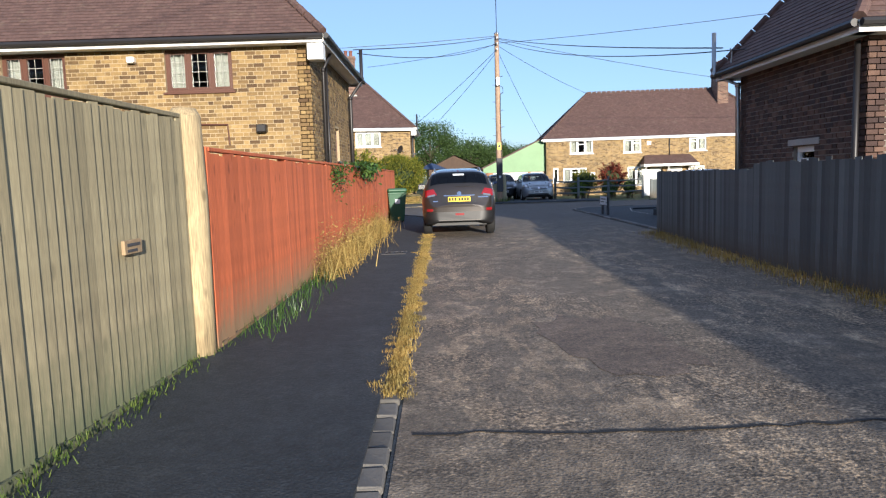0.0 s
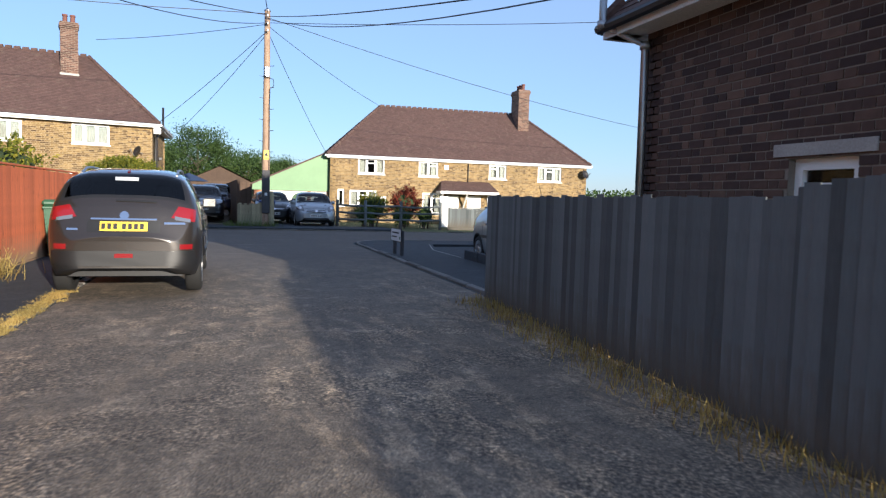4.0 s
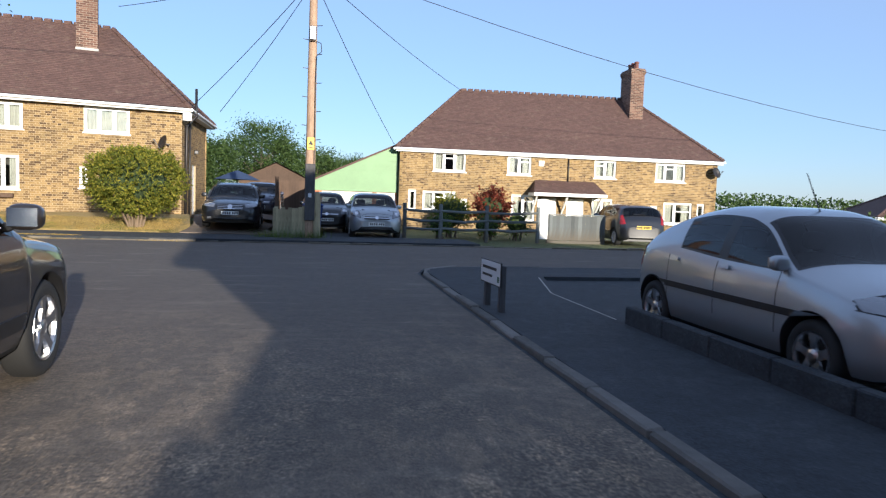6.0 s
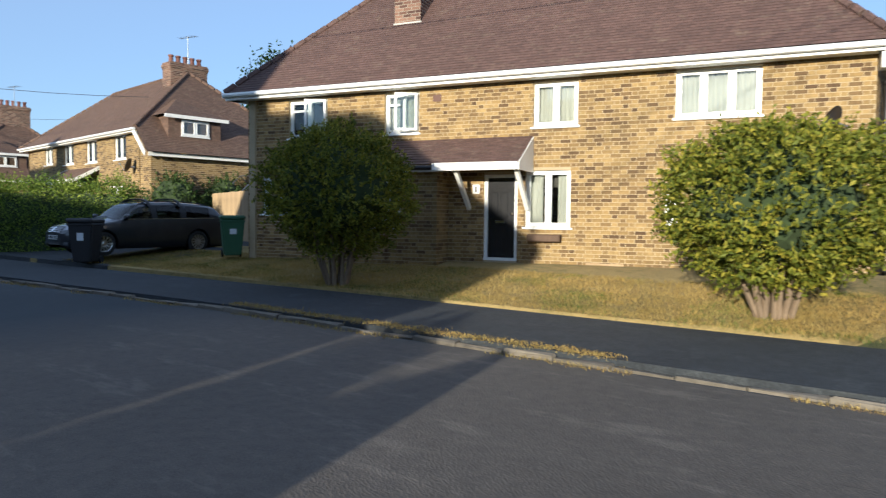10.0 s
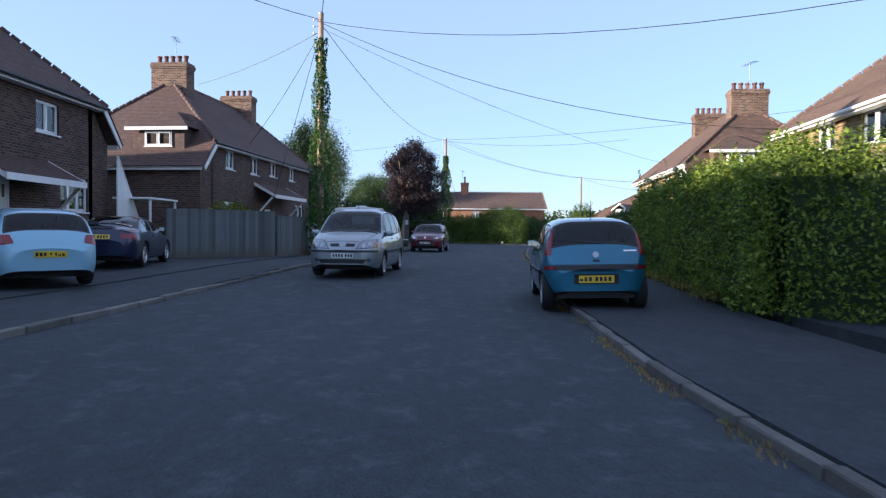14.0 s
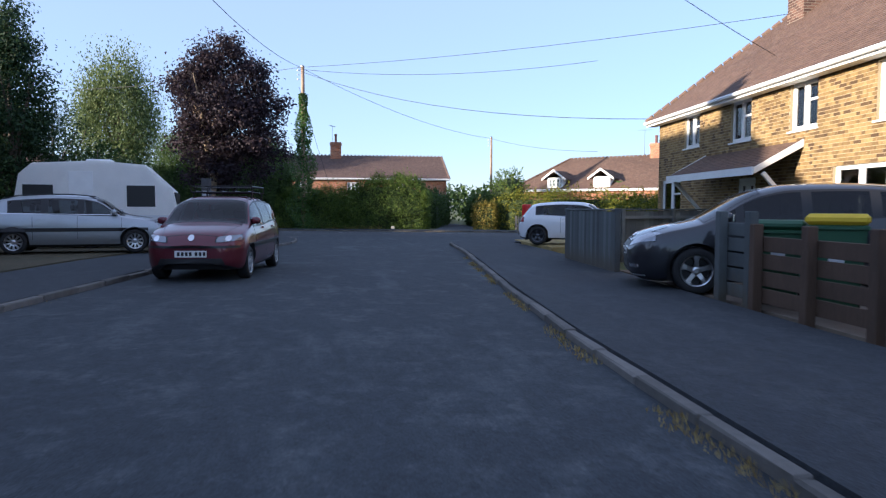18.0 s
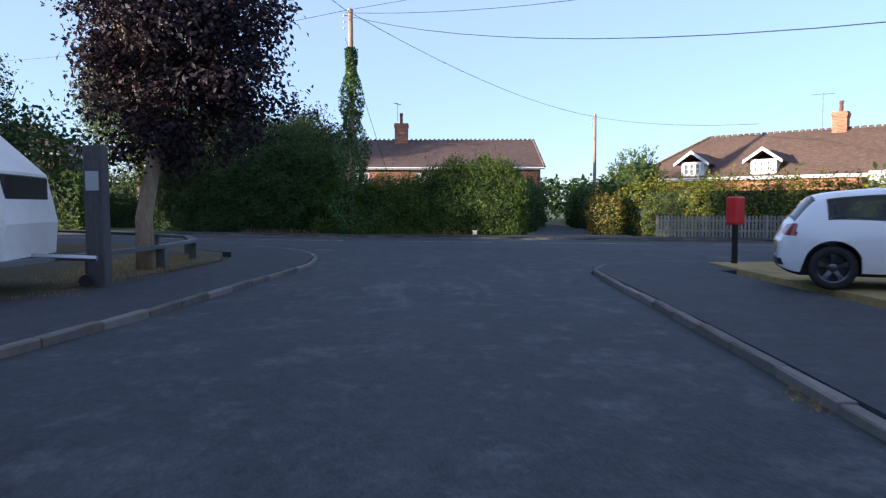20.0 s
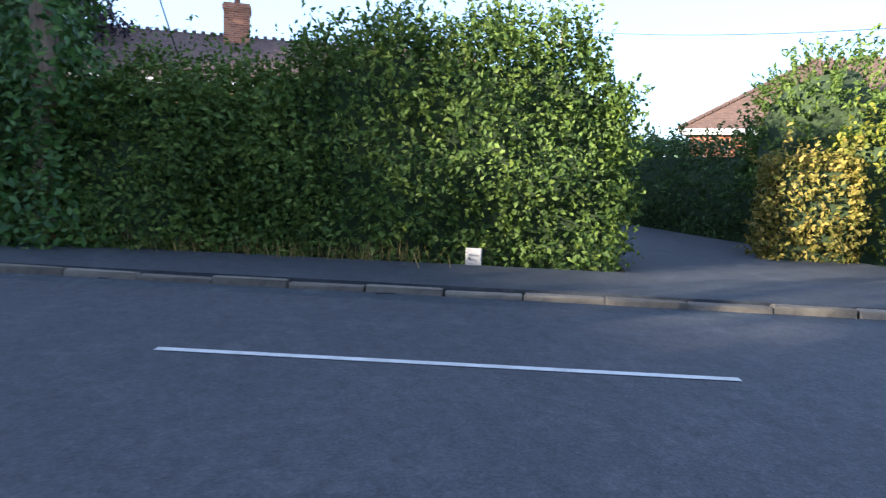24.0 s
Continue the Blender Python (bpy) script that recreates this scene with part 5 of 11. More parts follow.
def red_fence_house():
    """Only its upper storey shows over the fence."""
    W, D, z0, ze, zr = 13.2, 5.9, -0.6, 4.28, 7.7
    h = thing("house", "yellow brick house with brown window frames and brown tile roof", "house", frame_of(-15.75, 14.0, 0))
    ups = [(10.3, 11.65, 3.28, 4.12, (0.33, 0.67)), (7.02, 8.32, 3.25, 4.12, (0.33, 0.67))]
    holes = [w[:4] for w in ups]
    house_shell(h, W, D, z0, ze, holes, "yellow_brickwork", core="mortar", right_holes=[(3.0, 3.6, 1.9, 2.7)])
    lay_bricks(h, Matrix(), [s for s in brick_spans(W, z0, ze, holes) if s[0] > 5 and s[2] > 1.2], "yellow_brick", (11.7, 13.1, 2.2, 4.0))
    lay_bricks(h, RIGHT_OF(W), [s for s in brick_spans(D, z0, ze, [(3.0, 3.6, 1.9, 2.7)]) if s[2] > 1.2], "yellow_brick")
    for w in ups:
        window(h, Matrix(), *w[:4], w[4], (), "brown_plastic", leaded=True, sill="brown_plastic")
    window(h, RIGHT_OF(W), 3.0, 3.6, 1.9, 2.7, (), (), "brown_plastic", sill="brown_plastic")
    hip_roof(h, W, D, ze + 0.02, zr, "brown_tiles", left=2.9, right=2.9)
    eaves(h, W, D, ze, gutter="gutter_black")
    part("eaves_box", boxes((W + 0.02, -0.33, ze - 0.5, W + 0.33, -0.02, ze - 0.18), bevel=0.01), "white_paint", h)
    pipe(h, [(W + 0.3, 1.0, ze - 0.1), (W + 0.1, 1.0, ze - 0.5), (W + 0.08, 1.0, 0.3)])
    pipe(h, [(W + 0.08, 1.5, ze - 0.3), (W + 0.08, 1.5, 0.3)], 0.03)
    pipe(h, [(W + 0.42, D - 0.3, ze + 0.75), (W + 0.42, D - 0.3, ze - 0.1), (W + 0.1, D - 0.5, ze - 0.6), (W + 0.1, D - 0.5, 0.3)], 0.05)
    part("wall_lamp", boxes((12.1, -0.2, 2.42, 12.3, -0.01, 2.58), bevel=0.02), "gutter_black", h, "black bulkhead lamp on the brick wall")
    part("trellis_pipe", tube(bmesh.new(), [(10.9, -0.05, 2.62), (11.5, -0.05, 2.6), (11.52, -0.05, 2.2)], 0.02, 6), "brown_plastic", h)
    part("security_lamp", boxes((9.6, -0.16, 3.86, 9.75, -0.02, 3.98), bevel=0.02), "white_plastic", h)
    chimney(h, 6.6, 2.95, 1.1, 0.7, 6.4, 9.6, 3, "chimney_brickwork")
    return h


def corner_house():
    W, D, z0, ze, zr = 12.5, 4.0, -1.4, 3.3, 6.2
    h = thing("house", "dark brown brick house with slate-dark roof and white fascia", "house", frame_of(5.9, 9.55, 0))
    left = [(2.05, 2.7, 0.95, 1.72)]
    house_shell(h, W, D, z0, ze, [(2.0, 3.2, 1.2, 2.4)], "brown_brickwork", left_holes=left, core="dark_mortar")
    spans = [s for s in brick_spans(D, z0, ze, left) if s[2] > 0.6]
    lay_bricks(h, LEFT_OF(D), spans, "brown_brick", (0.3, 2.0, 1.5, 3.2))
    lay_bricks(h, Matrix(), [s for s in brick_spans(W, z0, ze, [(2.0, 3.2, 1.2, 2.4)]) if s[2] > 0.6 and s[0] < 5], "brown_brick")
    window(h, LEFT_OF(D), *left[0], (), ((0, 1, 0.72),), drapes=None)
    window(h, Matrix(), 2.0, 3.2, 1.2, 2.4, (0.5,))
    part("lintel", boxes((-0.02, 1.15, 1.74, 0.03, 2.1, 1.84)), "pale_concrete", h)
    hip_roof(h, W, D, ze + 0.02, zr, "brown_tiles", left=2.0, right=2.0)
    eaves(h, W, D, ze, gutter="gutter_black")
    pipe(h, [(-0.45, D + 0.2, ze + 0.75), (-0.45, D + 0.2, ze - 0.05), (-0.1, D - 0.1, ze - 0.3), (-0.08, D - 0.1, -0.3)], 0.045, "steel")
    pipe(h, [(-0.08, 0.12, ze - 0.2), (-0.08, 0.12, -0.3)], 0.04)
    bm = tube(bmesh.new(), [(-0.3, D - 0.25, ze + 0.1), (-0.3, D - 0.28, ze + 0.3), (-0.34, D - 0.3, ze + 0.36)], 0.012, 6)
    part("wire_hook", bm, "steel", h)
    return h


def gabled_semi(name_label, x, y, turn, W, D, z0, ze, zr, end, wall, tiles, ups, downs, porch, chims, dormer_z, low, bricks=None, dc=2.0):
    """A street house whose end slope sweeps down past a flat dormer. end: 'r' or 'l'."""
    h = thing("semi_detached_house", name_label, "house", frame_of(x, y, turn))
    holes = [w[:4] for w in ups + downs] + ([porch[:4]] if porch else [])
    house_shell(h, W, D, z0, ze, holes, wall, core="mortar" if bricks else None)
    if bricks:
        lay_bricks(h, Matrix(), brick_spans(W, z0, ze, holes), bricks)
    for w in ups + downs:
        window(h, Matrix(), *w[:4], w[4], w[5])
    inset = 2.9
    hip_roof(h, W, D, ze + 0.02, zr, tiles, left=inset, right=inset, right_low=low if end == "r" else None, left_low=low if end == "l" else None)
    eaves(h, W, D, ze, sides="fb", gutter="gutter_black" if wall == "brown_brickwork" else "white_plastic")
    sx, ex = (1, W) if end == "r" else (-1, 0)
    k = (ze - low) * inset / (zr - ze) + 0.35
    lo, hi = sorted((ex + sx * k, ex + sx * (k - 0.05)))
    part("fascia", boxes((lo, -0.2, low - 0.16, hi, D + 0.2, low - 0.01)), "white_paint", h)
    lo, hi = sorted((ex - 0.05 * sx, ex + sx * (k - 0.3)))
    part("lower_wall", boxes((lo, 0.014, z0, hi, D - 0.1, low - 0.02)), wall, h)
    bm = bmesh.new()
    vs = [bm.verts.new(q) for q in ((ex, 0.016, low - 0.06), (ex + sx * (k - 0.32), 0.016, low - 0.06), (ex, 0.016, ze - 0.05))]
    for v in bmesh.ops.extrude_face_region(bm, geom=[bm.faces.new(vs)])["geom"]:
        if isinstance(v, bmesh.types.BMVert):
            v.co.y += 0.2
    part("gable_wall", bm, wall, h)
    bm = bmesh.new()
    vs = [bm.verts.new(q) for q in ((ex + sx * 0.2, -0.36, ze + 0.0), (ex + sx * (k + 0.02), -0.36, low - 0.02), (ex + sx * (k - 0.06), -0.36, low - 0.17), (ex + sx * 0.1, -0.36, ze - 0.17))]
    for v in bmesh.ops.extrude_face_region(bm, geom=[bm.faces.new(vs)])["geom"]:
        if isinstance(v, bmesh.types.BMVert):
            v.co.y += 0.045
    part("verge_board", bm, "white_paint", h)
    if end == "r" and wall == "yellow_brickwork":
        dish(h, W - 0.35, -0.25, ze - 1.5, -40, 0.3)
    # flat-topped dormer in the end slope
    dx0, dx1 = sorted((ex - sx * 1.6, ex + sx * (k * 0.55)))
    dz0, dz1 = dormer_z
    d = part("dormer", boxes((dx0, dc - 1.15, dz0, dx1, dc + 1.15, dz1)), "red_tiles" if wall != "brown_brickwork" else tiles, h, "tile-hung dormer")
    face = ex + sx * (k * 0.55)
    lo, hi = sorted((face - sx * 2.6, face + sx * 0.22))
    verts, faces, uvs = [], [], []
    a, b = (face + sx * 0.25, dc - 1.4, dz1), (face + sx * 0.25, dc + 1.4, dz1)
    top = (face - sx * 1.6, dc, dz1 + 0.95)
    if sx < 0:
        a, b = b, a
    roof_plane(verts, faces, uvs, a, b, top, top)
    back0, back1 = (face - sx * 2.8, a[1], dz1), (face - sx * 2.8, b[1], dz1)
    roof_plane(verts, faces, uvs, back0, a, (face - sx * 3.0, dc, dz1 + 0.95), top)
    roof_plane(verts, faces, uvs, b, back1, top, (face - sx * 3.0, dc, dz1 + 0.95))
    mesh_from("dormer_roof", verts, faces, tiles, d, uvs=uvs)["kind"] = "stuff"
    lo, hi = sorted((face + sx * 0.2, face + sx * 0.26))
    part("dormer_fascia", boxes((lo, dc - 1.4, dz1 - 0.14, hi, dc + 1.4, dz1)), "white_paint", d)
    mm = (Matrix.Translation((face, dc - 0.6, 0)) @ Matrix.Rotation(radians(90), 4, "Z")) if sx > 0 else (Matrix.Translation((face, dc + 0.6, 0)) @ Matrix.Rotation(radians(-90), 4, "Z"))
    window(h, mm, 0, 1.2, dz0 + 0.35, dz1 - 0.16, (0.5,), inset=-0.05, sill="white_plastic", name="dormer_window")
    for c in chims:
        chimney(h, *c, "chimney_brickwork")
    aerial(h, chims[0][0] + 0.3, chims[0][1], chims[0][5], 1.3)
    if porch:
        a, b, c, e = porch[:4]
        part("door_frame", boxes((a, 0.03, c, a + 0.06, 0.1, e), (b - 0.06, 0.03, c, b, 0.1, e), (a + 0.06, 0.03, e - 0.06, b - 0.06, 0.1, e)), "white_plastic", h)
        leaf = part("front_door", boxes((a + 0.06, 0.05, c, b - 0.06, 0.09, e - 0.06)), "white_paint", h, "white front door with two small lights")
        part("door_light", boxes((a + 0.2, 0.04, e - 0.55, a + 0.3, 0.052, e - 0.2), (b - 0.3, 0.04, e - 0.55, b - 0.2, 0.052, e - 0.2)), "black_plastic", leaf)
        u0, u1, zt = porch[4], porch[5], porch[6]
        verts, faces, uvs = [], [], []
        roof_plane(verts, faces, uvs, (u0, -1.15, zt - 0.62), (u1, -1.15, zt - 0.62), (u0, 0, zt), (u1, 0, zt))
        mesh_from("porch_roof", verts, faces, tiles, h, uvs=uvs)["kind"] = "stuff"
        part("porch_fascia", boxes((u0, -1.18, zt - 0.78, u1, -1.14, zt - 0.6)), "white_paint", h)
        for u in (u0, u1):
            bm = bmesh.new()
            vs = [bm.verts.new(q) for q in ((u, -1.15, zt - 0.76), (u, -1.15, zt - 0.62), (u, 0, zt + 0.03), (u, 0, zt - 0.14))]
            ext = bmesh.ops.extrude_face_region(bm, geom=[bm.faces.new(vs)])
            for v in ext["geom"]:
                if isinstance(v, bmesh.types.BMVert):
                    v.co.x += 0.05
            part("barge_board", bm, "white_paint", h)
            bm = bmesh.new()
            bracket(bm, u + 0.05, zt - 1.75, zt - 0.74, 0.95)
            part("porch_bracket", bm, "white_paint", h)
    return h


lawn_house()
rail_fence_house()
red_fence_house()
corner_house()
WIN2 = ((0.5,), ())
gabled_semi("yellow brick pair of houses, red tile roof, five-pot chimneys", -61.4, 43.9, -6.4, 13.55, 6.6, -0.1, 4.42, 7.6, "r", "yellow_brickwork", "red_tiles",
    [(2.08, 3.17, 3.3, 4.33, (0.5,), ((0.5, 1, 0.6),)), (5.1, 6.2, 3.2, 4.3, (0.5,), ((0.5, 1, 0.6),)), (7.95, 9.0, 3.2, 4.28, (0.5,), ((0.5, 1, 0.6),)), (10.85, 12.0, 3.1, 4.22, (0.5,), ((0.5, 1, 0.6),))],
    [(0.25, 1.88, 1.2, 2.35, (0.5,), ((0.5, 1, 0.6),)), (9.6, 11.2, 1.1, 2.3, (0.5,), ())], (5.6, 6.5, 0.1, 2.2, 3.6, 8.5, 2.95),
    [(10.9, 3.3, 0.8, 1.75, 6.4, 8.3, 5), (3.9, 3.3, 0.8, 1.7, 6.4, 8.3, 5)], (3.85, 5.0), 3.4, "yellow_brick")
gabled_semi("yellow brick pair of houses, red tile roof, tall chimney", -41.3, 43.4, -5.5, 14.3, 7.0, 0.0, 4.85, 8.0, "r", "yellow_brickwork", "red_tiles",
    [(2.7, 3.9, 3.85, 4.75, *WIN2), (5.5, 6.85, 3.75, 4.75, *WIN2), (8.45, 9.75, 3.7, 4.75, *WIN2), (11.7, 12.95, 3.7, 4.75, *WIN2)],
    [(0.8, 2.2, 1.4, 2.6, *WIN2), (11.0, 12.6, 1.4, 2.6, *WIN2)], (6.4, 7.3, 0.2, 2.3, 6.0, 10.0, 3.5),
    [(11.1, 3.5, 0.8, 1.8, 6.7, 8.4, 5)], (4.3, 5.45), 3.85)
gabled_semi("dark brown brick pair of houses with five-pot chimneys", -46.1, 20.9, 174, 14.2, 6.6, -0.1, 5.0, 8.3, "l", "brown_brickwork", "brown_tiles",
    [(1.5, 2.5, 4.0, 4.9, *WIN2), (4.45, 5.5, 4.0, 4.9, *WIN2), (7.1, 8.2, 4.1, 4.9, *WIN2), (10.3, 11.3, 4.1, 4.9, *WIN2)],
    [(11.4, 13.0, 1.6, 2.7, *WIN2), (1.2, 2.6, 1.3, 2.5, *WIN2)], (6.4, 7.3, 0.2, 2.3, 4.9, 9.9, 3.6),
    [(3.0, 3.3, 0.8, 1.75, 7.0, 9.15, 5), (10.9, 3.3, 0.8, 1.85, 7.0, 9.1, 5)], (4.4, 5.55), 3.85)
gabled_semi("dark brown brick pair of houses at the street bend", -25.6, 19.1, 180, 13.9, 6.6, 0.0, 5.35, 8.6, "r", "brown_brickwork", "brown_tiles",
    [(10.7, 11.9, 4.06, 5.0, *WIN2), (7.2, 8.3, 4.06, 5.0, *WIN2), (1.5, 2.6, 4.06, 5.0, *WIN2)],
    [(11.95, 13.6, 1.75, 2.85, (0.33, 0.66), ()), (1.2, 2.6, 1.6, 2.8, *WIN2)], (8.6, 9.5, 0.5, 2.6, 7.5, 11.3, 3.2),
    [(10.6, 3.3, 0.8, 1.8, 7.3, 9.6, 5), (3.4, 3.3, 0.8, 1.7, 7.3, 9.6, 5)], (4.75, 5.9), 4.2)


def cottage():
    h = thing("cottage", "low red brick cottage with long brown tile roof", "house", frame_of(-99.0, 24.0, 87.5))
    W, D = 19.2, 6.5
    wins = [(2.2, 3.4, 2.6, 3.6), (6.3, 7.5, 2.6, 3.6), (10.6, 11.6, 2.6, 3.6), (14.2, 15.4, 2.6, 3.6)]
    house_shell(h, W, D, -0.2, 3.95, wins, "red_brickwork")
    for w in wins:
        window(h, Matrix(), *w, (0.33, 0.66))
    hip_roof(h, W, D, 3.95, 6.1, "grey_tiles", left=0.0, right=0.0, over=0.25)
    eaves(h, W, D, 3.95, 0.25, sides="f")
    chimney(h, 9.6, 3.2, 0.95, 1.0, 5.2, 7.25, 2, "red_brickwork", pot_h=0.75)
    aerial(h, 9.3, 3.6, 7.2, 1.6, 1.2)
    return h


cottage()


def dormer_cottage():
    h = thing("cottage", "orange brick cottage with two small white gabled dormers", "house", frame_of(-92.1, 47.6, 44))
    W, D = 17.5, 7.0
    wins = [(3.0, 4.2, 0.9, 2.0), (7.0, 8.2, 0.9, 2.0)]
    house_shell(h, W, D, -0.2, 2.85, wins, "red_brickwork")
    for w in wins:
        window(h, Matrix(), *w, (0.5,))
    hip_roof(h, W, D, 2.85, 5.4, "red_tiles", left=3.2, right=3.0, over=0.3)
    eaves(h, W, D, 2.85, 0.3, sides="fl")
    for u in (3.6, 7.4):
        d = part("dormer", boxes((u - 0.65, -0.1, 2.9, u + 0.65, 1.8, 3.75)), "white_render", h)
        verts, faces, uvs = [], [], []
        roof_plane(verts, faces, uvs, (u + 0.95, -0.35, 3.6), (u + 0.95, 2.0, 3.6), (u, -0.35, 4.3), (u, 2.0, 4.3))
        roof_plane(verts, faces, uvs, (u - 0.95, 2.0, 3.6), (u - 0.95, -0.35, 3.6), (u, 2.0, 4.3), (u, -0.35, 4.3))
        mesh_from("dormer_roof", verts, faces, "red_tiles", d, uvs=uvs)["kind"] = "stuff"
        bm = bmesh.new()
        for s in (-1, 1):
            vs = [bm.verts.new(q) for q in ((u + s * 1.0, -0.38, 3.52), (u + s * 1.0, -0.38, 3.68), (u, -0.38, 4.38), (u, -0.38, 4.2))]
            f = bm.faces.new(vs if s > 0 else vs[::-1])
            ext = bmesh.ops.extrude_face_region(bm, geom=[f])
            for v in ext["geom"]:
                if isinstance(v, bmesh.types.BMVert):
                    v.co.y += 0.05
        part("barge_board", bm, "white_paint", d)
        window(h, Matrix(), u - 0.5, u + 0.5, 3.0, 3.7, (0.33, 0.66), ((0, 0.33, 0.5), (0.33, 0.66, 0.5), (0.66, 1, 0.5)), inset=-0.16, drapes=None, name="dormer_window")
    chimney(h, 10.2, 3.5, 0.7, 0.7, 4.6, 6.3, 1, "red_brickwork", pot_h=0.6)
    aerial(h, 9.3, 3.5, 5.2, 2.2)
    part("extension", boxes((12.5, -1.6, -0.2, 17.0, 0.0, 2.9)), "white_render", h)
    return h


dormer_cottage()


def side_house(name, label, x, y, turn, W, D, z0, ze, zr, wall="brown_brickwork", tiles="brown_tiles"):
    h = thing(name, label, "house", frame_of(x, y, turn))
    wins = [(W * 0.15, W * 0.15 + 1.2, z0 + 3.2, z0 + 4.3), (W * 0.65, W * 0.65 + 1.2, z0 + 3.2, z0 + 4.3)] if ze - z0 > 4.5 else [(W * 0.3, W * 0.3 + 1.2, z0 + 0.9, z0 + 2.0)]
    house_shell(h, W, D, z0, ze, wins, wall)
    for w in wins:
        window(h, Matrix(), *w, (0.5,))
    hip_roof(h, W, D, ze, zr, tiles)
    eaves(h, W, D, ze)
    return h


side_house("house", "dark roofed house beyond the purple tree", -103.0, 1.0, 90, 8, 7, 0, 5.2, 7.6)
# unseen row south of the street, added to block low sun from the road
for hx in (-7.0, -25.0, -43.0, -61.0):
    low = {-61.0: 1.9, -7.0: 0.0, -25.0: 0.0}.get(hx, 0.0)
    side_house("house", "unseen brown brick house added behind the street to cast shade", hx, 3.0, 180, 17.6, 7, 0, 5.6 - low, 8.6 - low)
side_house("house", "distant house with a low brown roof", 39, 52, -20, 11, 7, -1.8, 1.2, 3.4)


def garage():
    """A garage against the house: two white doors under a half gable clad in green sheet."""
    g = thing("garage", "garage with green sheet gable and white doors", "garage", frame_of(2.95, 45.95, -1.5))
    W, D, zd, zt = 4.02, 5.5, 1.6, 1.72
    holes = [(0.58, 2.88, -0.1, zd), (3.06, 3.95, -0.1, zd)]
    brick_wall(g, Matrix(), W, -0.1, zt, holes, "red_brickwork")
    brick_wall(g, LEFT_OF(D), D, -0.1, zt, [], "red_brickwork")
    for a, b, c, d in holes:
        door = part("garage_door", boxes((a, 0.06, c, b, 0.1, d)), "white_paint", g, "white up-and-over door")
        bm = bmesh.new()
        for k in range(1, 8):
            box(bm, a + 0.02, 0.05, d * k / 8 - 0.012, b - 0.02, 0.065, d * k / 8 + 0.012)
        part("door_rib", bm, "white_paint", door)
    slope = lambda u: 1.96 + 0.46 * u
    bm = bmesh.new()
    front = [bm.verts.new(p) for p in ((-0.1, -0.06, zt - 0.1), (W, -0.06, zt - 0.1), (W, -0.06, slope(W)), (-0.1, -0.06, slope(-0.1)))]
    back = [bm.verts.new(v.co + Vector((0, D, 0))) for v in front]
    bm.faces.new(front)
    bm.faces.new(back[::-1])
    for i in range(4):
        j = (i + 1) % 4
        bm.faces.new((front[j], front[i], back[i], back[j]))
    part("green_gable", bm, "green_sheet", g, "green sheet cladding")
    bm = bmesh.new()
    for k in range(1, 9):
        za = zt - 0.1 + k * 0.24
        box(bm, max(-0.1, (za - 1.96) / 0.46), -0.072, za - 0.01, W, -0.058, za + 0.01)
    part("sheet_lap", bm, "green_sheet", g)
    bm = bmesh.new()
    vs = [bm.verts.new(p) for p in ((-0.2, -0.12, slope(-0.2)), (W, -0.12, slope(W)), (W, -0.12, slope(W) + 0.09), (-0.2, -0.12, slope(-0.2) + 0.09))]
    ex = bmesh.ops.extrude_face_region(bm, geom=[bm.faces.new(vs)])
    for v in ex["geom"]:
        if isinstance(v, bmesh.types.BMVert):
            v.co.y += D + 0.12
    bmesh.ops.recalc_face_normals(bm, faces=bm.faces[:])
    part("roof", bm, "brown_tiles", g, "dark roof edge")
    return g


garage()


def shed(x, y, turn, W, D, ze, zr, wall, roof, label):
    s = thing("shed", label, "shed", frame_of(x, y, turn))
    n = int(W / 0.14)
    for k in range(n):
        part("board", boxes((k * W / n + 0.004, 0, 0, (k + 1) * W / n - 0.004, 0.02 + 0.006 * (k % 2), ze)), wall, s)
    part("body", boxes((0, 0.03, 0, W, D, ze)), wall, s)
    bm = bmesh.new()
    tri = [bm.verts.new(p) for p in ((0, 0.01, ze), (W, 0.01, ze), (W / 2, 0.01, zr))]
    bm.faces.new(tri)
    part("gable", bm, wall, s)
    verts, faces, uvs = [], [], []
    roof_plane(verts, faces, uvs, (W + 0.2, -0.25, ze - 0.08), (W + 0.2, D + 0.2, ze - 0.08), (W / 2, -0.25, zr + 0.04), (W / 2, D + 0.2, zr + 0.04))
    roof_plane(verts, faces, uvs, (-0.2, D + 0.2, ze - 0.08), (-0.2, -0.25, ze - 0.08), (W / 2, D + 0.2, zr + 0.04), (W / 2, -0.25, zr + 0.04))
    mesh_from("roof", verts, faces, roof, s, uvs=uvs)["kind"] = "stuff"
    return s


shed(-0.9, 53.5, 4, 4.0, 3.2, 2.15, 3.1, "brown_fence_wood", "red_tiles", "brown wooden summerhouse behind the drive")


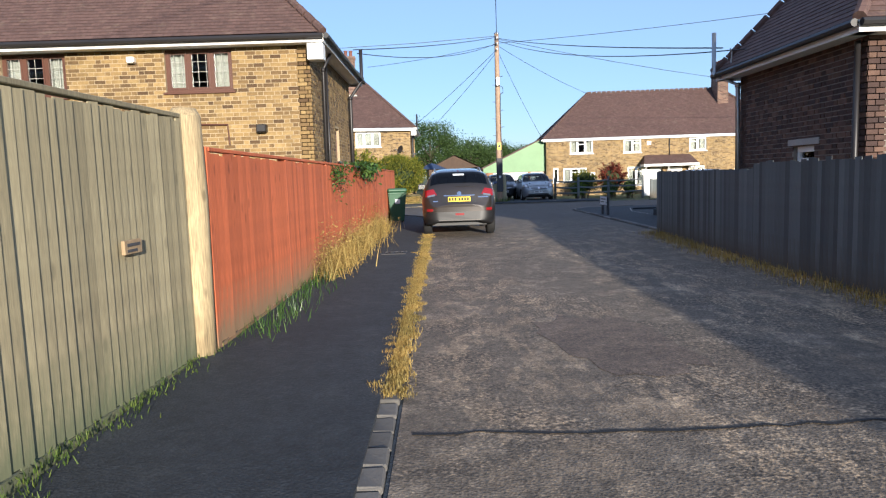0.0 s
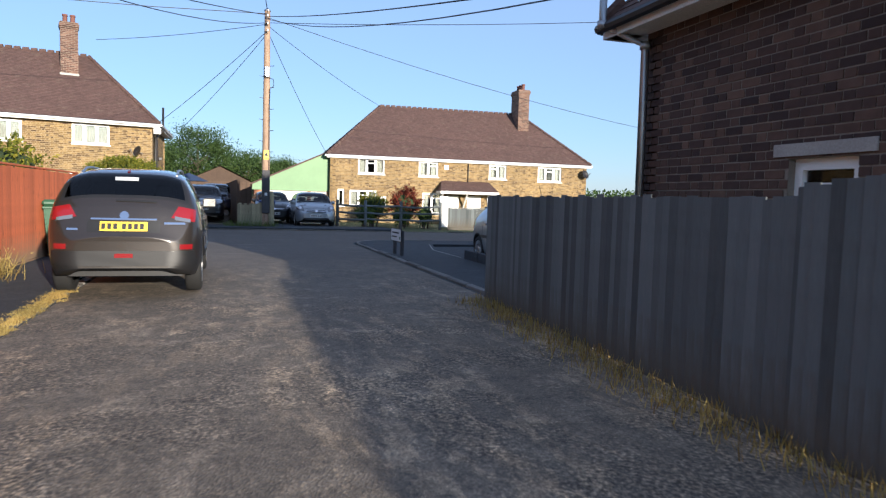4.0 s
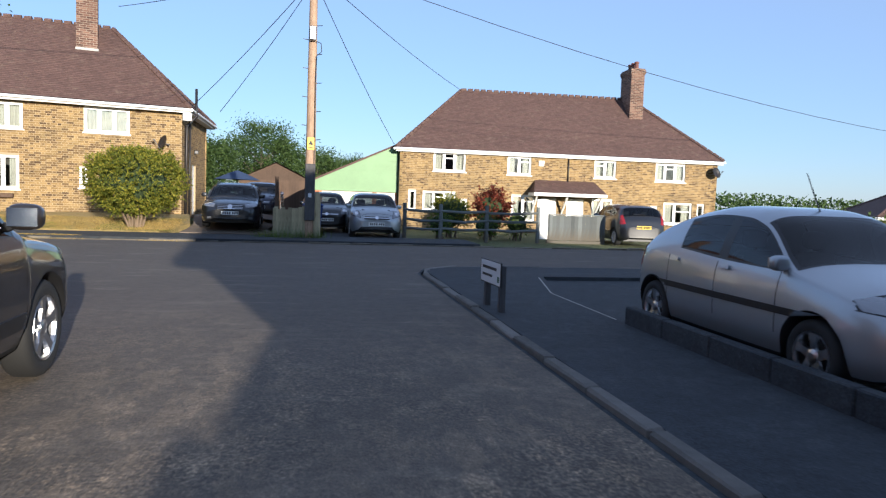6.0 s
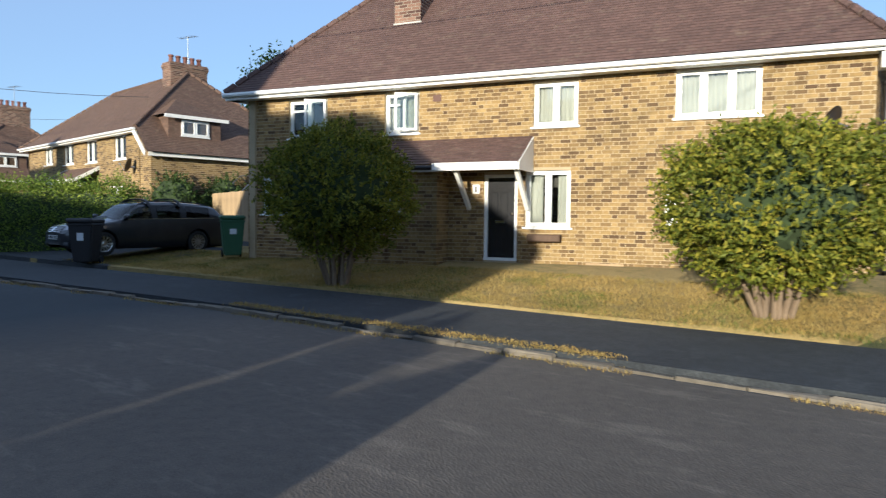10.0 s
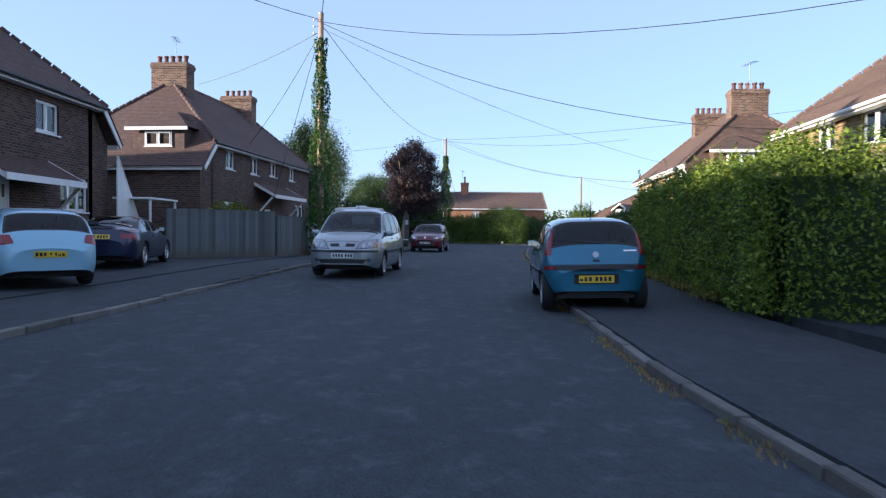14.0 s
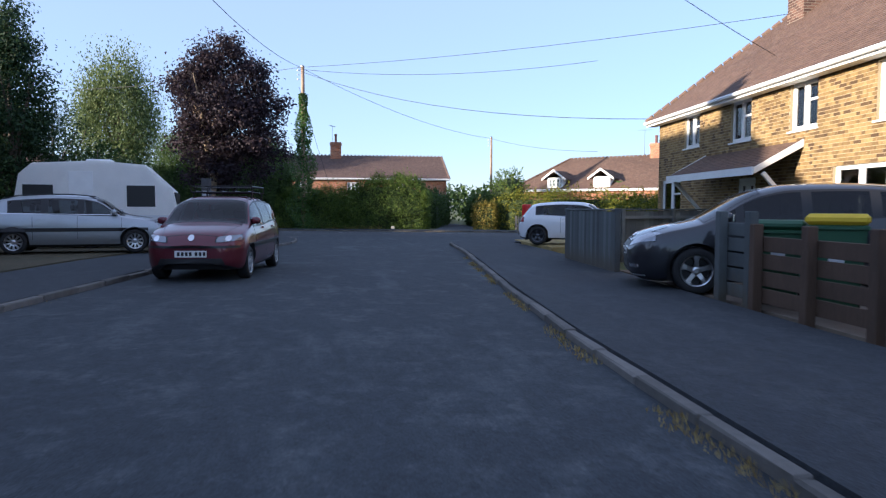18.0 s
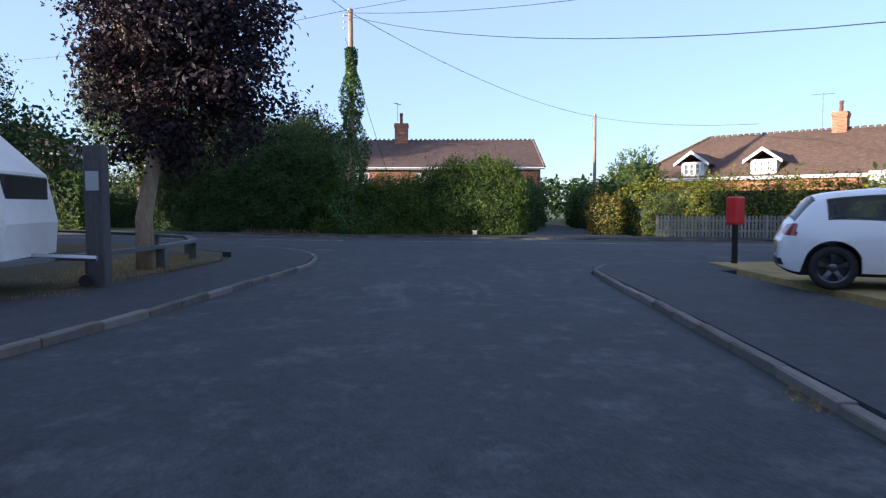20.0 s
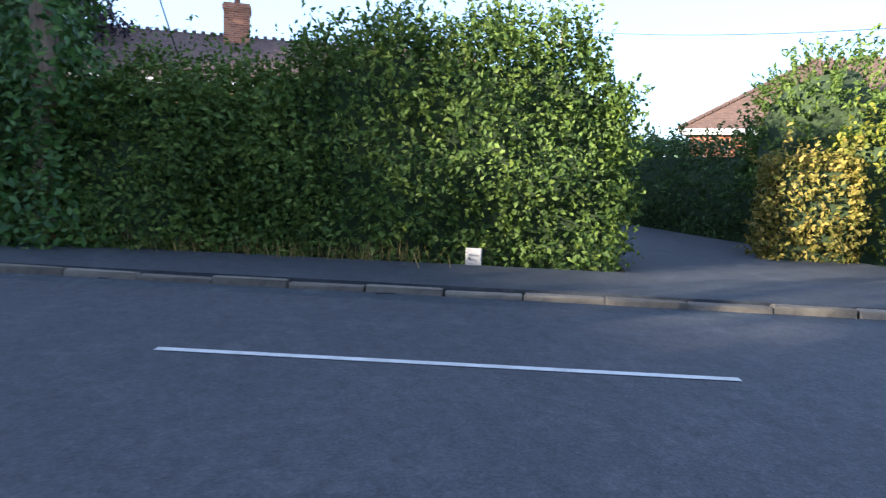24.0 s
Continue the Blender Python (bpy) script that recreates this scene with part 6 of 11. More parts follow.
# ---------------------------------------------------------------- fences
def board_fence(label, p, q, z0, z1, wood, board=0.1, post=2.4, cap=True, base=True, name="fence", group="", post_mat=None, lean=0.0, jag=0.012, side=1, rails=False, tilt=0.05):
    """Close boards on posts from p to q. The boards stand on the side that side gives (1: to the left of p-q)."""
    p, q = Vector((*p, 0)), Vector((*q, 0))
    L = (q - p).length
    f = thing(name, label, "fence", Matrix.Translation(p) @ Matrix.Rotation(math.atan2(q.y - p.y, q.x - p.x), 4, "Z"), group)
    rng = random.Random(int(L * 100))
    h = z1 - z0
    meshes = []
    for k in range(5):
        bm = bmesh.new()
        w, top = board * 1.08, h + rng.uniform(-jag, jag)
        a, b = 0.006, 0.016
        vs = [(0, 0, 0), (w, 0, 0), (w, b, 0), (0, a, 0)]
        low, high = [bm.verts.new(v) for v in vs], [bm.verts.new((v[0] + rng.uniform(-0.004, 0.004), v[1], top)) for v in vs]
        bm.faces.new(low[::-1])
        bm.faces.new(high)
        for i in range(4):
            bm.faces.new((low[i], low[(i + 1) % 4], high[(i + 1) % 4], high[i]))
        me = bpy.data.meshes.new("board")
        bm.to_mesh(me)
        bm.free()
        me.materials.append(MATS[wood])
        meshes.append(me)
    n = int(L / board)
    for k in range(n):
        ob = new("board", meshes[rng.randrange(5)])
        ob.parent = f
        ob.matrix_basis = Matrix.Translation((k * L / n, side * 0.045 + rng.uniform(-0.003, 0.003), z0 + rng.uniform(-0.01, 0.01))) @ Matrix.Rotation(rng.uniform(-lean, lean) + side * tilt, 4, "Z") @ Matrix.Rotation(rng.uniform(-0.006, 0.006), 4, "Y")
    m = max(1, round(L / post))
    for k in range(m + 1):
        part("post", boxes((k * L / m - 0.05, -0.05 - side * 0.0, z0 - 0.2, k * L / m + 0.05, 0.05, z1 + (0.05 if cap else -0.03)), bevel=0.006), post_mat or wood, f)
    for z in (z0 + 0.3 * h, z0 + 0.82 * h):
        part("rail", boxes((0.05, -0.03, z, L - 0.05, 0.03, z + 0.07)), wood, f)
    if cap:
        part("cap_rail", boxes((0, -0.03 + side * 0.03, z1 + 0.012, L, 0.05 + side * 0.03, z1 + 0.045), bevel=0.005), wood, f)
    if base:
        part("gravel_board", boxes((0.05, side * 0.04 - 0.012, z0 - 0.16, L - 0.05, side * 0.04 + 0.012, z0 - 0.01)), wood, f)
    return f


def scallop_fence(label, p, q, z0, z1, wood, gap=0.115, bay=2.46):
    """Narrow pales whose tops sag in a curve from post to post."""
    p, q = Vector((*p, 0)), Vector((*q, 0))
    L = (q - p).length
    f = thing("picket_fence", label, "fence", Matrix.Translation(p) @ Matrix.Rotation(math.atan2(q.y - p.y, q.x - p.x), 4, "Z"))
    meshes = []
    for k in range(9):
        h = z1 - 0.19 * k / 8 - z0 - 0.14
        bm = boxes((0, 0, 0, 0.098, 0.018, h), bevel=0.006)
        me = bpy.data.meshes.new("pale")
        bm.to_mesh(me)
        bm.free()
        me.materials.append(MATS[wood])
        meshes.append(me)
    rng = random.Random(77)
    for k in range(int(L / gap)):
        u = (k * gap % bay) / bay
        ob = new("pale", meshes[min(8, int(8.99 * math.sin(math.pi * u)))])
        ob.parent = f
        ob.matrix_basis = Matrix.Translation((k * gap, 0.05 + rng.uniform(-0.004, 0.004), z0 + 0.14)) @ Matrix.Rotation(rng.uniform(-0.012, 0.012), 4, "Y")
    n = round(L / bay)
    for k in range(n + 1):
        part("post", boxes((k * L / n - 0.045, -0.045, z0 - 0.3, k * L / n + 0.045, 0.045, z1 + 0.03), bevel=0.008), wood, f)
    for z in (z0 + 0.25, z0 + 0.62):
        part("rail", boxes((0.05, -0.02, z, L - 0.05, 0.045, z + 0.06)), wood, f)
    part("gravel_board", boxes((0.05, -0.02, z0 - 0.1, L - 0.05, 0.02, z0 + 0.13)), "kerb_concrete", f)
    return f


# gate and tall panel beside the camera's start, then the red fence
board_fence("weathered yellow-green close-board gate panel", (-2.32, -3.5), (-2.18, 2.2), 0.05, 1.9, "gate_wood", 0.12, 2.8, side=-1, tilt=0.16)
gate = board_fence("weathered close-board gate with a small sign", (-2.17, 2.25), (-2.02, 5.25), 0.06, 1.9, "gate_wood", 0.085, 3.0, side=-1, tilt=0.1, lean=0.04)
part("sign_plate", boxes((1.98, -0.1, 0.98, 2.2, -0.075, 1.07), bevel=0.004), "pale_fence_wood", gate, "small wooden plate with dark bars")
part("sign_bar", boxes((2.01, -0.104, 1.03, 2.17, -0.1, 1.05)), "dark_pole_wood", gate)
part("sign_bar", boxes((2.01, -0.104, 0.995, 2.13, -0.1, 1.012)), "dark_pole_wood", gate)
part("hinge_plate", boxes((0.1, -0.09, 1.86, 0.75, -0.075, 1.93), bevel=0.004), "steel", gate)
bm = lathe(bmesh.new(), [(0.03, 0), (0.03, 0.012)], 12, Matrix.Translation((0.35, -0.075, 0.72)) @ Matrix.Rotation(radians(90), 4, "X"))
part("knot_hole", bm, "black_plastic", gate)
bm = bmesh.new()
tube(bm, [(-1.98, 5.42, -0.2), (-1.98, 5.42, 0.6), (-1.97, 5.43, 1.3), (-1.99, 5.42, 1.93), (-1.99, 5.42, 2.0)], [0.12, 0.125, 0.118, 0.125, 0.09], 14)
gp = tagged(part("gate_post", bm, "post_wood", smooth=True), "thick peeling timber gate post beside the fence", "post")
board_fence("rust-red stained close-board fence", (-1.93, 5.6), (-1.69, 24.3), 0.08, 1.66, "red_fence_wood", 0.125, 2.75, side=-1, lean=0.02)
board_fence("grey weathered close-board fence with grass at its foot", (4.5, -5.0), (4.62, 10.0), 0.02, 1.47, "grey_fence_wood", 0.095, 2.6, cap=False, side=1, jag=0.03, lean=0.07)
board_fence("grey weathered close-board fence with grass at its foot", (4.66, 10.05), (4.97, 15.6), 0.02, 1.4, "grey_fence_wood", 0.095, 2.6, cap=False, side=1, jag=0.03, lean=0.07)
board_fence("dark grey close-board fence at the corner", (5.03, 15.66), (6.5, 15.3), 0.02, 1.36, "grey_fence_wood", 0.13, 1.5, cap=False, side=1)
lw = thing("edging_wall", "low pale concrete edging beside the drive", "wall", frame_of(6.62, 15.4, 0))
for k in range(7):
    part("edging_block", boxes((-0.06, k * 0.83, -0.1, 0.06, k * 0.83 + 0.82, 0.24), bevel=0.012), "path_asphalt", lw)
board_fence("short weathered wooden fence round the pole's foot", (2.0, 35.2), (3.1, 35.14), 0.1, 0.98, "gate_wood", 0.1, 1.5, cap=False, base=False, side=-1, jag=0.06, post_mat="gate_wood")
board_fence("low grey timber fence beside the white door", (11.45, 37.55), (13.5, 37.4), 0.05, 0.95, "grey_fence_wood", 0.13, 1.5, side=-1)
board_fence("pale new timber panel fence behind the drive", (-15.2, 40.5), (-24.6, 43.8), 0.35, 2.25, "pale_fence_wood", 0.15, 1.9, side=1, cap=False)
board_fence("dark grey close-board fence of the brown houses", (-38.6, 22.0), (-41.2, 24.8), 0.1, 1.75, "grey_fence_wood", 0.12, 2.0, side=-1, cap=False)
board_fence("dark grey close-board fence of the brown houses", (-41.3, 24.9), (-45.2, 25.25), 0.1, 1.6, "grey_fence_wood", 0.12, 2.4, side=-1, cap=False)
scallop_fence("reddish brown picket fence with a sagging top under a clipped hedge", (-36.26, 35.98), (-41.14, 36.59), 0.1, 1.0, "red_brown_wood")
board_fence("grey timber panel fence with gravel boards", (-50.9, 37.58), (-54.35, 37.93), 0.1, 1.2, "grey_fence_wood", 0.14, 1.8, side=1)
board_fence("grey timber panel fence with gravel boards", (-54.4, 37.95), (-55.4, 42.5), 0.1, 1.2, "grey_fence_wood", 0.14, 1.8, side=1)
board_fence("brown timber side fence along the drive", (2.0, 36.4), (1.45, 52.0), 0.1, 1.88, "brown_fence_wood", 0.15, 1.9, side=1)


def plank_fence(label, p, q, z1, wood, n=4, post=1.9):
    """Wide horizontal planks between posts."""
    p, q = Vector((*p, 0)), Vector((*q, 0))
    L = (q - p).length
    f = thing("fence", label, "fence", Matrix.Translation(p) @ Matrix.Rotation(math.atan2(q.y - p.y, q.x - p.x), 4, "Z"))
    m = max(1, round(L / post))
    for k in range(m + 1):
        part("post", boxes((k * L / m - 0.06, -0.06, -0.2, k * L / m + 0.06, 0.06, z1 + 0.12), bevel=0.01), wood, f)
    for k in range(n):
        za = 0.12 + (z1 - 0.12) * k / n
        part("plank", boxes((0.0, -0.09, za, L, -0.062, za + (z1 - 0.12) / n * 0.86), bevel=0.006), wood, f)
    return f


plank_fence("brown horizontal plank fence hiding the bins", (-44.5, 37.2), (-46.5, 37.35), 0.95, "brown_fence_wood", 4, 1.0)
plank_fence("grey-brown plank fence end panel", (-46.6, 37.35), (-47.3, 37.4), 1.1, "grey_fence_wood", 5, 0.7)


def rail_fence():
    f = thing("split_rail_fence", "rustic grey split rail fence with sagging rails", "fence")
    posts = [(6.2, 37.3), (7.35, 36.75), (9.0, 36.95), (10.95, 37.25)]
    for x, y in posts:
        tops = 1.22
        part("post", tube(bmesh.new(), [(x, y, -0.2), (x + 0.01, y, 0.6), (x, y + 0.01, tops)], [0.075, 0.07, 0.065], 7), "grey_fence_wood", f)
    rng = random.Random(3)
    for (x0, y0), (x1, y1) in zip(posts, posts[1:]):
        for z in (0.38, 0.68, 0.98):
            mid = ((x0 + x1) / 2, (y0 + y1) / 2, z - rng.uniform(0.02, 0.07))
            part("rail", tube(bmesh.new(), [(x0, y0 - 0.03, z + rng.uniform(-0.03, 0.03)), mid, (x1, y1 - 0.03, z + rng.uniform(-0.03, 0.03))], [0.045, 0.055, 0.045], 6), "grey_fence_wood", f)
    return f


rail_fence()
# white timber gate in the fence line
g = thing("garden_gate", "white panelled garden door between fences", "gate", frame_of(10.98, 37.45, 2))
part("door_leaf", boxes((0, 0, 0.08, 0.42, 0.05, 1.5)), "white_paint", g)
for z in (0.2, 0.85):
    part("door_panel", boxes((0.07, -0.014, z, 0.35, 0.0, z + 0.55), bevel=0.01), "white_paint", g)


def picket_fence(label, p, q, h, wood, gap=0.13):
    p, q = Vector((*p, 0)), Vector((*q, 0))
    L = (q - p).length
    f = thing("picket_fence", label, "fence", Matrix.Translation(p) @ Matrix.Rotation(math.atan2(q.y - p.y, q.x - p.x), 4, "Z"))
    bm = bmesh.new()
    vs = [bm.verts.new(v) for v in ((-0.04, 0, 0.06), (0.04, 0, 0.06), (0.04, 0, h - 0.05), (0, 0, h), (-0.04, 0, h - 0.05))]
    ext = bmesh.ops.extrude_face_region(bm, geom=[bm.faces.new(vs)])
    for v in ext["geom"]:
        if isinstance(v, bmesh.types.BMVert):
            v.co.y += 0.02
    me = bpy.data.meshes.new("picket")
    bm.to_mesh(me)
    bm.free()
    me.materials.append(MATS[wood])
    for k in range(int(L / gap)):
        ob = new("picket", me)
        ob.parent = f
        ob.matrix_basis = Matrix.Translation((k * gap + 0.05, 0, 0))
    for z in (0.3, h - 0.25):
        part("rail", boxes((0, 0.02, z, L, 0.06, z + 0.07)), wood, f)
    for k in range(int(L / 2) + 1):
        part("post", boxes((k * 2.0 - 0.04, 0.06, -0.1, k * 2.0 + 0.04, 0.14, h)), wood, f)
    return f


picket_fence("weathered pale picket fence below the hedge", (-78.58, 43.76), (-76.5, 49.1), 0.95, "pale_picket_wood")


# ---------------------------------------------------------------- poles and wires
def utility_pole(label, x, y, top, r=0.13, lean=(0, 0), sign=False, boxes_at=()):
    p = thing("utility_pole", label, "utility pole", Matrix.Translation((x, y, 0)))
    pts = [(lean[0] * k, lean[1] * k, top * k) for k in (-0.03, 0, 0.2, 0.5, 0.8, 1)]
    part("pole", tube(bmesh.new(), pts, [r * 1.1, r * 1.1, r * 1.02, r * 0.92, r * 0.8, r * 0.72], 14), "pole_wood", p, smooth=True)
    bm = lathe(bmesh.new(), [(r * 0.85, 0), (r * 0.85, 0.04), (0.02, 0.12)], 12, Matrix.Translation((lean[0], lean[1], top - 0.02)))
    part("cap", bm, "steel", p)
    for k in range(10):
        z = 2.6 + k * 0.42
        if z < top - 1:
            s = 1 if k % 2 else -1
            part("climbing_step", tube(bmesh.new(), [(s * r * 0.7, 0, z), (s * (r + 0.13), 0, z + 0.02)], 0.012, 5), "gutter_black", p)
    for z in boxes_at:
        part("junction_box", boxes((-0.1, -r - 0.14, z, 0.1, -r + 0.02, z + 0.42), bevel=0.03), "steel", p)
        bm = bmesh.new()
        tube(bm, [(0.1, -r, z), (0.24, -r, z - 0.05), (0.26, -r, z - 0.3), (0.12, -r, z - 0.42), (0.1, -r, z - 1.2), (0.11, -r * 0.9, 0.6)], 0.014, 6)
        part("cable_tail", bm, "cable_black", p)
    for k in range(3):
        z = top - 0.25 - 0.28 * k
        bm = tube(bmesh.new(), [(0, -r, z), (0, -r - 0.16, z)], 0.012, 5)
        part("bracket", bm, "steel", p)
        bm = lathe(bmesh.new(), [(0.03, -0.05), (0.045, -0.02), (0.03, 0.0), (0.045, 0.02), (0.02, 0.05)], 10, Matrix.Translation((0, -r - 0.16, z)))
        part("insulator", bm, "white_plastic", p)
    if sign:
        s = part("warning_plate", boxes((-0.1, -r - 0.022, 2.72, 0.1, -r - 0.004, 3.08), bevel=0.004), "sign_yellow", p, "yellow warning plate with black triangle")
        bm = bmesh.new()
        tri = [bm.verts.new(q) for q in ((-0.075, -r - 0.026, 2.86), (0.075, -r - 0.026, 2.86), (0, -r - 0.026, 3.0))]
        bm.faces.new(tri)
        part("triangle", bm, "ink_black", s)
        part("bar", boxes((-0.07, -r - 0.026, 2.76, 0.07, -r - 0.023, 2.79)), "ink_black", s)
        part("guard", boxes((-0.15, -r - 0.06, 0.6, 0.15, 0.05, 2.3), bevel=0.02), "dark_pole_wood", p, "dark cable guard round the lower pole")
        part("label", boxes((-0.05, -r - 0.075, 1.3, 0.05, -r - 0.062, 1.42)), "sign_white", p)
    return p


utility_pole("tall brown timber utility pole with cable boxes and warning plate", 3.02, 35.2, 8.5, 0.15, sign=True, boxes_at=(5.9,))
utility_pole("ivy-clad timber utility pole", -44.9, 25.86, 10.2, 0.14)
utility_pole("ivy-clad timber utility pole beside the hedge", -83.75, 31.25, 10.3, 0.15)
utility_pole("slim grey timber utility pole beyond the lane", -104.0, 48.7, 8.25, 0.13)


def wire(a, b, sag, r=0.012, label="thin black overhead wire sagging between supports"):
    a, b = Vector(a), Vector(b)
    pts = []
    for k in range(13):
        t = k / 12
        p = a.lerp(b, t)
        pts.append(p - Vector((0, 0, 4 * sag * t * (1 - t))))
    return tagged(part("overhead_wire", tube(bmesh.new(), pts, r, 5, caps=False), "cable_black"), label, "wire", "overhead wires")


wire((3.02, 35.04, 7.95), (-4.2, 42.3, 8.2), 0.1)
wire((3.02, 35.04, 8.25), (5.6, 13.7, 3.75), 0.14, 0.014)
wire((3.02, 35.04, 8.15), (5.8, 13.0, 3.6), 0.4)
wire((3.02, 35.04, 8.3), (-2.3, 19.4, 5.0), 0.1, 0.014)
wire((3.02, 35.04, 8.0), (-2.2, 19.4, 4.9), 0.35)
wire((3.02, 35.04, 8.4), (-3.5, -40, 9.5), 0.9, 0.016)
wire((3.02, 35.04, 7.7), (-1.5, 42.0, 4.6), 0.1)
wire((3.02, 35.04, 7.6), (-0.4, 41.5, 4.4), 0.1)
wire((3.02, 35.04, 7.7), (6.7, 45.2, 3.8), 0.15)
wire((3.02, 35.04, 7.9), (10.5, 48.6, 6.9), 0.15)
wire((3.02, 35.04, 8.2), (40, 45, 5.2), 0.9)
wire((3.02, 35.04, 8.35), (-44.9, 25.86, 9.8), 1.6, 0.014)
wire((3.02, 35.04, 8.0), (30, 20, 8.5), 0.5)
P2, P3, P4 = (-44.9, 25.7, 10.0), (-83.1, 31.04, 10.15), (-104.0, 48.6, 8.15)
wire(P2, P3, 1.3, 0.014)
wire((-44.9, 25.7, 9.7), (-54.2, 43.1, 5.1), 0.5, 0.008)
wire((-44.9, 25.7, 9.9), (-41.0, 43.3, 5.0), 1.0)
wire((-44.9, 25.7, 9.9), (-29, 43.5, 6.5), 1.0)
wire((-44.9, 25.7, 10.0), (-22, 18, 9.0), 0.8, 0.014)
wire((-44.9, 25.7, 9.4), (-48.5, 19.5, 8.0), 0.2)
wire((-44.9, 25.7, 9.2), (-52.0, 20.5, 5.2), 0.3)
wire((-44.9, 25.7, 9.0), (-46.0, 23.0, 0.3), 0.02)
wire(P3, P4, 0.7, 0.014)
wire((-83.1, 31.04, 9.9), (-62, 44.2, 4.6), 0.8)
wire((-83.1, 31.04, 10.1), (-55, 60, 9.5), 0.6)
wire((-83.1, 31.04, 10.1), (-95, 2, 9.8), 0.7, 0.014)
wire(P4, (-86, 52, 5.5), 0.3)
wire((-83.1, 31.04, 10.0), (-72.0, 46.0, 8.8), 0.5)
wire((-83.1, 31.04, 8.9), (-85.5, 33.6, 0.5), 0.02)

# ---------------------------------------------------------------- cars
from mathutils.bvhtree import BVHTree


def ring_lathe(bm, profile, sides, m):
    """Turns an open line of (radius, height) pairs about z, with no end caps."""
    rings = [[bm.verts.new(m @ Vector((r * math.cos(k * math.tau / sides), r * math.sin(k * math.tau / sides), z))) for k in range(sides)] for r, z in profile]
    for r, s in zip(rings, rings[1:]):
        for k in range(sides):
            bm.faces.new((r[k], r[(k + 1) % sides], s[(k + 1) % sides], s[k]))
    return bm


def pebble(bm, center, half, power=2.6, rings=10, sides=18):
    """A rounded box: a ball squared off by the power."""
    sg = lambda v: math.copysign(abs(v) ** (2 / power), v)
    rows = []
    for i in range(rings + 1):
        a = -math.pi / 2 + math.pi * i / rings
        rows.append([bm.verts.new((center[0] + half[0] * sg(math.cos(a)) * sg(math.cos(b)), center[1] + half[1] * sg(math.cos(a)) * sg(math.sin(b)), center[2] + half[2] * sg(math.sin(a)))) for b in (k * math.tau / sides for k in range(sides))])
    for r, s in zip(rows, rows[1:]):
        for k in range(sides):
            bm.faces.new((r[k], r[(k + 1) % sides], s[(k + 1) % sides], s[k]))
    bmesh.ops.remove_doubles(bm, verts=rows[0] + rows[-1], dist=1e-5)
    return bm


def make_wheels(r, w, rim_mat, spokes):
    """Meshes of a tyre, a spoked rim and a brake disc, with the axle along y and the outer face towards -y."""
    rot = Matrix.Rotation(radians(90), 4, "X")
    bm = ring_lathe(bmesh.new(), [(r * 0.64, -w / 2 + 0.014), (r * 0.7, -w / 2), (r * 0.88, -w / 2 - 0.004), (r * 0.96, -w / 2 + 0.012), (r, -w / 2 + 0.04), (r, w / 2 - 0.04), (r * 0.96, w / 2 - 0.012), (r * 0.88, w / 2 + 0.004), (r * 0.7, w / 2), (r * 0.64, w / 2 - 0.014)], 32, rot)
    tyre = bpy.data.meshes.new("tyre")
    bm.to_mesh(tyre)
    bm.free()
    tyre.materials.append(MATS["tyre_rubber"])
    tyre.shade_smooth()
    bm = bmesh.new()
    ring_lathe(bm, [(r * 0.675, w / 2 - 0.01), (r * 0.665, w / 2 + 0.002), (r * 0.62, w / 2 - 0.004), (r * 0.6, w / 2 - 0.03), (r * 0.58, -w / 2 + 0.03)], 28, rot)
    for k in range(spokes):
        m = Matrix.Rotation(k / spokes * math.tau, 4, "Y")
        y0, y1 = -w / 2 + 0.004, -w / 2 + 0.04
        hw = min(0.045, 0.9 * r / spokes)
        vs = [(-hw * 0.75, y0 + 0.02, 0.03), (hw * 0.75, y0 + 0.02, 0.03), (hw * 0.6, y0 + 0.006, r * 0.4), (hw, y0 + 0.002, r * 0.625), (-hw, y0 + 0.002, r * 0.625), (-hw * 0.6, y0 + 0.006, r * 0.4)]
        f = [bm.verts.new(m @ Vector(v)) for v in vs]
        b = [bm.verts.new(m @ Vector((v[0] * 1.25, y1, v[2]))) for v in vs]
        bm.faces.new(f)
        for i in range(6):
            bm.faces.new((f[(i + 1) % 6], f[i], b[i], b[(i + 1) % 6]))
    lathe(bm, [(0.062, w / 2 - 0.04), (0.058, w / 2 - 0.014), (0.03, w / 2 - 0.006)], 14, rot)
    rim = bpy.data.meshes.new("rim")
    bmesh.ops.recalc_face_normals(bm, faces=bm.faces[:])
    bm.to_mesh(rim)
    bm.free()
    rim.materials.append(MATS[rim_mat])
    back = bpy.data.meshes.new("brake_disc")
    bm = lathe(bmesh.new(), [(r * 0.59, -0.012), (r * 0.59, 0.0)], 22, rot)
    bm.to_mesh(back)
    bm.free()
    back.materials.append(MATS["black_plastic"])
    return tyre, rim, back


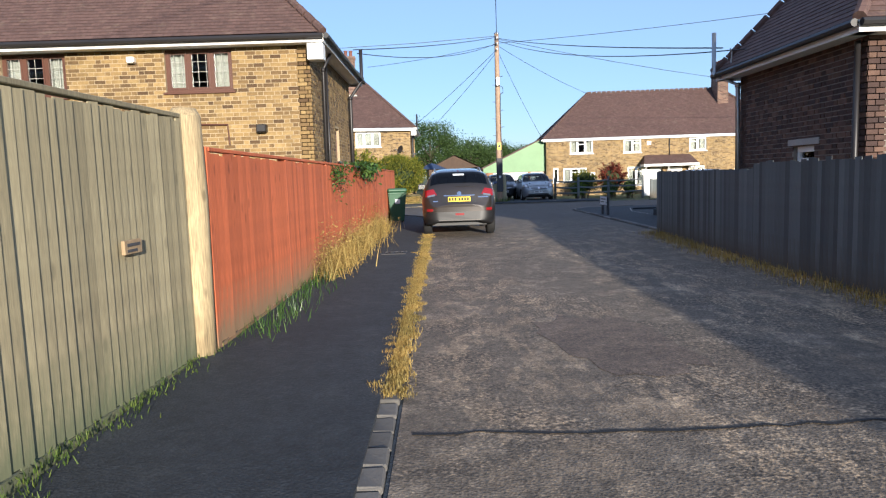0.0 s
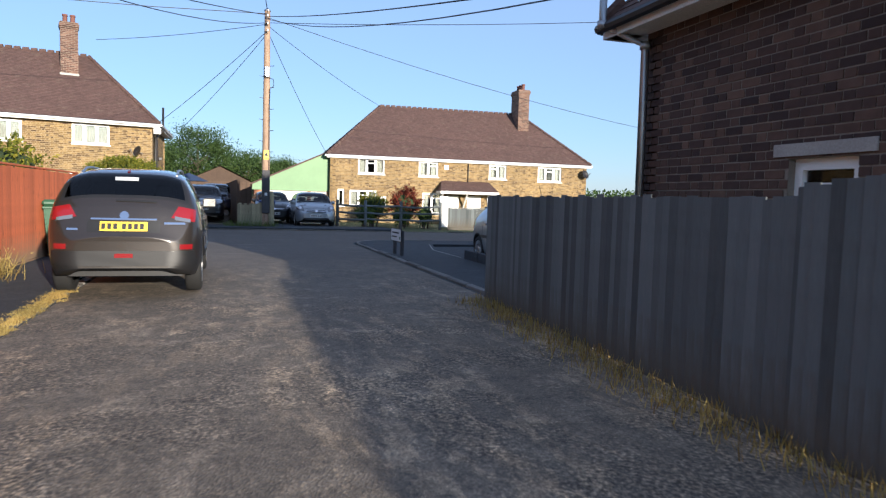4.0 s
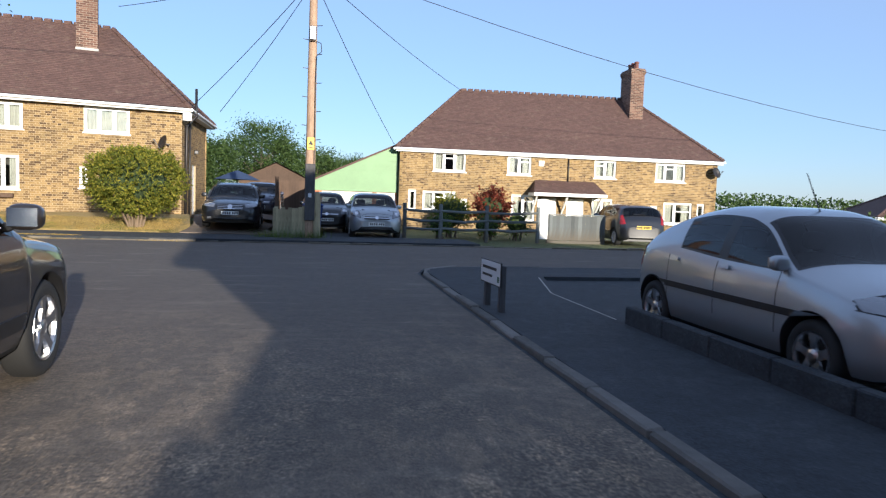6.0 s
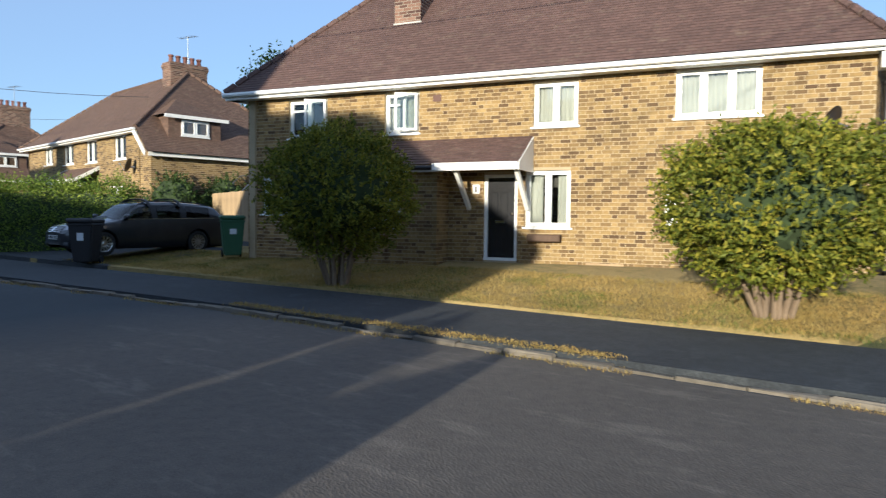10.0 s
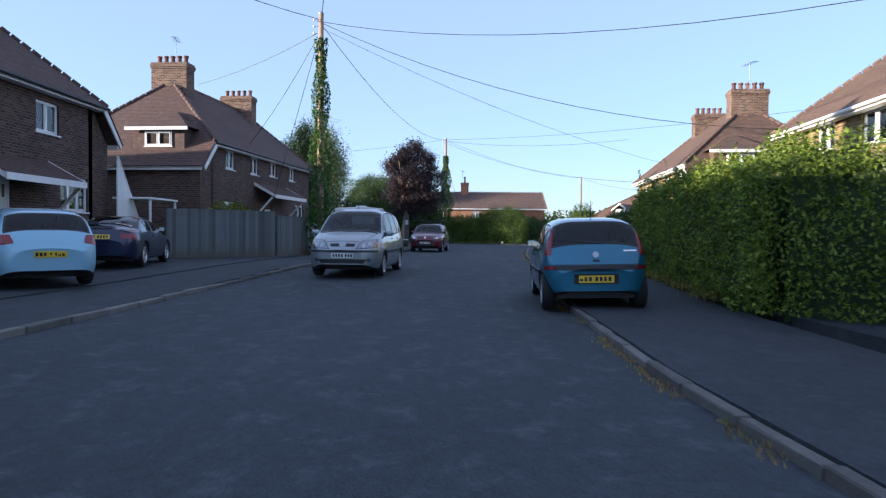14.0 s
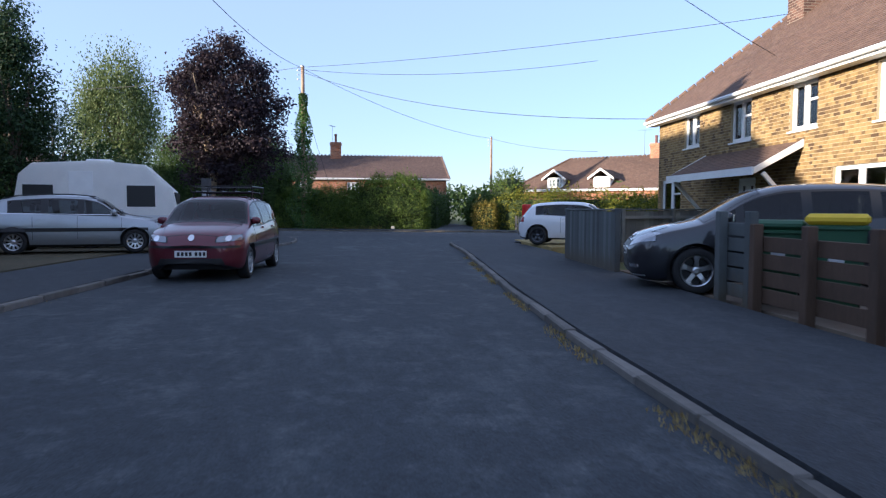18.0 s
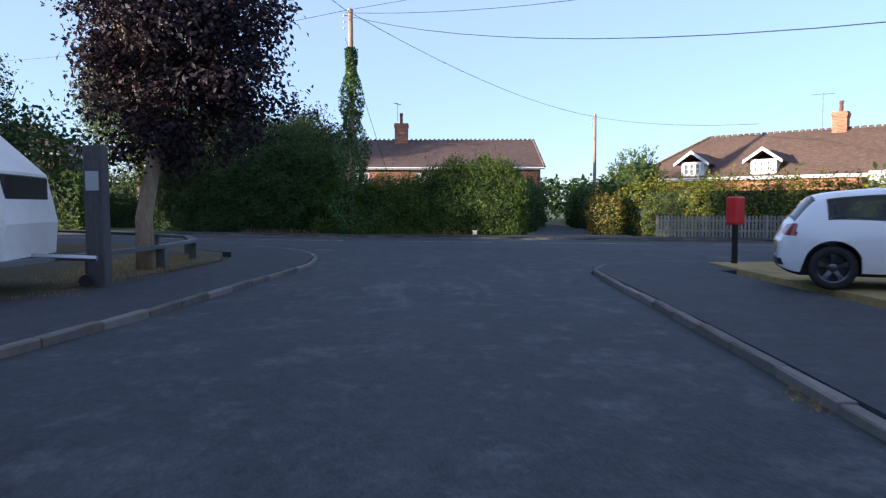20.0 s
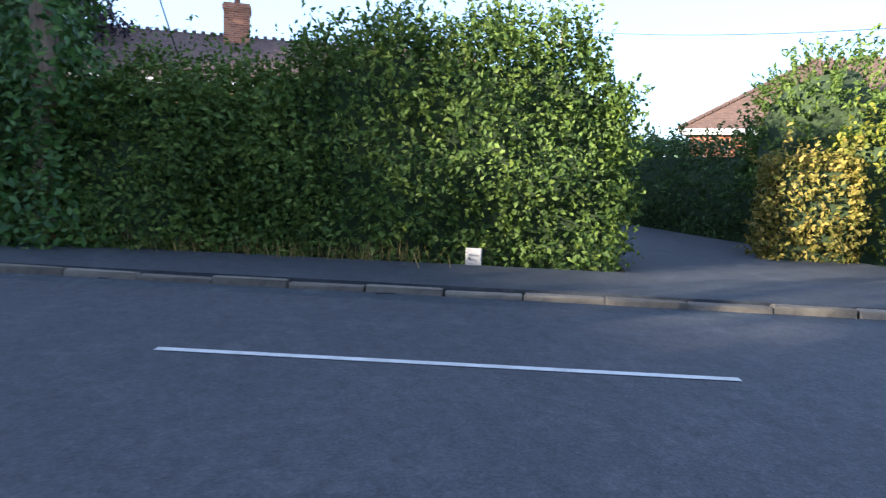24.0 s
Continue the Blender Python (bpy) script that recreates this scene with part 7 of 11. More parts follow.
def soft_line(pts, n=401, blur=5):
    """A smooth curve through (s, z) pairs, on an even grid: cubic pieces that never overshoot, then lightly blurred."""
    x, y = np.array([p[0] for p in pts], float), np.array([p[1] for p in pts], float)
    h = np.diff(x)
    d = np.diff(y) / h
    m = np.zeros(len(x))
    for i in range(1, len(x) - 1):
        if d[i - 1] * d[i] > 0:
            w1, w2 = 2 * h[i] + h[i - 1], h[i] + 2 * h[i - 1]
            m[i] = (w1 + w2) / (w1 / d[i - 1] + w2 / d[i])
    m[0], m[-1] = d[0], d[-1]
    g = np.linspace(0, 1, n)
    k = np.clip(np.searchsorted(x, g, side="right") - 1, 0, len(x) - 2)
    t = (g - x[k]) / h[k]
    z = (1 + 2 * t) * (1 - t) ** 2 * y[k] + t * (1 - t) ** 2 * h[k] * m[k] + t * t * (3 - 2 * t) * y[k + 1] + t * t * (t - 1) * h[k] * m[k + 1]
    ker = np.bartlett(2 * blur + 3)[1:-1]
    return g, np.convolve(np.pad(z, blur, mode="edge"), ker / ker.sum(), "valid")


SIDE_Q = (0.0, 0.05, 0.14, 0.26, 0.4, 0.54, 0.68, 0.8, 0.9, 1.0)
GLASS_Q = (0.06, 0.2, 0.4, 0.6, 0.8, 0.93, 1.0)
ROOF_Q = (0.955, 0.9, 0.8, 0.66, 0.5, 0.3, 0.15, 0.0)


class Car:
    """A car in its own axes: x ahead, y to its left, z up, the ground under its middle as origin."""

    def __init__(self, name, label, x, y, z, heading, L, W, H, top, belt, pillars, paint, wb, wr, front_axle, zsill=0.2, roof_w=0.74, glass="car_glass", rim="alloy", spokes=5, lower="black_plastic", bumper_black=0.0, nose=(0.30, 0.66), tail=(0.30, 0.75), spokes_w=0.2, corner=(0.5, 0.42), category="car", tilt=0.0, bow=0.09, dark_pillars=True):
        self.L, self.W, self.H = L, W, H
        self.ob = thing(name, label, category, Matrix.Translation((x, y, z)) @ Matrix.Rotation(radians(heading), 4, "Z") @ Matrix.Rotation(radians(tilt), 4, "X"))
        self.paint = paint
        xf = L / 2 - front_axle
        self.axles = (xf, xf - wb)
        ra = wr + 0.05
        half_l = L / 2 - bow
        X = lambda s: half_l * (1 - 2 * s)
        S = lambda xx: (1 - xx / half_l) / 2
        trim = 0.022 / L
        ss = set(np.linspace(0, 1, 57))
        for ax in self.axles:
            for a in np.linspace(0, math.pi, 19):
                ss.add(S(ax + ra * math.cos(a)))
        for d in (0.0006, 0.003, 0.008, 0.016, 0.028, 0.045, 0.07, 0.1, 0.14, 0.19, 0.25):
            ss |= {d / L, 1 - d / L}
        keep = set()
        for a, b in list(pillars["side"]) + [pillars["screen"], pillars["rear"]]:
            keep |= {a, a + trim, b - trim, b}
        ss = sorted(s for s in ss | keep if 0 <= s <= 1)
        out = []
        for s in ss:
            if out and s - out[-1] < 0.0018:
                if s in keep and out[-1] not in keep:
                    out[-1] = s
                elif s in keep or s < 0.01 or s > 0.99:
                    if s - out[-1] > 1e-5:
                        out.append(s)
                continue
            out.append(s)
        ss = out
        grid, tops = soft_line(top)
        T = lambda s: float(np.interp(s, grid, tops))
        _, belts = soft_line(belt, blur=12)
        cf, cr = corner

        def plan(s):
            d0, d1 = s * 2 * half_l, (1 - s) * 2 * half_l
            w = 1.0
            if d0 < cf:
                w *= 0.5 + 0.5 * (1 - (1 - d0 / cf) ** 2.4) ** (1 / 2.4)
            if d1 < cr:
                w *= 0.6 + 0.4 * (1 - (1 - d1 / cr) ** 2.6) ** (1 / 2.6)
            return max(0.002, w * W / 2 * (1 - 0.03 * (2 * s - 1) ** 2))

        rings, info = [], []
        for s in ss:
            xx = X(s)
            w, t = plan(s), T(s)
            d0, d1 = s * L, (1 - s) * L
            zb = zsill + (nose[0] - zsill) * max(0.0, 1 - d0 / 0.25) ** 2 + (tail[0] - zsill) * max(0.0, 1 - d1 / 0.25) ** 2
            low = min(1.0, (t - zb) / 0.45)
            belt_z = float(np.interp(s, grid, belts))
            g = sstep(0.02, 0.5, t - belt_z)
            edge = ((1 - g) * 0.075 + g * 0.095) * low
            b = min(belt_z, t - edge - 0.02)
            arch = 0.0
            for ax in self.axles:
                if abs(xx - ax) < ra:
                    arch = wr + math.sqrt(max(0.0, ra * ra - (xx - ax) ** 2))
            zlow = max(zb, arch)
            yb = w * 0.945
            rise = max(0.0, min(1.0, (t - edge - b) / max(0.05, H - 0.095 - b)))
            yt = yb * (1 - rise) * 0.985 + w * roof_w * rise
            half = [(w * 0.72, zlow + 0.004)]
            for q in SIDE_Q:
                zz = zlow + q * (b - zlow)
                f = (zz - zb) / max(0.05, b - zb)
                yy = 1.0
                if f < 0.4:
                    yy -= 0.085 * (1 - f / 0.4) ** 2.2
                if f > 0.66:
                    yy -= 0.055 * ((f - 0.66) / 0.34) ** 2
                swage = 0.008 * math.exp(-((f - 0.62) / 0.05) ** 2)
                half.append((w * (yy + swage), zz))
            for q in GLASS_Q:
                half.append((yb * (1 - q) + yt * q + 0.02 * rise * math.sin(math.pi * q), b + (t - edge - b) * q))
            p = 3.2 + 2.2 * g
            for q in ROOF_Q:
                half.append((yt * q, t - edge * q ** p))
            bx = [xx + bow * (1 - 2 * s) * (1 - min(1.0, (yy / (W / 2)) ** 2)) for yy, _ in half]
            rings.append([(a, yy, zz) for a, (yy, zz) in zip(bx, half)] + [(a, -yy, zz) for a, (yy, zz) in list(zip(bx, half))[-2::-1]])
            info.append((s, t - edge - b))
        n = len(rings[0])
        jb, jr = len(SIDE_Q), len(SIDE_Q) + len(GLASS_Q)
        bms = {}

        def add(key, ids):
            bm, seen = bms.setdefault(key, (bmesh.new(), {}))
            vs = []
            for q in ids:
                if q not in seen:
                    seen[q] = bm.verts.new(rings[q[0]][q[1]])
                vs.append(seen[q])
            bm.faces.new(vs)

        sides = pillars["side"]
        first, last = sides[0][0], sides[-1][1]
        for i in range(len(rings) - 1):
            sm = (info[i][0] + info[i + 1][0]) / 2
            tall = min(info[i][1], info[i + 1][1])
            for j in range(n - 1):
                k = min(j, n - 2 - j)
                key = "body"
                if k > jr:
                    for part_name, (a, b) in (("windscreen", pillars["screen"]), ("rear_window", pillars["rear"])):
                        if a <= sm <= b:
                            key = part_name if a + trim <= sm <= b - trim and k > jr + 1 else ("glass_seal", part_name)
                elif jb <= k < jr and first <= sm <= last and tall > 0.02:
                    key = ("window_frame", j < n / 2) if dark_pillars else "body"
                    for q, (a, b) in enumerate(sides):
                        if a + trim <= sm <= b - trim and jb < k < jr - 1:
                            key = ("side_window", q, j < n / 2)
                        elif a <= sm <= b:
                            key = ("window_frame", j < n / 2)
                elif k <= 1 or (bumper_black and (k <= 3 and (sm * L < 0.55 or (1 - sm) * L < 0.5))):
                    key = "lower_trim"
                add(key, ((i, j), (i + 1, j), (i + 1, j + 1), (i, j + 1)))
        for i in (0, len(rings) - 1):
            for j in range(n // 2):
                ids = [(i, j), (i, j + 1), (i, n - 2 - j), (i, n - 1 - j)]
                add("lower_trim" if j <= 1 else "body", list(dict.fromkeys(ids if i == 0 else ids[::-1])))
        whole = bmesh.new()
        vv = [[whole.verts.new(p) for p in r] for r in rings]
        for i in range(len(rings) - 1):
            for j in range(n - 1):
                whole.faces.new((vv[i][j], vv[i][j + 1], vv[i + 1][j + 1], vv[i + 1][j]))
        whole.faces.new(vv[0])
        whole.faces.new(vv[-1])
        bmesh.ops.triangulate(whole, faces=whole.faces[:])
        self.bvh = BVHTree.FromBMesh(whole)
        whole.free()
        for key, (bm, _) in bms.items():
            nm = key if isinstance(key, str) else key[0]
            mat = {"body": paint, "lower_trim": lower, "window_frame": "black_plastic", "glass_seal": "black_plastic"}.get(nm, glass)
            part(nm, bm, mat, self.ob, smooth=True)
        # inside: floor, bulkheads, seats, dash
        zi, x0, x1 = zsill + 0.1, -L / 2 + 0.3, L / 2 - 0.45
        part("floor_pan", boxes((x0, -W * 0.36, zsill - 0.02, x1, W * 0.36, zi)), "black_plastic", self.ob)
        for ax in self.axles:
            part("wheel_well", boxes((ax - ra - 0.01, -W / 2 + 0.25, zsill, ax + ra + 0.01, W / 2 - 0.25, wr + ra - 0.04)), "black_plastic", self.ob)
        sx = X(pillars["screen"][1] + 0.02)
        bz0 = belt[len(belt) // 2][1]
        part("dashboard", boxes((sx + 0.2, -W * 0.4, bz0 - 0.3, sx + 0.8, W * 0.4, bz0 - 0.06), bevel=0.05), "black_plastic", self.ob)
        for row, dx in enumerate((0.45, 1.35)):
            for side in (-1, 1):
                cx, cy = sx - dx, side * W * 0.2
                if cx < -L / 2 + 0.85:
                    continue
                bm = boxes((cx - 0.1, cy - 0.22, zi + 0.3, cx + 0.04, cy + 0.22, bz0 + 0.08), (cx - 0.1, cy - 0.22, zi, cx + 0.4, cy + 0.22, zi + 0.3), bevel=0.05)
                seat = part("seat", bm, "seat_cloth", self.ob)
                part("headrest", pebble(bmesh.new(), (cx - 0.05, cy, bz0 + 0.19), (0.05, 0.13, 0.09), 3, 8, 12), "seat_cloth", seat, smooth=True)
        # wheels
        tyre, rimm, back = make_wheels(wr, spokes_w, rim, spokes)
        for ax in self.axles:
            for side in (-1, 1):
                wh = new("wheel")
                wh.parent = self.ob
                wh.matrix_basis = Matrix.Translation((ax, side * (W / 2 - spokes_w / 2 - 0.03), wr)) @ Matrix.Rotation(0 if side < 0 else math.pi, 4, "Z")
                for nm, me in (("tyre", tyre), ("rim", rimm), ("brake_disc", back)):
                    o = new(nm, me)
                    o.parent = wh

    def patch(self, name, material, face, quad, nu=7, nv=5, off=0.006, thick=0.015, round_=0.0, label="", parent=None):
        """A piece laid on the body. face: 'front', 'rear', 'left', 'right' or 'top'. quad: four corners of (a, z), or (x, y) for the top;
        a is y for front and rear, x for the sides."""
        q = [Vector((*c, 0)) for c in quad]
        nu, nv = (nu * 3 if nu > 1 else 1), (nv * 3 if nv > 1 else (2 if nu > 2 else 1))
        far = 5.0
        grid, d = [], Vector({"front": (-1, 0, 0), "rear": (1, 0, 0), "left": (0, -1, 0), "right": (0, 1, 0), "top": (0, 0, -1)}[face])
        for iv in range(nv + 1):
            for iu in range(nu + 1):
                u, v = iu / nu * 2 - 1, iv / nv * 2 - 1
                if round_:
                    u, v = u * math.sqrt(1 - round_ * v * v / 2), v * math.sqrt(1 - round_ * u * u / 2)
                u, v = (u + 1) / 2, (v + 1) / 2
                p = q[0].lerp(q[1], u).lerp(q[3].lerp(q[2], u), v)
                for _ in range(24):
                    o = {"front": (far, p.x, p.y), "rear": (-far, p.x, p.y), "left": (p.x, far, p.y), "right": (p.x, -far, p.y), "top": (p.x, p.y, far)}[face]
                    hit, nrm, _, _ = self.bvh.ray_cast(Vector(o), d)
                    if face not in ("front", "rear") or (hit is not None and abs(nrm.dot(d)) > 0.3):
                        break
                    p.x -= math.copysign(0.012, p.x)
                if hit is not None:
                    nrm = nrm if nrm.dot(d) < 0 else -nrm
                    nrm = (nrm * 0.7 - d * 0.5).normalized()
                grid.append((hit, nrm))
        good = [i for i, h in enumerate(grid) if h[0] is not None]
        if not good:
            return None
        bm = bmesh.new()
        at = lambda i: (i // (nu + 1), i % (nu + 1))
        outer, rim_o, rim_i = {}, {}, {}
        for i in range(len(grid)):
            h, nrm = grid[i]
            if h is None:
                a, b = at(i)
                h, nrm = grid[min(good, key=lambda k: abs(at(k)[0] - a) + abs(at(k)[1] - b))]
            outer[at(i)] = bm.verts.new(h + nrm * off)
            rim_o[at(i)], rim_i[at(i)] = h + nrm * off, h - nrm * thick
        for a in range(nv):
            for b in range(nu):
                bm.faces.new((outer[a, b], outer[a, b + 1], outer[a + 1, b + 1], outer[a + 1, b]))
        ring = [(0, b) for b in range(nu)] + [(a, nu) for a in range(nv)] + [(nv, b) for b in range(nu, 0, -1)] + [(a, 0) for a in range(nv, 0, -1)]
        ro, ri = [bm.verts.new(rim_o[k]) for k in ring], [bm.verts.new(rim_i[k]) for k in ring]
        for k in range(len(ring)):
            m = (k + 1) % len(ring)
            bm.faces.new((ro[k], ri[k], ri[m], ro[m]))
        return part(name, bm, material, parent or self.ob, label, smooth=True)

    def pair(self, name, material, face, quad, **kw):
        out = [self.patch(name, material, face, quad, **kw)]
        out.append(self.patch(name, material, face, [(-a, z) for a, z in quad], **kw))
        return out

    def sides(self, name, material, quad, **kw):
        return [self.patch(name, material, f, quad, **kw) for f in ("left", "right")]

    def plate(self, face, z, color, a=0.0, w=0.52, h=0.11):
        p = self.patch("number_plate", color, face, [(a - w / 2, z), (a + w / 2, z), (a + w / 2, z + h), (a - w / 2, z + h)], nu=2, nv=1, off=0.012)
        for k in range(7):
            x = a - w * 0.42 + k * w * 0.125 + (0.03 if k > 3 else 0)
            self.patch("plate_bar", "ink_black", face, [(x, z + 0.022), (x + 0.042, z + 0.022), (x + 0.042, z + h - 0.022), (x, z + h - 0.022)], nu=1, nv=1, off=0.015, thick=0.0, parent=p)
        return p

    def mirrors(self, s, z, out=0.13, size=(0.1, 0.17, 0.13), material=None):
        x = self.L / 2 - s * self.L
        for side in (-1, 1):
            y = side * (self.W / 2 * 0.93)
            bm = pebble(bmesh.new(), (x, y + side * (out - size[1] / 2), z + size[2] / 2), (size[0] / 2, size[1] / 2, size[2] / 2), 2.9)
            part("door_mirror", bm, material or self.paint, self.ob, smooth=True)
            part("mirror_arm", tube(bmesh.new(), [(x, y - side * 0.05, z + 0.0), (x, y + side * (out - size[1] * 0.7), z + size[2] * 0.3)], [0.035, 0.03], 8), "black_plastic", self.ob)
            part("mirror_glass", boxes((x - size[0] / 2 - 0.004, y + side * (out - size[1] / 2) - size[1] * 0.4, z + size[2] * 0.16, x - size[0] / 2 + 0.01, y + side * (out - size[1] / 2) + size[1] * 0.4, z + size[2] * 0.84)), "chrome", self.ob)

    def seams(self, doors, z0, z1, handle_z):
        """Shut lines and handles: doors are x places of the vertical lines, from the front."""
        for x in doors:
            self.sides("door_seam", "black_plastic", [(x - 0.004, z0), (x + 0.004, z0), (x + 0.004, z1), (x - 0.004, z1)], nu=1, nv=6, off=0.002, thick=0.004)
        for x in doors[1:]:
            self.sides("door_handle", self.paint, [(x + 0.05, handle_z), (x + 0.21, handle_z), (x + 0.21, handle_z + 0.035), (x + 0.05, handle_z + 0.035)], nu=3, nv=1, off=0.025, thick=0.0)

    def bonnet(self, s0, s1, y0, y1):
        """Shut lines of the bonnet between two stations."""
        xa, xb = self.L / 2 - s0 * self.L, self.L / 2 - s1 * self.L
        for k in (-1, 1):
            self.patch("bonnet_seam", "black_plastic", "top", [(xa, k * y0), (xa, k * (y0 + 0.008)), (xb, k * (y1 + 0.008)), (xb, k * y1)], nu=1, nv=8, off=0.002, thick=0.004)
        self.patch("bonnet_seam", "black_plastic", "top", [(xa, -y0), (xa + 0.008, -y0), (xa + 0.008, y0), (xa, y0)], nu=1, nv=10, off=0.002, thick=0.004)
        self.patch("cowl", "black_plastic", "top", [(xb - 0.06, -y1), (xb, -y1), (xb, y1), (xb - 0.06, y1)], nu=2, nv=10, off=0.004, thick=0.004)

    def strip(self, z, h, material, x0=None, x1=None):
        a = -self.L / 2 + 0.5 if x0 is None else x0
        b = self.L / 2 - 0.6 if x1 is None else x1
        return self.sides("rubbing_strip", material, [(a, z), (b, z), (b, z + h), (a, z + h)], nu=14, nv=1, off=0.012, thick=0.004)

    def rails(self, x0, x1, material="black_plastic", y=0.62):
        for side in (-1, 1):
            pts = []
            for k in range(7):
                x = x0 + (x1 - x0) * k / 6
                h = self.bvh.ray_cast(Vector((x, side * y * self.W / 2, 5)), Vector((0, 0, -1)))[0]
                if h:
                    pts.append(h + Vector((0, 0, 0.045 if 0 < k < 6 else 0.0)))
            if len(pts) > 2:
                part("roof_rail", tube(bmesh.new(), pts, 0.016, 6), material, self.ob)

    def wiper(self, face, a0, z0, a1, z1):
        return self.patch("wiper", "black_plastic", face, [(a0, z0), (a1, z1), (a1, z1 + 0.02), (a0, z0 + 0.02)], nu=6, nv=1, off=0.012, thick=0.0)

    def aerial(self, s, h=0.35, back=0.2):
        x = self.L / 2 - s * self.L
        p = self.bvh.ray_cast(Vector((x, 0, 5)), Vector((0, 0, -1)))[0]
        if p:
            part("aerial", tube(bmesh.new(), [p, p + Vector((-back, 0, h))], [0.008, 0.004], 5), "black_plastic", self.ob)

    def disc(self, face, a, z, r, material, name="badge", off=0.012):
        return self.patch(name, material, face, [(a - r, z - r), (a + r, z - r), (a + r, z + r), (a - r, z + r)], nu=6, nv=6, off=off, thick=0.004, round_=1.0)


for nm, col, metal in (("paint_bronze", (0.026, 0.021, 0.018), 0.35), ("paint_silver", (0.37, 0.39, 0.41), 0.7), ("paint_warm_silver", (0.34, 0.365, 0.375), 0.7), ("paint_blue", (0.035, 0.155, 0.24), 0.5), ("paint_maroon", (0.1, 0.008, 0.018), 0.4), ("paint_black", (0.006, 0.007, 0.011), 0.0), ("paint_navy", (0.012, 0.016, 0.05), 0.5), ("paint_sky", (0.30, 0.50, 0.62), 0.2), ("paint_white", (0.72, 0.73, 0.74), 0.0), ("paint_red", (0.15, 0.012, 0.02), 0.2), ("paint_graphite", (0.035, 0.038, 0.042), 0.6), ("paint_steel_blue", (0.028, 0.032, 0.06), 0.5)):
    car_paint(nm, col, metal)

HATCH_TOP = [(0, 0.62), (0.015, 0.70), (0.05, 0.78), (0.12, 0.87), (0.23, 0.95), (0.25, 0.97), (0.40, 1.36), (0.48, 1.425), (0.62, 1.44), (0.80, 1.40), (0.88, 1.34), (0.955, 1.02), (0.975, 0.92), (0.99, 0.78), (1, 0.68)]
HATCH_BELT = [(0, 0.64), (0.2, 0.88), (0.5, 0.92), (0.8, 0.98), (1, 0.9)]


def hatch(name, label, x, y, z, heading, paint, L=3.85, W=1.66, H=1.44, wb=2.46, wr=0.285, doors=5, front=True, scale_h=1.0, rim="alloy", rails=False, **kw):
    """A small hatchback; the finer pieces are added by the caller."""
    top = [(s, 0.2 + (v - 0.2) * (H / 1.44)) for s, v in HATCH_TOP]
    side = [(0.285, 0.50), (0.525, 0.70), (0.715, 0.86)] if doors == 5 else [(0.285, 0.55), (0.575, 0.85)]
    c = Car(name, label, x, y, z, heading, L, W, H, kw.pop("top", top), kw.pop("belt", HATCH_BELT), kw.pop("pillars", {"screen": (0.258, 0.405), "rear": (0.885, 0.955), "side": side}), paint, wb, wr, kw.pop("front_axle", 0.76), rim=rim, **kw)
    return c


def grown(poly, k=1.16):
    """The outline made larger about its middle."""
    cx, cz = sum(p[0] for p in poly) / len(poly), sum(p[1] for p in poly) / len(poly)
    return [(cx + (a - cx) * k, cz + (b - cz) * k) for a, b in poly]


def dress_hatch(c, head, tail, plate_front, plate_rear, grille, seams, strip=None, badge="chrome", mirror_s=0.30, mirror_z=0.9):
    c.pair("headlight_rim", "black_plastic", "front", grown(head, 1.1), nu=8, nv=5, off=0.003, round_=0.3)
    c.pair("headlight", "clear_lens", "front", head, nu=8, nv=5, off=0.008, round_=0.3)
    hx, hz = sum(p[0] for p in head) / 4, sum(p[1] for p in head) / 4
    for k in (-1, 1):
        c.disc("front", k * hx, hz, 0.048, "chrome", "reflector_bowl", off=0.011)
    c.pair("tail_light", "red_lens", "rear", tail, nu=5, nv=7, off=0.008, round_=0.25)
    for q in grille:
        c.patch("grille", "black_plastic", "front", q, nu=8, nv=3, off=0.003)
    if plate_front is not None:
        c.plate("front", plate_front, "plate_white")
    if plate_rear is not None:
        c.plate("rear", plate_rear, "plate_yellow")
    c.mirrors(mirror_s, mirror_z)
    if seams:
        c.seams(*seams)
    if strip:
        c.strip(*strip)


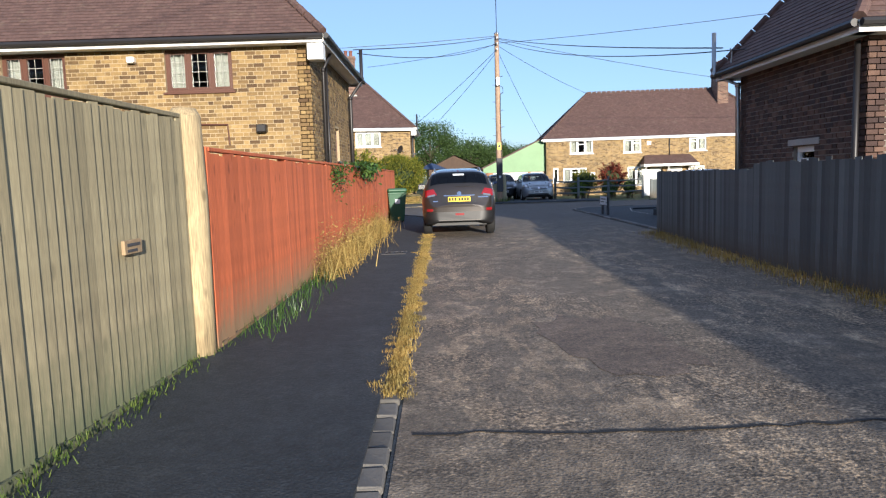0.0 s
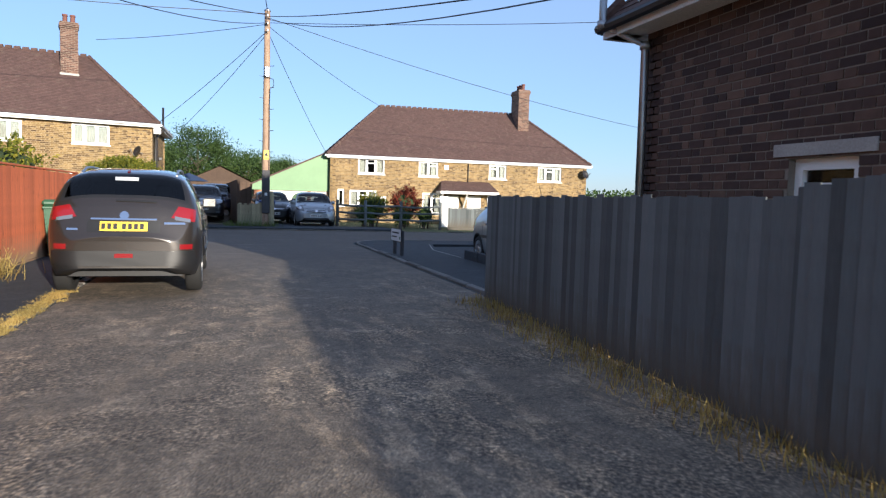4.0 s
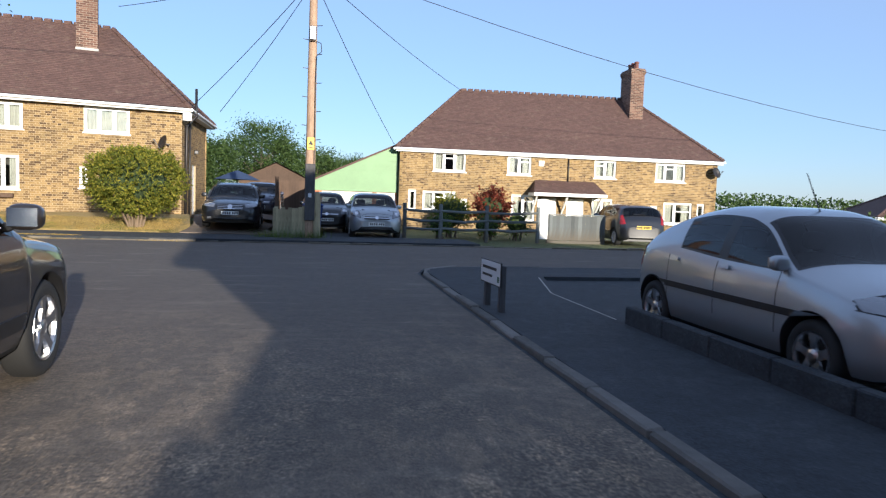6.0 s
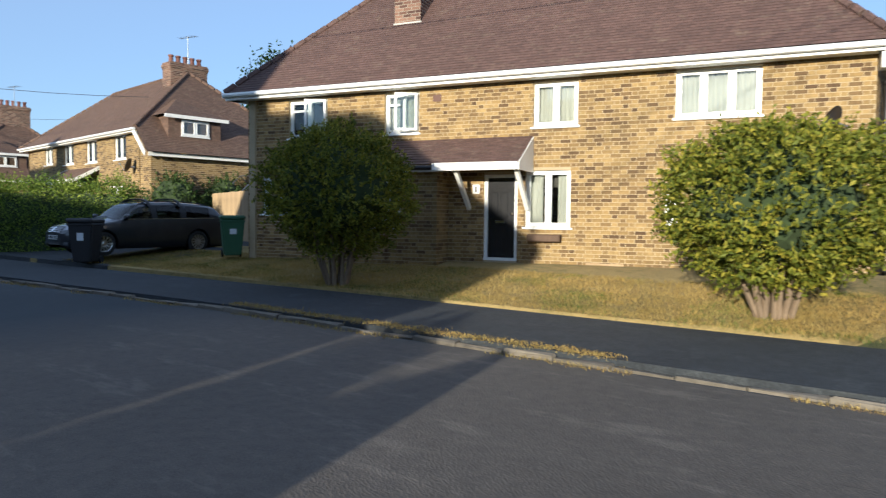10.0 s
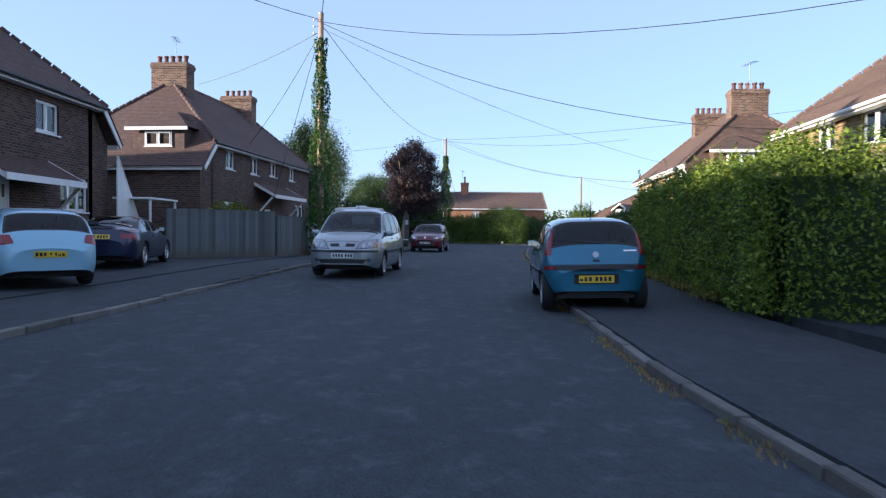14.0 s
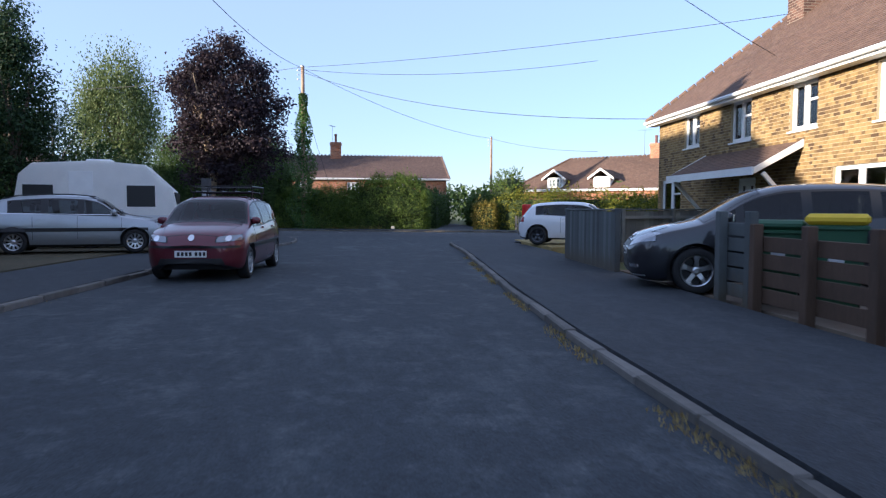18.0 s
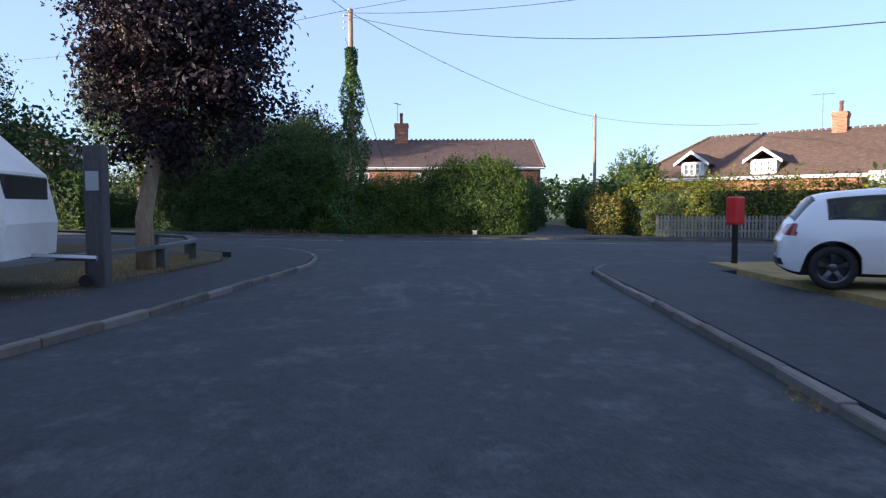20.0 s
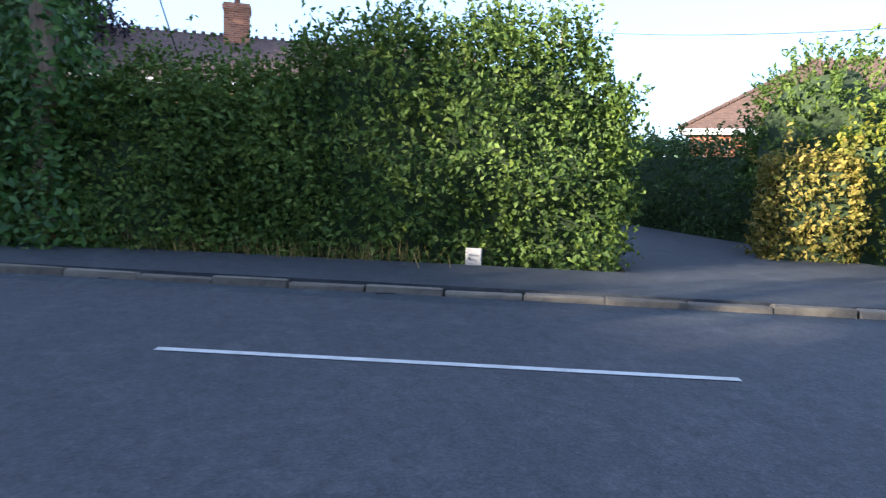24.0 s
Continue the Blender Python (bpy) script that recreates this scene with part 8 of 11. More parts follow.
# crossover seen from behind
def crossover():
    top = [(0, 0.72), (0.015, 0.82), (0.05, 0.92), (0.12, 0.99), (0.24, 1.06), (0.26, 1.08), (0.41, 1.50), (0.50, 1.575), (0.65, 1.60), (0.82, 1.56), (0.895, 1.50), (0.955, 1.20), (0.972, 1.06), (0.985, 0.9), (0.993, 0.82), (1, 0.72)]
    c = Car("crossover_car", "very dark bronze crossover parked half on the footway", 0.40, 18.05, 0.02, 90.5, 4.31, 1.78, 1.6, top, [(0, 0.74), (0.2, 1.0), (0.5, 1.03), (0.8, 1.12), (0.92, 1.1), (1, 0.95)],
        {"screen": (0.268, 0.415), "rear": (0.885, 0.953), "side": [(0.30, 0.49), (0.515, 0.70), (0.72, 0.83)]}, "paint_bronze", 2.63, 0.345, 0.86, glass="privacy_glass", zsill=0.27, bumper_black=1.0, nose=(0.34, 0.72), tail=(0.36, 0.8), roof_w=0.72)
    c.pair("tail_light", "red_lens", "rear", [(0.52, 0.98), (0.79, 0.93), (0.80, 1.08), (0.60, 1.12)], nu=6, nv=4)
    c.pair("reverse_light", "clear_lens", "rear", [(0.56, 0.955), (0.74, 0.925), (0.74, 0.965), (0.56, 1.0)], nu=4, nv=2, off=0.008)
    c.patch("tailgate_recess", "black_plastic", "rear", [(-0.4, 0.80), (0.4, 0.80), (0.4, 0.94), (-0.4, 0.94)], nu=6, nv=2, off=0.002)
    c.plate("rear", 0.815, "plate_yellow")
    c.patch("chrome_bar", "chrome", "rear", [(-0.36, 0.945), (0.36, 0.945), (0.36, 0.965), (-0.36, 0.965)], nu=6, nv=1, off=0.02)
    c.disc("rear", 0.0, 1.0, 0.05, "chrome")
    c.patch("lettering_bar", "chrome", "rear", [(-0.68, 0.90), (-0.44, 0.90), (-0.44, 0.925), (-0.68, 0.925)], nu=3, nv=1)
    c.patch("lettering_bar", "chrome", "rear", [(0.50, 0.82), (0.62, 0.82), (0.62, 0.845), (0.50, 0.845)], nu=3, nv=1)
    c.patch("rear_bumper", "black_plastic", "rear", [(-0.8, 0.40), (0.8, 0.40), (0.78, 0.58), (-0.78, 0.58)], nu=14, nv=3, off=0.02)
    c.pair("reflector", "red_lens", "rear", [(0.62, 0.60), (0.76, 0.60), (0.76, 0.66), (0.62, 0.66)], nu=3, nv=1, off=0.01)
    c.patch("fog_lamp", "red_lens", "rear", [(-0.1, 0.50), (0.1, 0.50), (0.1, 0.55), (-0.1, 0.55)], nu=2, nv=1, off=0.026)
    c.patch("high_brake_light", "red_lens", "rear", [(-0.2, 1.525), (0.2, 1.525), (0.2, 1.545), (-0.2, 1.545)], nu=4, nv=1, off=0.02)
    c.patch("sticker", "sign_white", "rear", [(-0.13, 1.42), (0.13, 1.42), (0.13, 1.46), (-0.13, 1.46)], nu=2, nv=1, off=0.008)
    c.wiper("rear", -0.35, 1.16, 0.1, 1.17)
    c.mirrors(0.315, 1.06, 0.2, (0.12, 0.22, 0.17))
    c.rails(0.7, -1.5, "steel")
    c.seams([0.95, -0.07, -1.02], 0.5, 1.05, 0.93)
    c.strip(0.42, 0.1, "black_plastic")
    c.pair("headlight", "clear_lens", "front", [(0.5, 0.78), (0.8, 0.82), (0.78, 0.96), (0.5, 0.9)])


crossover()

# silver five-door hatch on the drive behind the grey fence
c = hatch("hatchback_car", "silver five-door hatchback with grey door strips on the drive", 7.62, 19.78, -0.02, -90, "paint_silver", 3.83, 1.65, 1.43, 2.44, 0.29, top=[(0, 0.60), (0.015, 0.68), (0.05, 0.76), (0.12, 0.85), (0.235, 0.95), (0.255, 0.97), (0.41, 1.35), (0.48, 1.415), (0.58, 1.43), (0.70, 1.38), (0.80, 1.29), (0.88, 1.16), (0.945, 0.98), (0.97, 0.88), (0.99, 0.76), (1, 0.66)], pillars={"screen": (0.262, 0.412), "rear": (0.855, 0.94), "side": [(0.305, 0.505), (0.53, 0.72)]})
dress_hatch(c, [(0.3, 0.64), (0.76, 0.70), (0.7, 0.82), (0.38, 0.76)], [(0.66, 0.72), (0.8, 0.72), (0.78, 0.98), (0.68, 0.98)], 0.42, 0.6, [[(-0.5, 0.40), (0.5, 0.40), (0.45, 0.5), (-0.45, 0.5)], [(-0.25, 0.56), (0.25, 0.56), (0.3, 0.63), (-0.3, 0.63)]], ([0.75, -0.12, -0.98], 0.4, 0.9, 0.84), (0.56, 0.06, "black_plastic"))
c.disc("front", 0, 0.7, 0.045, "chrome")
c.aerial(0.45)

# dark estate-nosed car on the house drive, front towards the road
SALOON_TOP = [(0, 0.60), (0.012, 0.70), (0.04, 0.78), (0.12, 0.88), (0.245, 0.97), (0.265, 0.99), (0.40, 1.38), (0.48, 1.45), (0.62, 1.47), (0.80, 1.43), (0.90, 1.36), (0.96, 1.06), (0.978, 0.95), (0.99, 0.82), (1, 0.68)]
SALOON_BELT = [(0, 0.62), (0.2, 0.90), (0.5, 0.95), (0.85, 1.0), (1, 0.9)]
EST_SIDE = [(0.29, 0.475), (0.50, 0.66), (0.69, 0.86)]
EST = {"screen": (0.272, 0.405), "rear": (0.905, 0.96), "side": EST_SIDE}


def estate(name, label, x, y, z, heading, paint, rim="alloy", spokes=10, L=4.77, W=1.82, H=1.47, wb=2.71, wr=0.32):
    c = Car(name, label, x, y, z, heading, L, W, H, SALOON_TOP, SALOON_BELT, EST, paint, wb, wr, 0.92, rim=rim, spokes=spokes, zsill=0.19)
    c.pair("headlight", "clear_lens", "front", [(0.47, 0.66), (0.84, 0.69), (0.80, 0.82), (0.45, 0.77)], nu=8, nv=5)
    c.patch("grille", "black_plastic", "front", [(-0.43, 0.42), (0.43, 0.42), (0.40, 0.77), (-0.40, 0.77)], nu=8, nv=6, off=0.004, round_=0.25)
    for k in range(4):
        c.patch("grille_bar", "chrome", "front", [(-0.38, 0.57 + k * 0.048), (0.38, 0.57 + k * 0.048), (0.38, 0.582 + k * 0.048), (-0.38, 0.582 + k * 0.048)], nu=6, nv=1, off=0.01, thick=0.0)
    c.disc("front", 0, 0.68, 0.07, "chrome", off=0.02)
    c.plate("front", 0.43, "plate_white")
    c.patch("air_intake", "black_plastic", "front", [(-0.75, 0.27), (0.75, 0.27), (0.7, 0.37), (-0.7, 0.37)], nu=8, nv=2, off=0.003)
    c.pair("fog_lamp", "clear_lens", "front", [(0.55, 0.30), (0.68, 0.30), (0.68, 0.37), (0.55, 0.37)], nu=3, nv=2, off=0.008)
    c.pair("tail_light", "red_lens", "rear", [(0.45, 0.78), (0.84, 0.76), (0.82, 0.95), (0.5, 0.92)], nu=5, nv=4)
    c.plate("rear", 0.72, "plate_yellow")
    c.mirrors(0.315, 0.96, 0.17, (0.12, 0.2, 0.14))
    c.rails(0.6, -1.75)
    c.seams([0.98, -0.02, -1.0], 0.36, 0.93, 0.84)
    c.sides("window_trim", "chrome", [(1.0, 0.955), (-1.8, 1.0), (-1.8, 1.012), (1.0, 0.967)], nu=14, nv=1, off=0.006, thick=0.0)
    c.wiper("front", -0.5, 1.0, 0.1, 1.02)
    c.bonnet(0.03, 0.262, 0.5, 0.72)
    return c


estate("estate_car", "black estate car with a chrome grille, nose-out on the house drive", 0.5, 38.65, 0.24, -88, "paint_black")
c = estate("estate_car", "black estate car with roof bars on the lawn drive", -19.1, 37.75, 0.30, -91, "paint_black", "alloy", 12)
for x in (0.15, -0.75):
    c.patch("roof_bar", "black_plastic", "top", [(x, -0.75), (x + 0.07, -0.75), (x + 0.07, 0.75), (x, 0.75)], nu=1, nv=10, off=0.09, thick=-0.05)

# silver hatch in front of the garage, a dark one beside it, another behind the estate
SMALL_TOP = [(0, 0.60), (0.014, 0.72), (0.045, 0.84), (0.12, 0.95), (0.20, 1.03), (0.22, 1.05), (0.37, 1.42), (0.45, 1.475), (0.60, 1.485), (0.80, 1.44), (0.89, 1.37), (0.955, 1.05), (0.975, 0.94), (0.99, 0.8), (1, 0.68)]


def round_hatch(label, x, y, z, heading, paint, plates=True):
    c = hatch("hatchback_car", label, x, y, z, heading, paint, 4.0, 1.73, 1.485, 2.51, 0.305, top=SMALL_TOP, belt=[(0, 0.62), (0.2, 0.93), (0.5, 0.97), (0.8, 1.03), (1, 0.93)], pillars={"screen": (0.225, 0.375), "rear": (0.888, 0.955), "side": [(0.26, 0.48), (0.505, 0.69), (0.71, 0.84)]}, front_axle=0.8)
    dress_hatch(c, [(0.5, 0.66), (0.80, 0.74), (0.72, 0.95), (0.56, 0.86)], [(0.62, 0.78), (0.8, 0.76), (0.79, 1.06), (0.68, 1.1)], 0.42 if plates else None, 0.62, [[(-0.42, 0.62), (0.42, 0.62), (0.38, 0.72), (-0.38, 0.72)], [(-0.6, 0.27), (0.6, 0.27), (0.5, 0.39), (-0.5, 0.39)]], ([0.85, -0.08, -0.98], 0.4, 0.95, 0.87), mirror_s=0.29, mirror_z=0.97)
    c.patch("chrome_bar", "chrome", "front", [(-0.42, 0.665), (0.42, 0.665), (0.42, 0.69), (-0.42, 0.69)], nu=6, nv=1, off=0.012)
    c.disc("front", 0, 0.68, 0.055, "chrome", off=0.02)
    c.wiper("front", -0.45, 1.07, 0.15, 1.09)
    c.wiper("rear", -0.1, 1.1, 0.35, 1.12)
    c.bonnet(0.035, 0.215, 0.5, 0.68)
    return c


round_hatch("silver hatchback parked nose-out before the garage", 5.15, 38.1, 0.03, -90, "paint_silver")
round_hatch("black hatchback half hidden beside the pole fence", 3.55, 41.2, 0.03, -88, "paint_black")
round_hatch("dark car behind the estate on the drive", 1.0, 44.2, 0.36, -90, "paint_steel_blue")
round_hatch("black hatchback parked tail-out by the brick house", 14.6, 38.0, -0.04, 84, "paint_black")


# blue three-door hatch, tail to the camera
def blue_hatch():
    top = [(0, 0.58), (0.014, 0.70), (0.045, 0.80), (0.12, 0.90), (0.22, 0.98), (0.24, 1.0), (0.39, 1.37), (0.47, 1.425), (0.62, 1.44), (0.82, 1.41), (0.90, 1.36), (0.962, 1.0), (0.975, 0.9), (0.985, 0.8), (0.992, 0.72), (1, 0.62)]
    c = hatch("hatchback_car", "metallic blue three-door hatchback parked half on the kerb", -28.36, 33.43, 0.03, 175.8, "paint_blue", 3.72, 1.65, 1.44, 2.49, 0.285, 3, top=top, pillars={"screen": (0.247, 0.395), "rear": (0.892, 0.96), "side": [(0.28, 0.54), (0.565, 0.84)]}, tilt=-1.5)
    dress_hatch(c, [(0.35, 0.62), (0.78, 0.66), (0.72, 0.78), (0.42, 0.74)], [(0.66, 0.84), (0.77, 0.86), (0.655, 1.3), (0.61, 1.3)], 0.42, 0.44, [[(-0.4, 0.40), (0.4, 0.40), (0.4, 0.5), (-0.4, 0.5)]], ([0.68, -0.55], 0.4, 0.92, 0.84), (0.56, 0.05, "black_plastic"), mirror_z=0.93)
    c.patch("bumper_strip", "black_plastic", "rear", [(-0.76, 0.63), (0.76, 0.63), (0.76, 0.70), (-0.76, 0.70)], nu=12, nv=2, off=0.01)
    c.patch("plate_recess", "black_plastic", "rear", [(-0.33, 0.42), (0.33, 0.42), (0.33, 0.57), (-0.33, 0.57)], nu=3, nv=2, off=0.004)
    c.pair("reflector", "red_lens", "rear", [(0.6, 0.64), (0.76, 0.64), (0.76, 0.685), (0.6, 0.685)], nu=3, nv=1, off=0.014)
    c.disc("rear", 0, 0.86, 0.045, "steel")
    c.patch("boot_catch", "black_plastic", "rear", [(-0.05, 0.76), (0.05, 0.76), (0.05, 0.785), (-0.05, 0.785)], nu=1, nv=1, off=0.016)
    c.patch("lettering_bar", "chrome", "rear", [(-0.62, 0.9), (-0.42, 0.9), (-0.42, 0.925), (-0.62, 0.925)], nu=2, nv=1, off=0.008)
    c.patch("tailgate_seam", "black_plastic", "rear", [(-0.66, 0.705), (0.66, 0.705), (0.66, 0.715), (-0.66, 0.715)], nu=8, nv=1, off=0.004)
    c.wiper("rear", -0.15, 1.02, 0.4, 1.06)
    c.aerial(0.84, 0.3, 0.05)


blue_hatch()


# silver compact people carrier facing the camera
def people_carrier():
    top = [(0, 0.64), (0.012, 0.76), (0.04, 0.88), (0.10, 0.99), (0.17, 1.07), (0.19, 1.10), (0.36, 1.60), (0.44, 1.67), (0.60, 1.69), (0.82, 1.65), (0.915, 1.56), (0.965, 1.16), (0.98, 1.0), (0.992, 0.82), (1, 0.72)]
    c = Car("people_carrier", "pale silver compact people carrier parked at the kerb", -34.4, 28.8, 0.0, -5, 4.25, 1.79, 1.69, top, [(0, 0.64), (0.17, 0.96), (0.5, 1.0), (0.85, 1.06), (1, 0.95)],
        {"screen": (0.197, 0.365), "rear": (0.91, 0.965), "side": [(0.235, 0.30), (0.315, 0.50), (0.525, 0.70), (0.72, 0.87)]}, "paint_warm_silver", 2.58, 0.30, 0.82, spokes=6, zsill=0.2)
    lamp = [(0.33, 0.685), (0.765, 0.715), (0.77, 0.90), (0.47, 0.875)]
    c.pair("headlight_rim", "black_plastic", "front", grown(lamp, 1.1), nu=9, nv=6, off=0.003)
    c.pair("headlight", "clear_lens", "front", lamp, nu=9, nv=6, off=0.008)
    for s in (-1, 1):
        for a, z, r in ((0.5, 0.76, 0.05), (0.64, 0.80, 0.06)):
            c.disc("front", s * a, z, r, "steel", "reflector_bowl", off=0.012)
    c.pair("indicator", "amber_lens", "front", [(0.73, 0.76), (0.80, 0.78), (0.79, 0.86), (0.74, 0.86)], nu=2, nv=2, off=0.008)
    c.pair("grille", "black_plastic", "front", [(0.07, 0.735), (0.28, 0.735), (0.30, 0.80), (0.09, 0.81)], nu=5, nv=3, off=0.004)
    c.disc("front", 0, 0.765, 0.038, "steel", off=0.014)
    c.patch("bumper_strip", "seat_cloth", "front", [(-0.8, 0.60), (0.8, 0.60), (0.8, 0.65), (-0.8, 0.65)], nu=14, nv=1, off=0.012)
    c.plate("front", 0.47, "plate_white")
    c.patch("air_intake", "black_plastic", "front", [(-0.5, 0.34), (0.5, 0.34), (0.6, 0.44), (-0.6, 0.44)], nu=8, nv=2, off=0.004)
    for s in (-1, 1):
        c.disc("front", s * 0.62, 0.42, 0.05, "clear_lens", "fog_lamp", off=0.01)
    c.pair("tail_light", "red_lens", "rear", [(0.68, 0.8), (0.82, 0.8), (0.78, 1.35), (0.7, 1.35)])
    c.plate("rear", 0.6, "plate_yellow")
    c.mirrors(0.27, 0.98, 0.2, (0.12, 0.21, 0.15))
    c.seams([0.95, 0.02, -0.85], 0.4, 1.0, 0.9)
    c.strip(0.56, 0.07, "seat_cloth")
    c.wiper("front", -0.55, 1.09, 0.2, 1.1)
    c.wiper("front", -0.1, 1.085, 0.6, 1.1)
    c.aerial(0.42, 0.3, 0.15)
    c.bonnet(0.035, 0.185, 0.5, 0.7)


people_carrier()


def small_red_hatch():
    c = hatch("hatchback_car", "dusty maroon hatchback with a roof rack at the kerb", -52.88, 30.32, 0.0, -7, "paint_maroon", 3.84, 1.7, 1.48, 2.46, 0.285, 5, top=[(0, 0.60), (0.014, 0.72), (0.045, 0.82), (0.12, 0.91), (0.20, 0.98), (0.22, 1.0), (0.38, 1.40), (0.46, 1.46), (0.62, 1.48), (0.84, 1.44), (0.93, 1.36), (0.97, 1.02), (0.98, 0.92), (0.99, 0.8), (1, 0.66)], pillars={"screen": (0.227, 0.385), "rear": (0.925, 0.97), "side": [(0.27, 0.50), (0.525, 0.72), (0.735, 0.86)]}, rim="steel")
    dress_hatch(c, [(0.40, 0.66), (0.78, 0.70), (0.76, 0.79), (0.42, 0.76)], [(0.7, 0.9), (0.8, 0.9), (0.78, 1.3), (0.7, 1.3)], 0.42, 0.6, [[(-0.55, 0.30), (0.55, 0.30), (0.5, 0.4), (-0.5, 0.4)]], ([0.8, -0.1, -0.95], 0.4, 0.95, 0.86), (0.55, 0.08, "black_plastic"), mirror_z=0.95)
    c.disc("front", 0, 0.74, 0.05, "chrome", off=0.014)
    c.bonnet(0.035, 0.215, 0.48, 0.66)
    c.patch("bumper_strip", "black_plastic", "front", [(-0.76, 0.57), (0.76, 0.57), (0.76, 0.61), (-0.76, 0.61)], nu=12, nv=1, off=0.008)
    rack = part("roof_rack", tube(bmesh.new(), [(-0.1, -0.58, 1.66), (-0.1, 0.58, 1.66), (-1.2, 0.58, 1.66), (-1.2, -0.58, 1.66), (-0.1, -0.58, 1.66)], 0.012, 5), "black_plastic", c.ob, "black steel roof rack")
    for y in (-0.5, -0.25, 0, 0.25, 0.5):
        part("rack_bar", tube(bmesh.new(), [(-0.1, y, 1.56), (-1.2, y, 1.55)], 0.014, 5), "black_plastic", rack)
    for x in (-0.1, -0.45, -0.8, -1.2):
        part("rack_bar", tube(bmesh.new(), [(x, -0.58, 1.545), (x, 0.58, 1.545)], 0.014, 5), "black_plastic", rack)
    for x in (-0.2, -1.1):
        for y in (-0.56, 0.56):
            part("rack_bar", tube(bmesh.new(), [(x, y, 1.40), (x, y, 1.56)], 0.016, 5), "black_plastic", rack)
    for y in (-0.58, 0.58):
        part("rack_bar", tube(bmesh.new(), [(-0.1, y, 1.54), (-0.1, y, 1.66)], 0.012, 5), "black_plastic", rack)
        part("rack_bar", tube(bmesh.new(), [(-1.2, y, 1.54), (-1.2, y, 1.66)], 0.012, 5), "black_plastic", rack)


small_red_hatch()


def mpv():
    top = [(0, 0.66), (0.012, 0.76), (0.04, 0.88), (0.10, 0.98), (0.19, 1.08), (0.205, 1.1), (0.38, 1.55), (0.47, 1.64), (0.62, 1.66), (0.82, 1.61), (0.92, 1.5), (0.965, 1.15), (0.98, 1.0), (0.992, 0.85), (1, 0.7)]
    c = Car("people_carrier", "shiny black people carrier nosing out of the drive", -48.3, 39.1, 0.03, -112, 4.7, 1.86, 1.6, [(a, 0.2 + (v - 0.2) * 0.955) for a, v in top], [(0, 0.68), (0.19, 1.0), (0.5, 1.04), (0.85, 1.12), (1, 1.0)],
        {"screen": (0.212, 0.385), "rear": (0.915, 0.965), "side": [(0.245, 0.31), (0.325, 0.50), (0.52, 0.69), (0.71, 0.87)]}, "paint_black", 2.85, 0.335, 0.95, glass="privacy_glass", spokes=5, zsill=0.18)
    c.pair("headlight_rim", "black_plastic", "front", grown([(0.45, 0.66), (0.88, 0.76), (0.84, 0.93), (0.5, 0.80)], 1.1), nu=9, nv=5, off=0.002)
    c.pair("headlight", "clear_lens", "front", [(0.45, 0.66), (0.88, 0.76), (0.84, 0.93), (0.5, 0.80)], nu=9, nv=5, off=0.005)
    c.patch("grille", "black_plastic", "front", [(-0.62, 0.36), (0.62, 0.36), (0.5, 0.50), (-0.5, 0.50)], nu=8, nv=3, off=0.004)
    c.patch("grille", "black_plastic", "front", [(-0.4, 0.66), (0.4, 0.66), (0.38, 0.74), (-0.38, 0.74)], nu=8, nv=2, off=0.004)
    c.patch("chrome_bar", "chrome", "front", [(-0.4, 0.745), (0.4, 0.745), (0.4, 0.76), (-0.4, 0.76)], nu=8, nv=1, off=0.012)
    c.disc("front", 0, 0.80, 0.06, "chrome", off=0.012)
    c.plate("front", 0.52, "plate_white")
    c.patch("splitter", "steel", "front", [(-0.8, 0.24), (0.8, 0.24), (0.8, 0.26), (-0.8, 0.26)], nu=12, nv=1, off=0.012)
    c.pair("fog_lamp", "clear_lens", "front", [(0.6, 0.36), (0.76, 0.36), (0.76, 0.41), (0.6, 0.41)], nu=3, nv=1, off=0.01)
    c.mirrors(0.285, 1.02, 0.18, (0.13, 0.22, 0.15))
    c.seams([1.0, -0.05, -1.05], 0.36, 1.0, 0.92)
    c.pair("tail_light", "red_lens", "rear", [(0.6, 0.95), (0.86, 0.95), (0.82, 1.25), (0.7, 1.25)])


mpv()


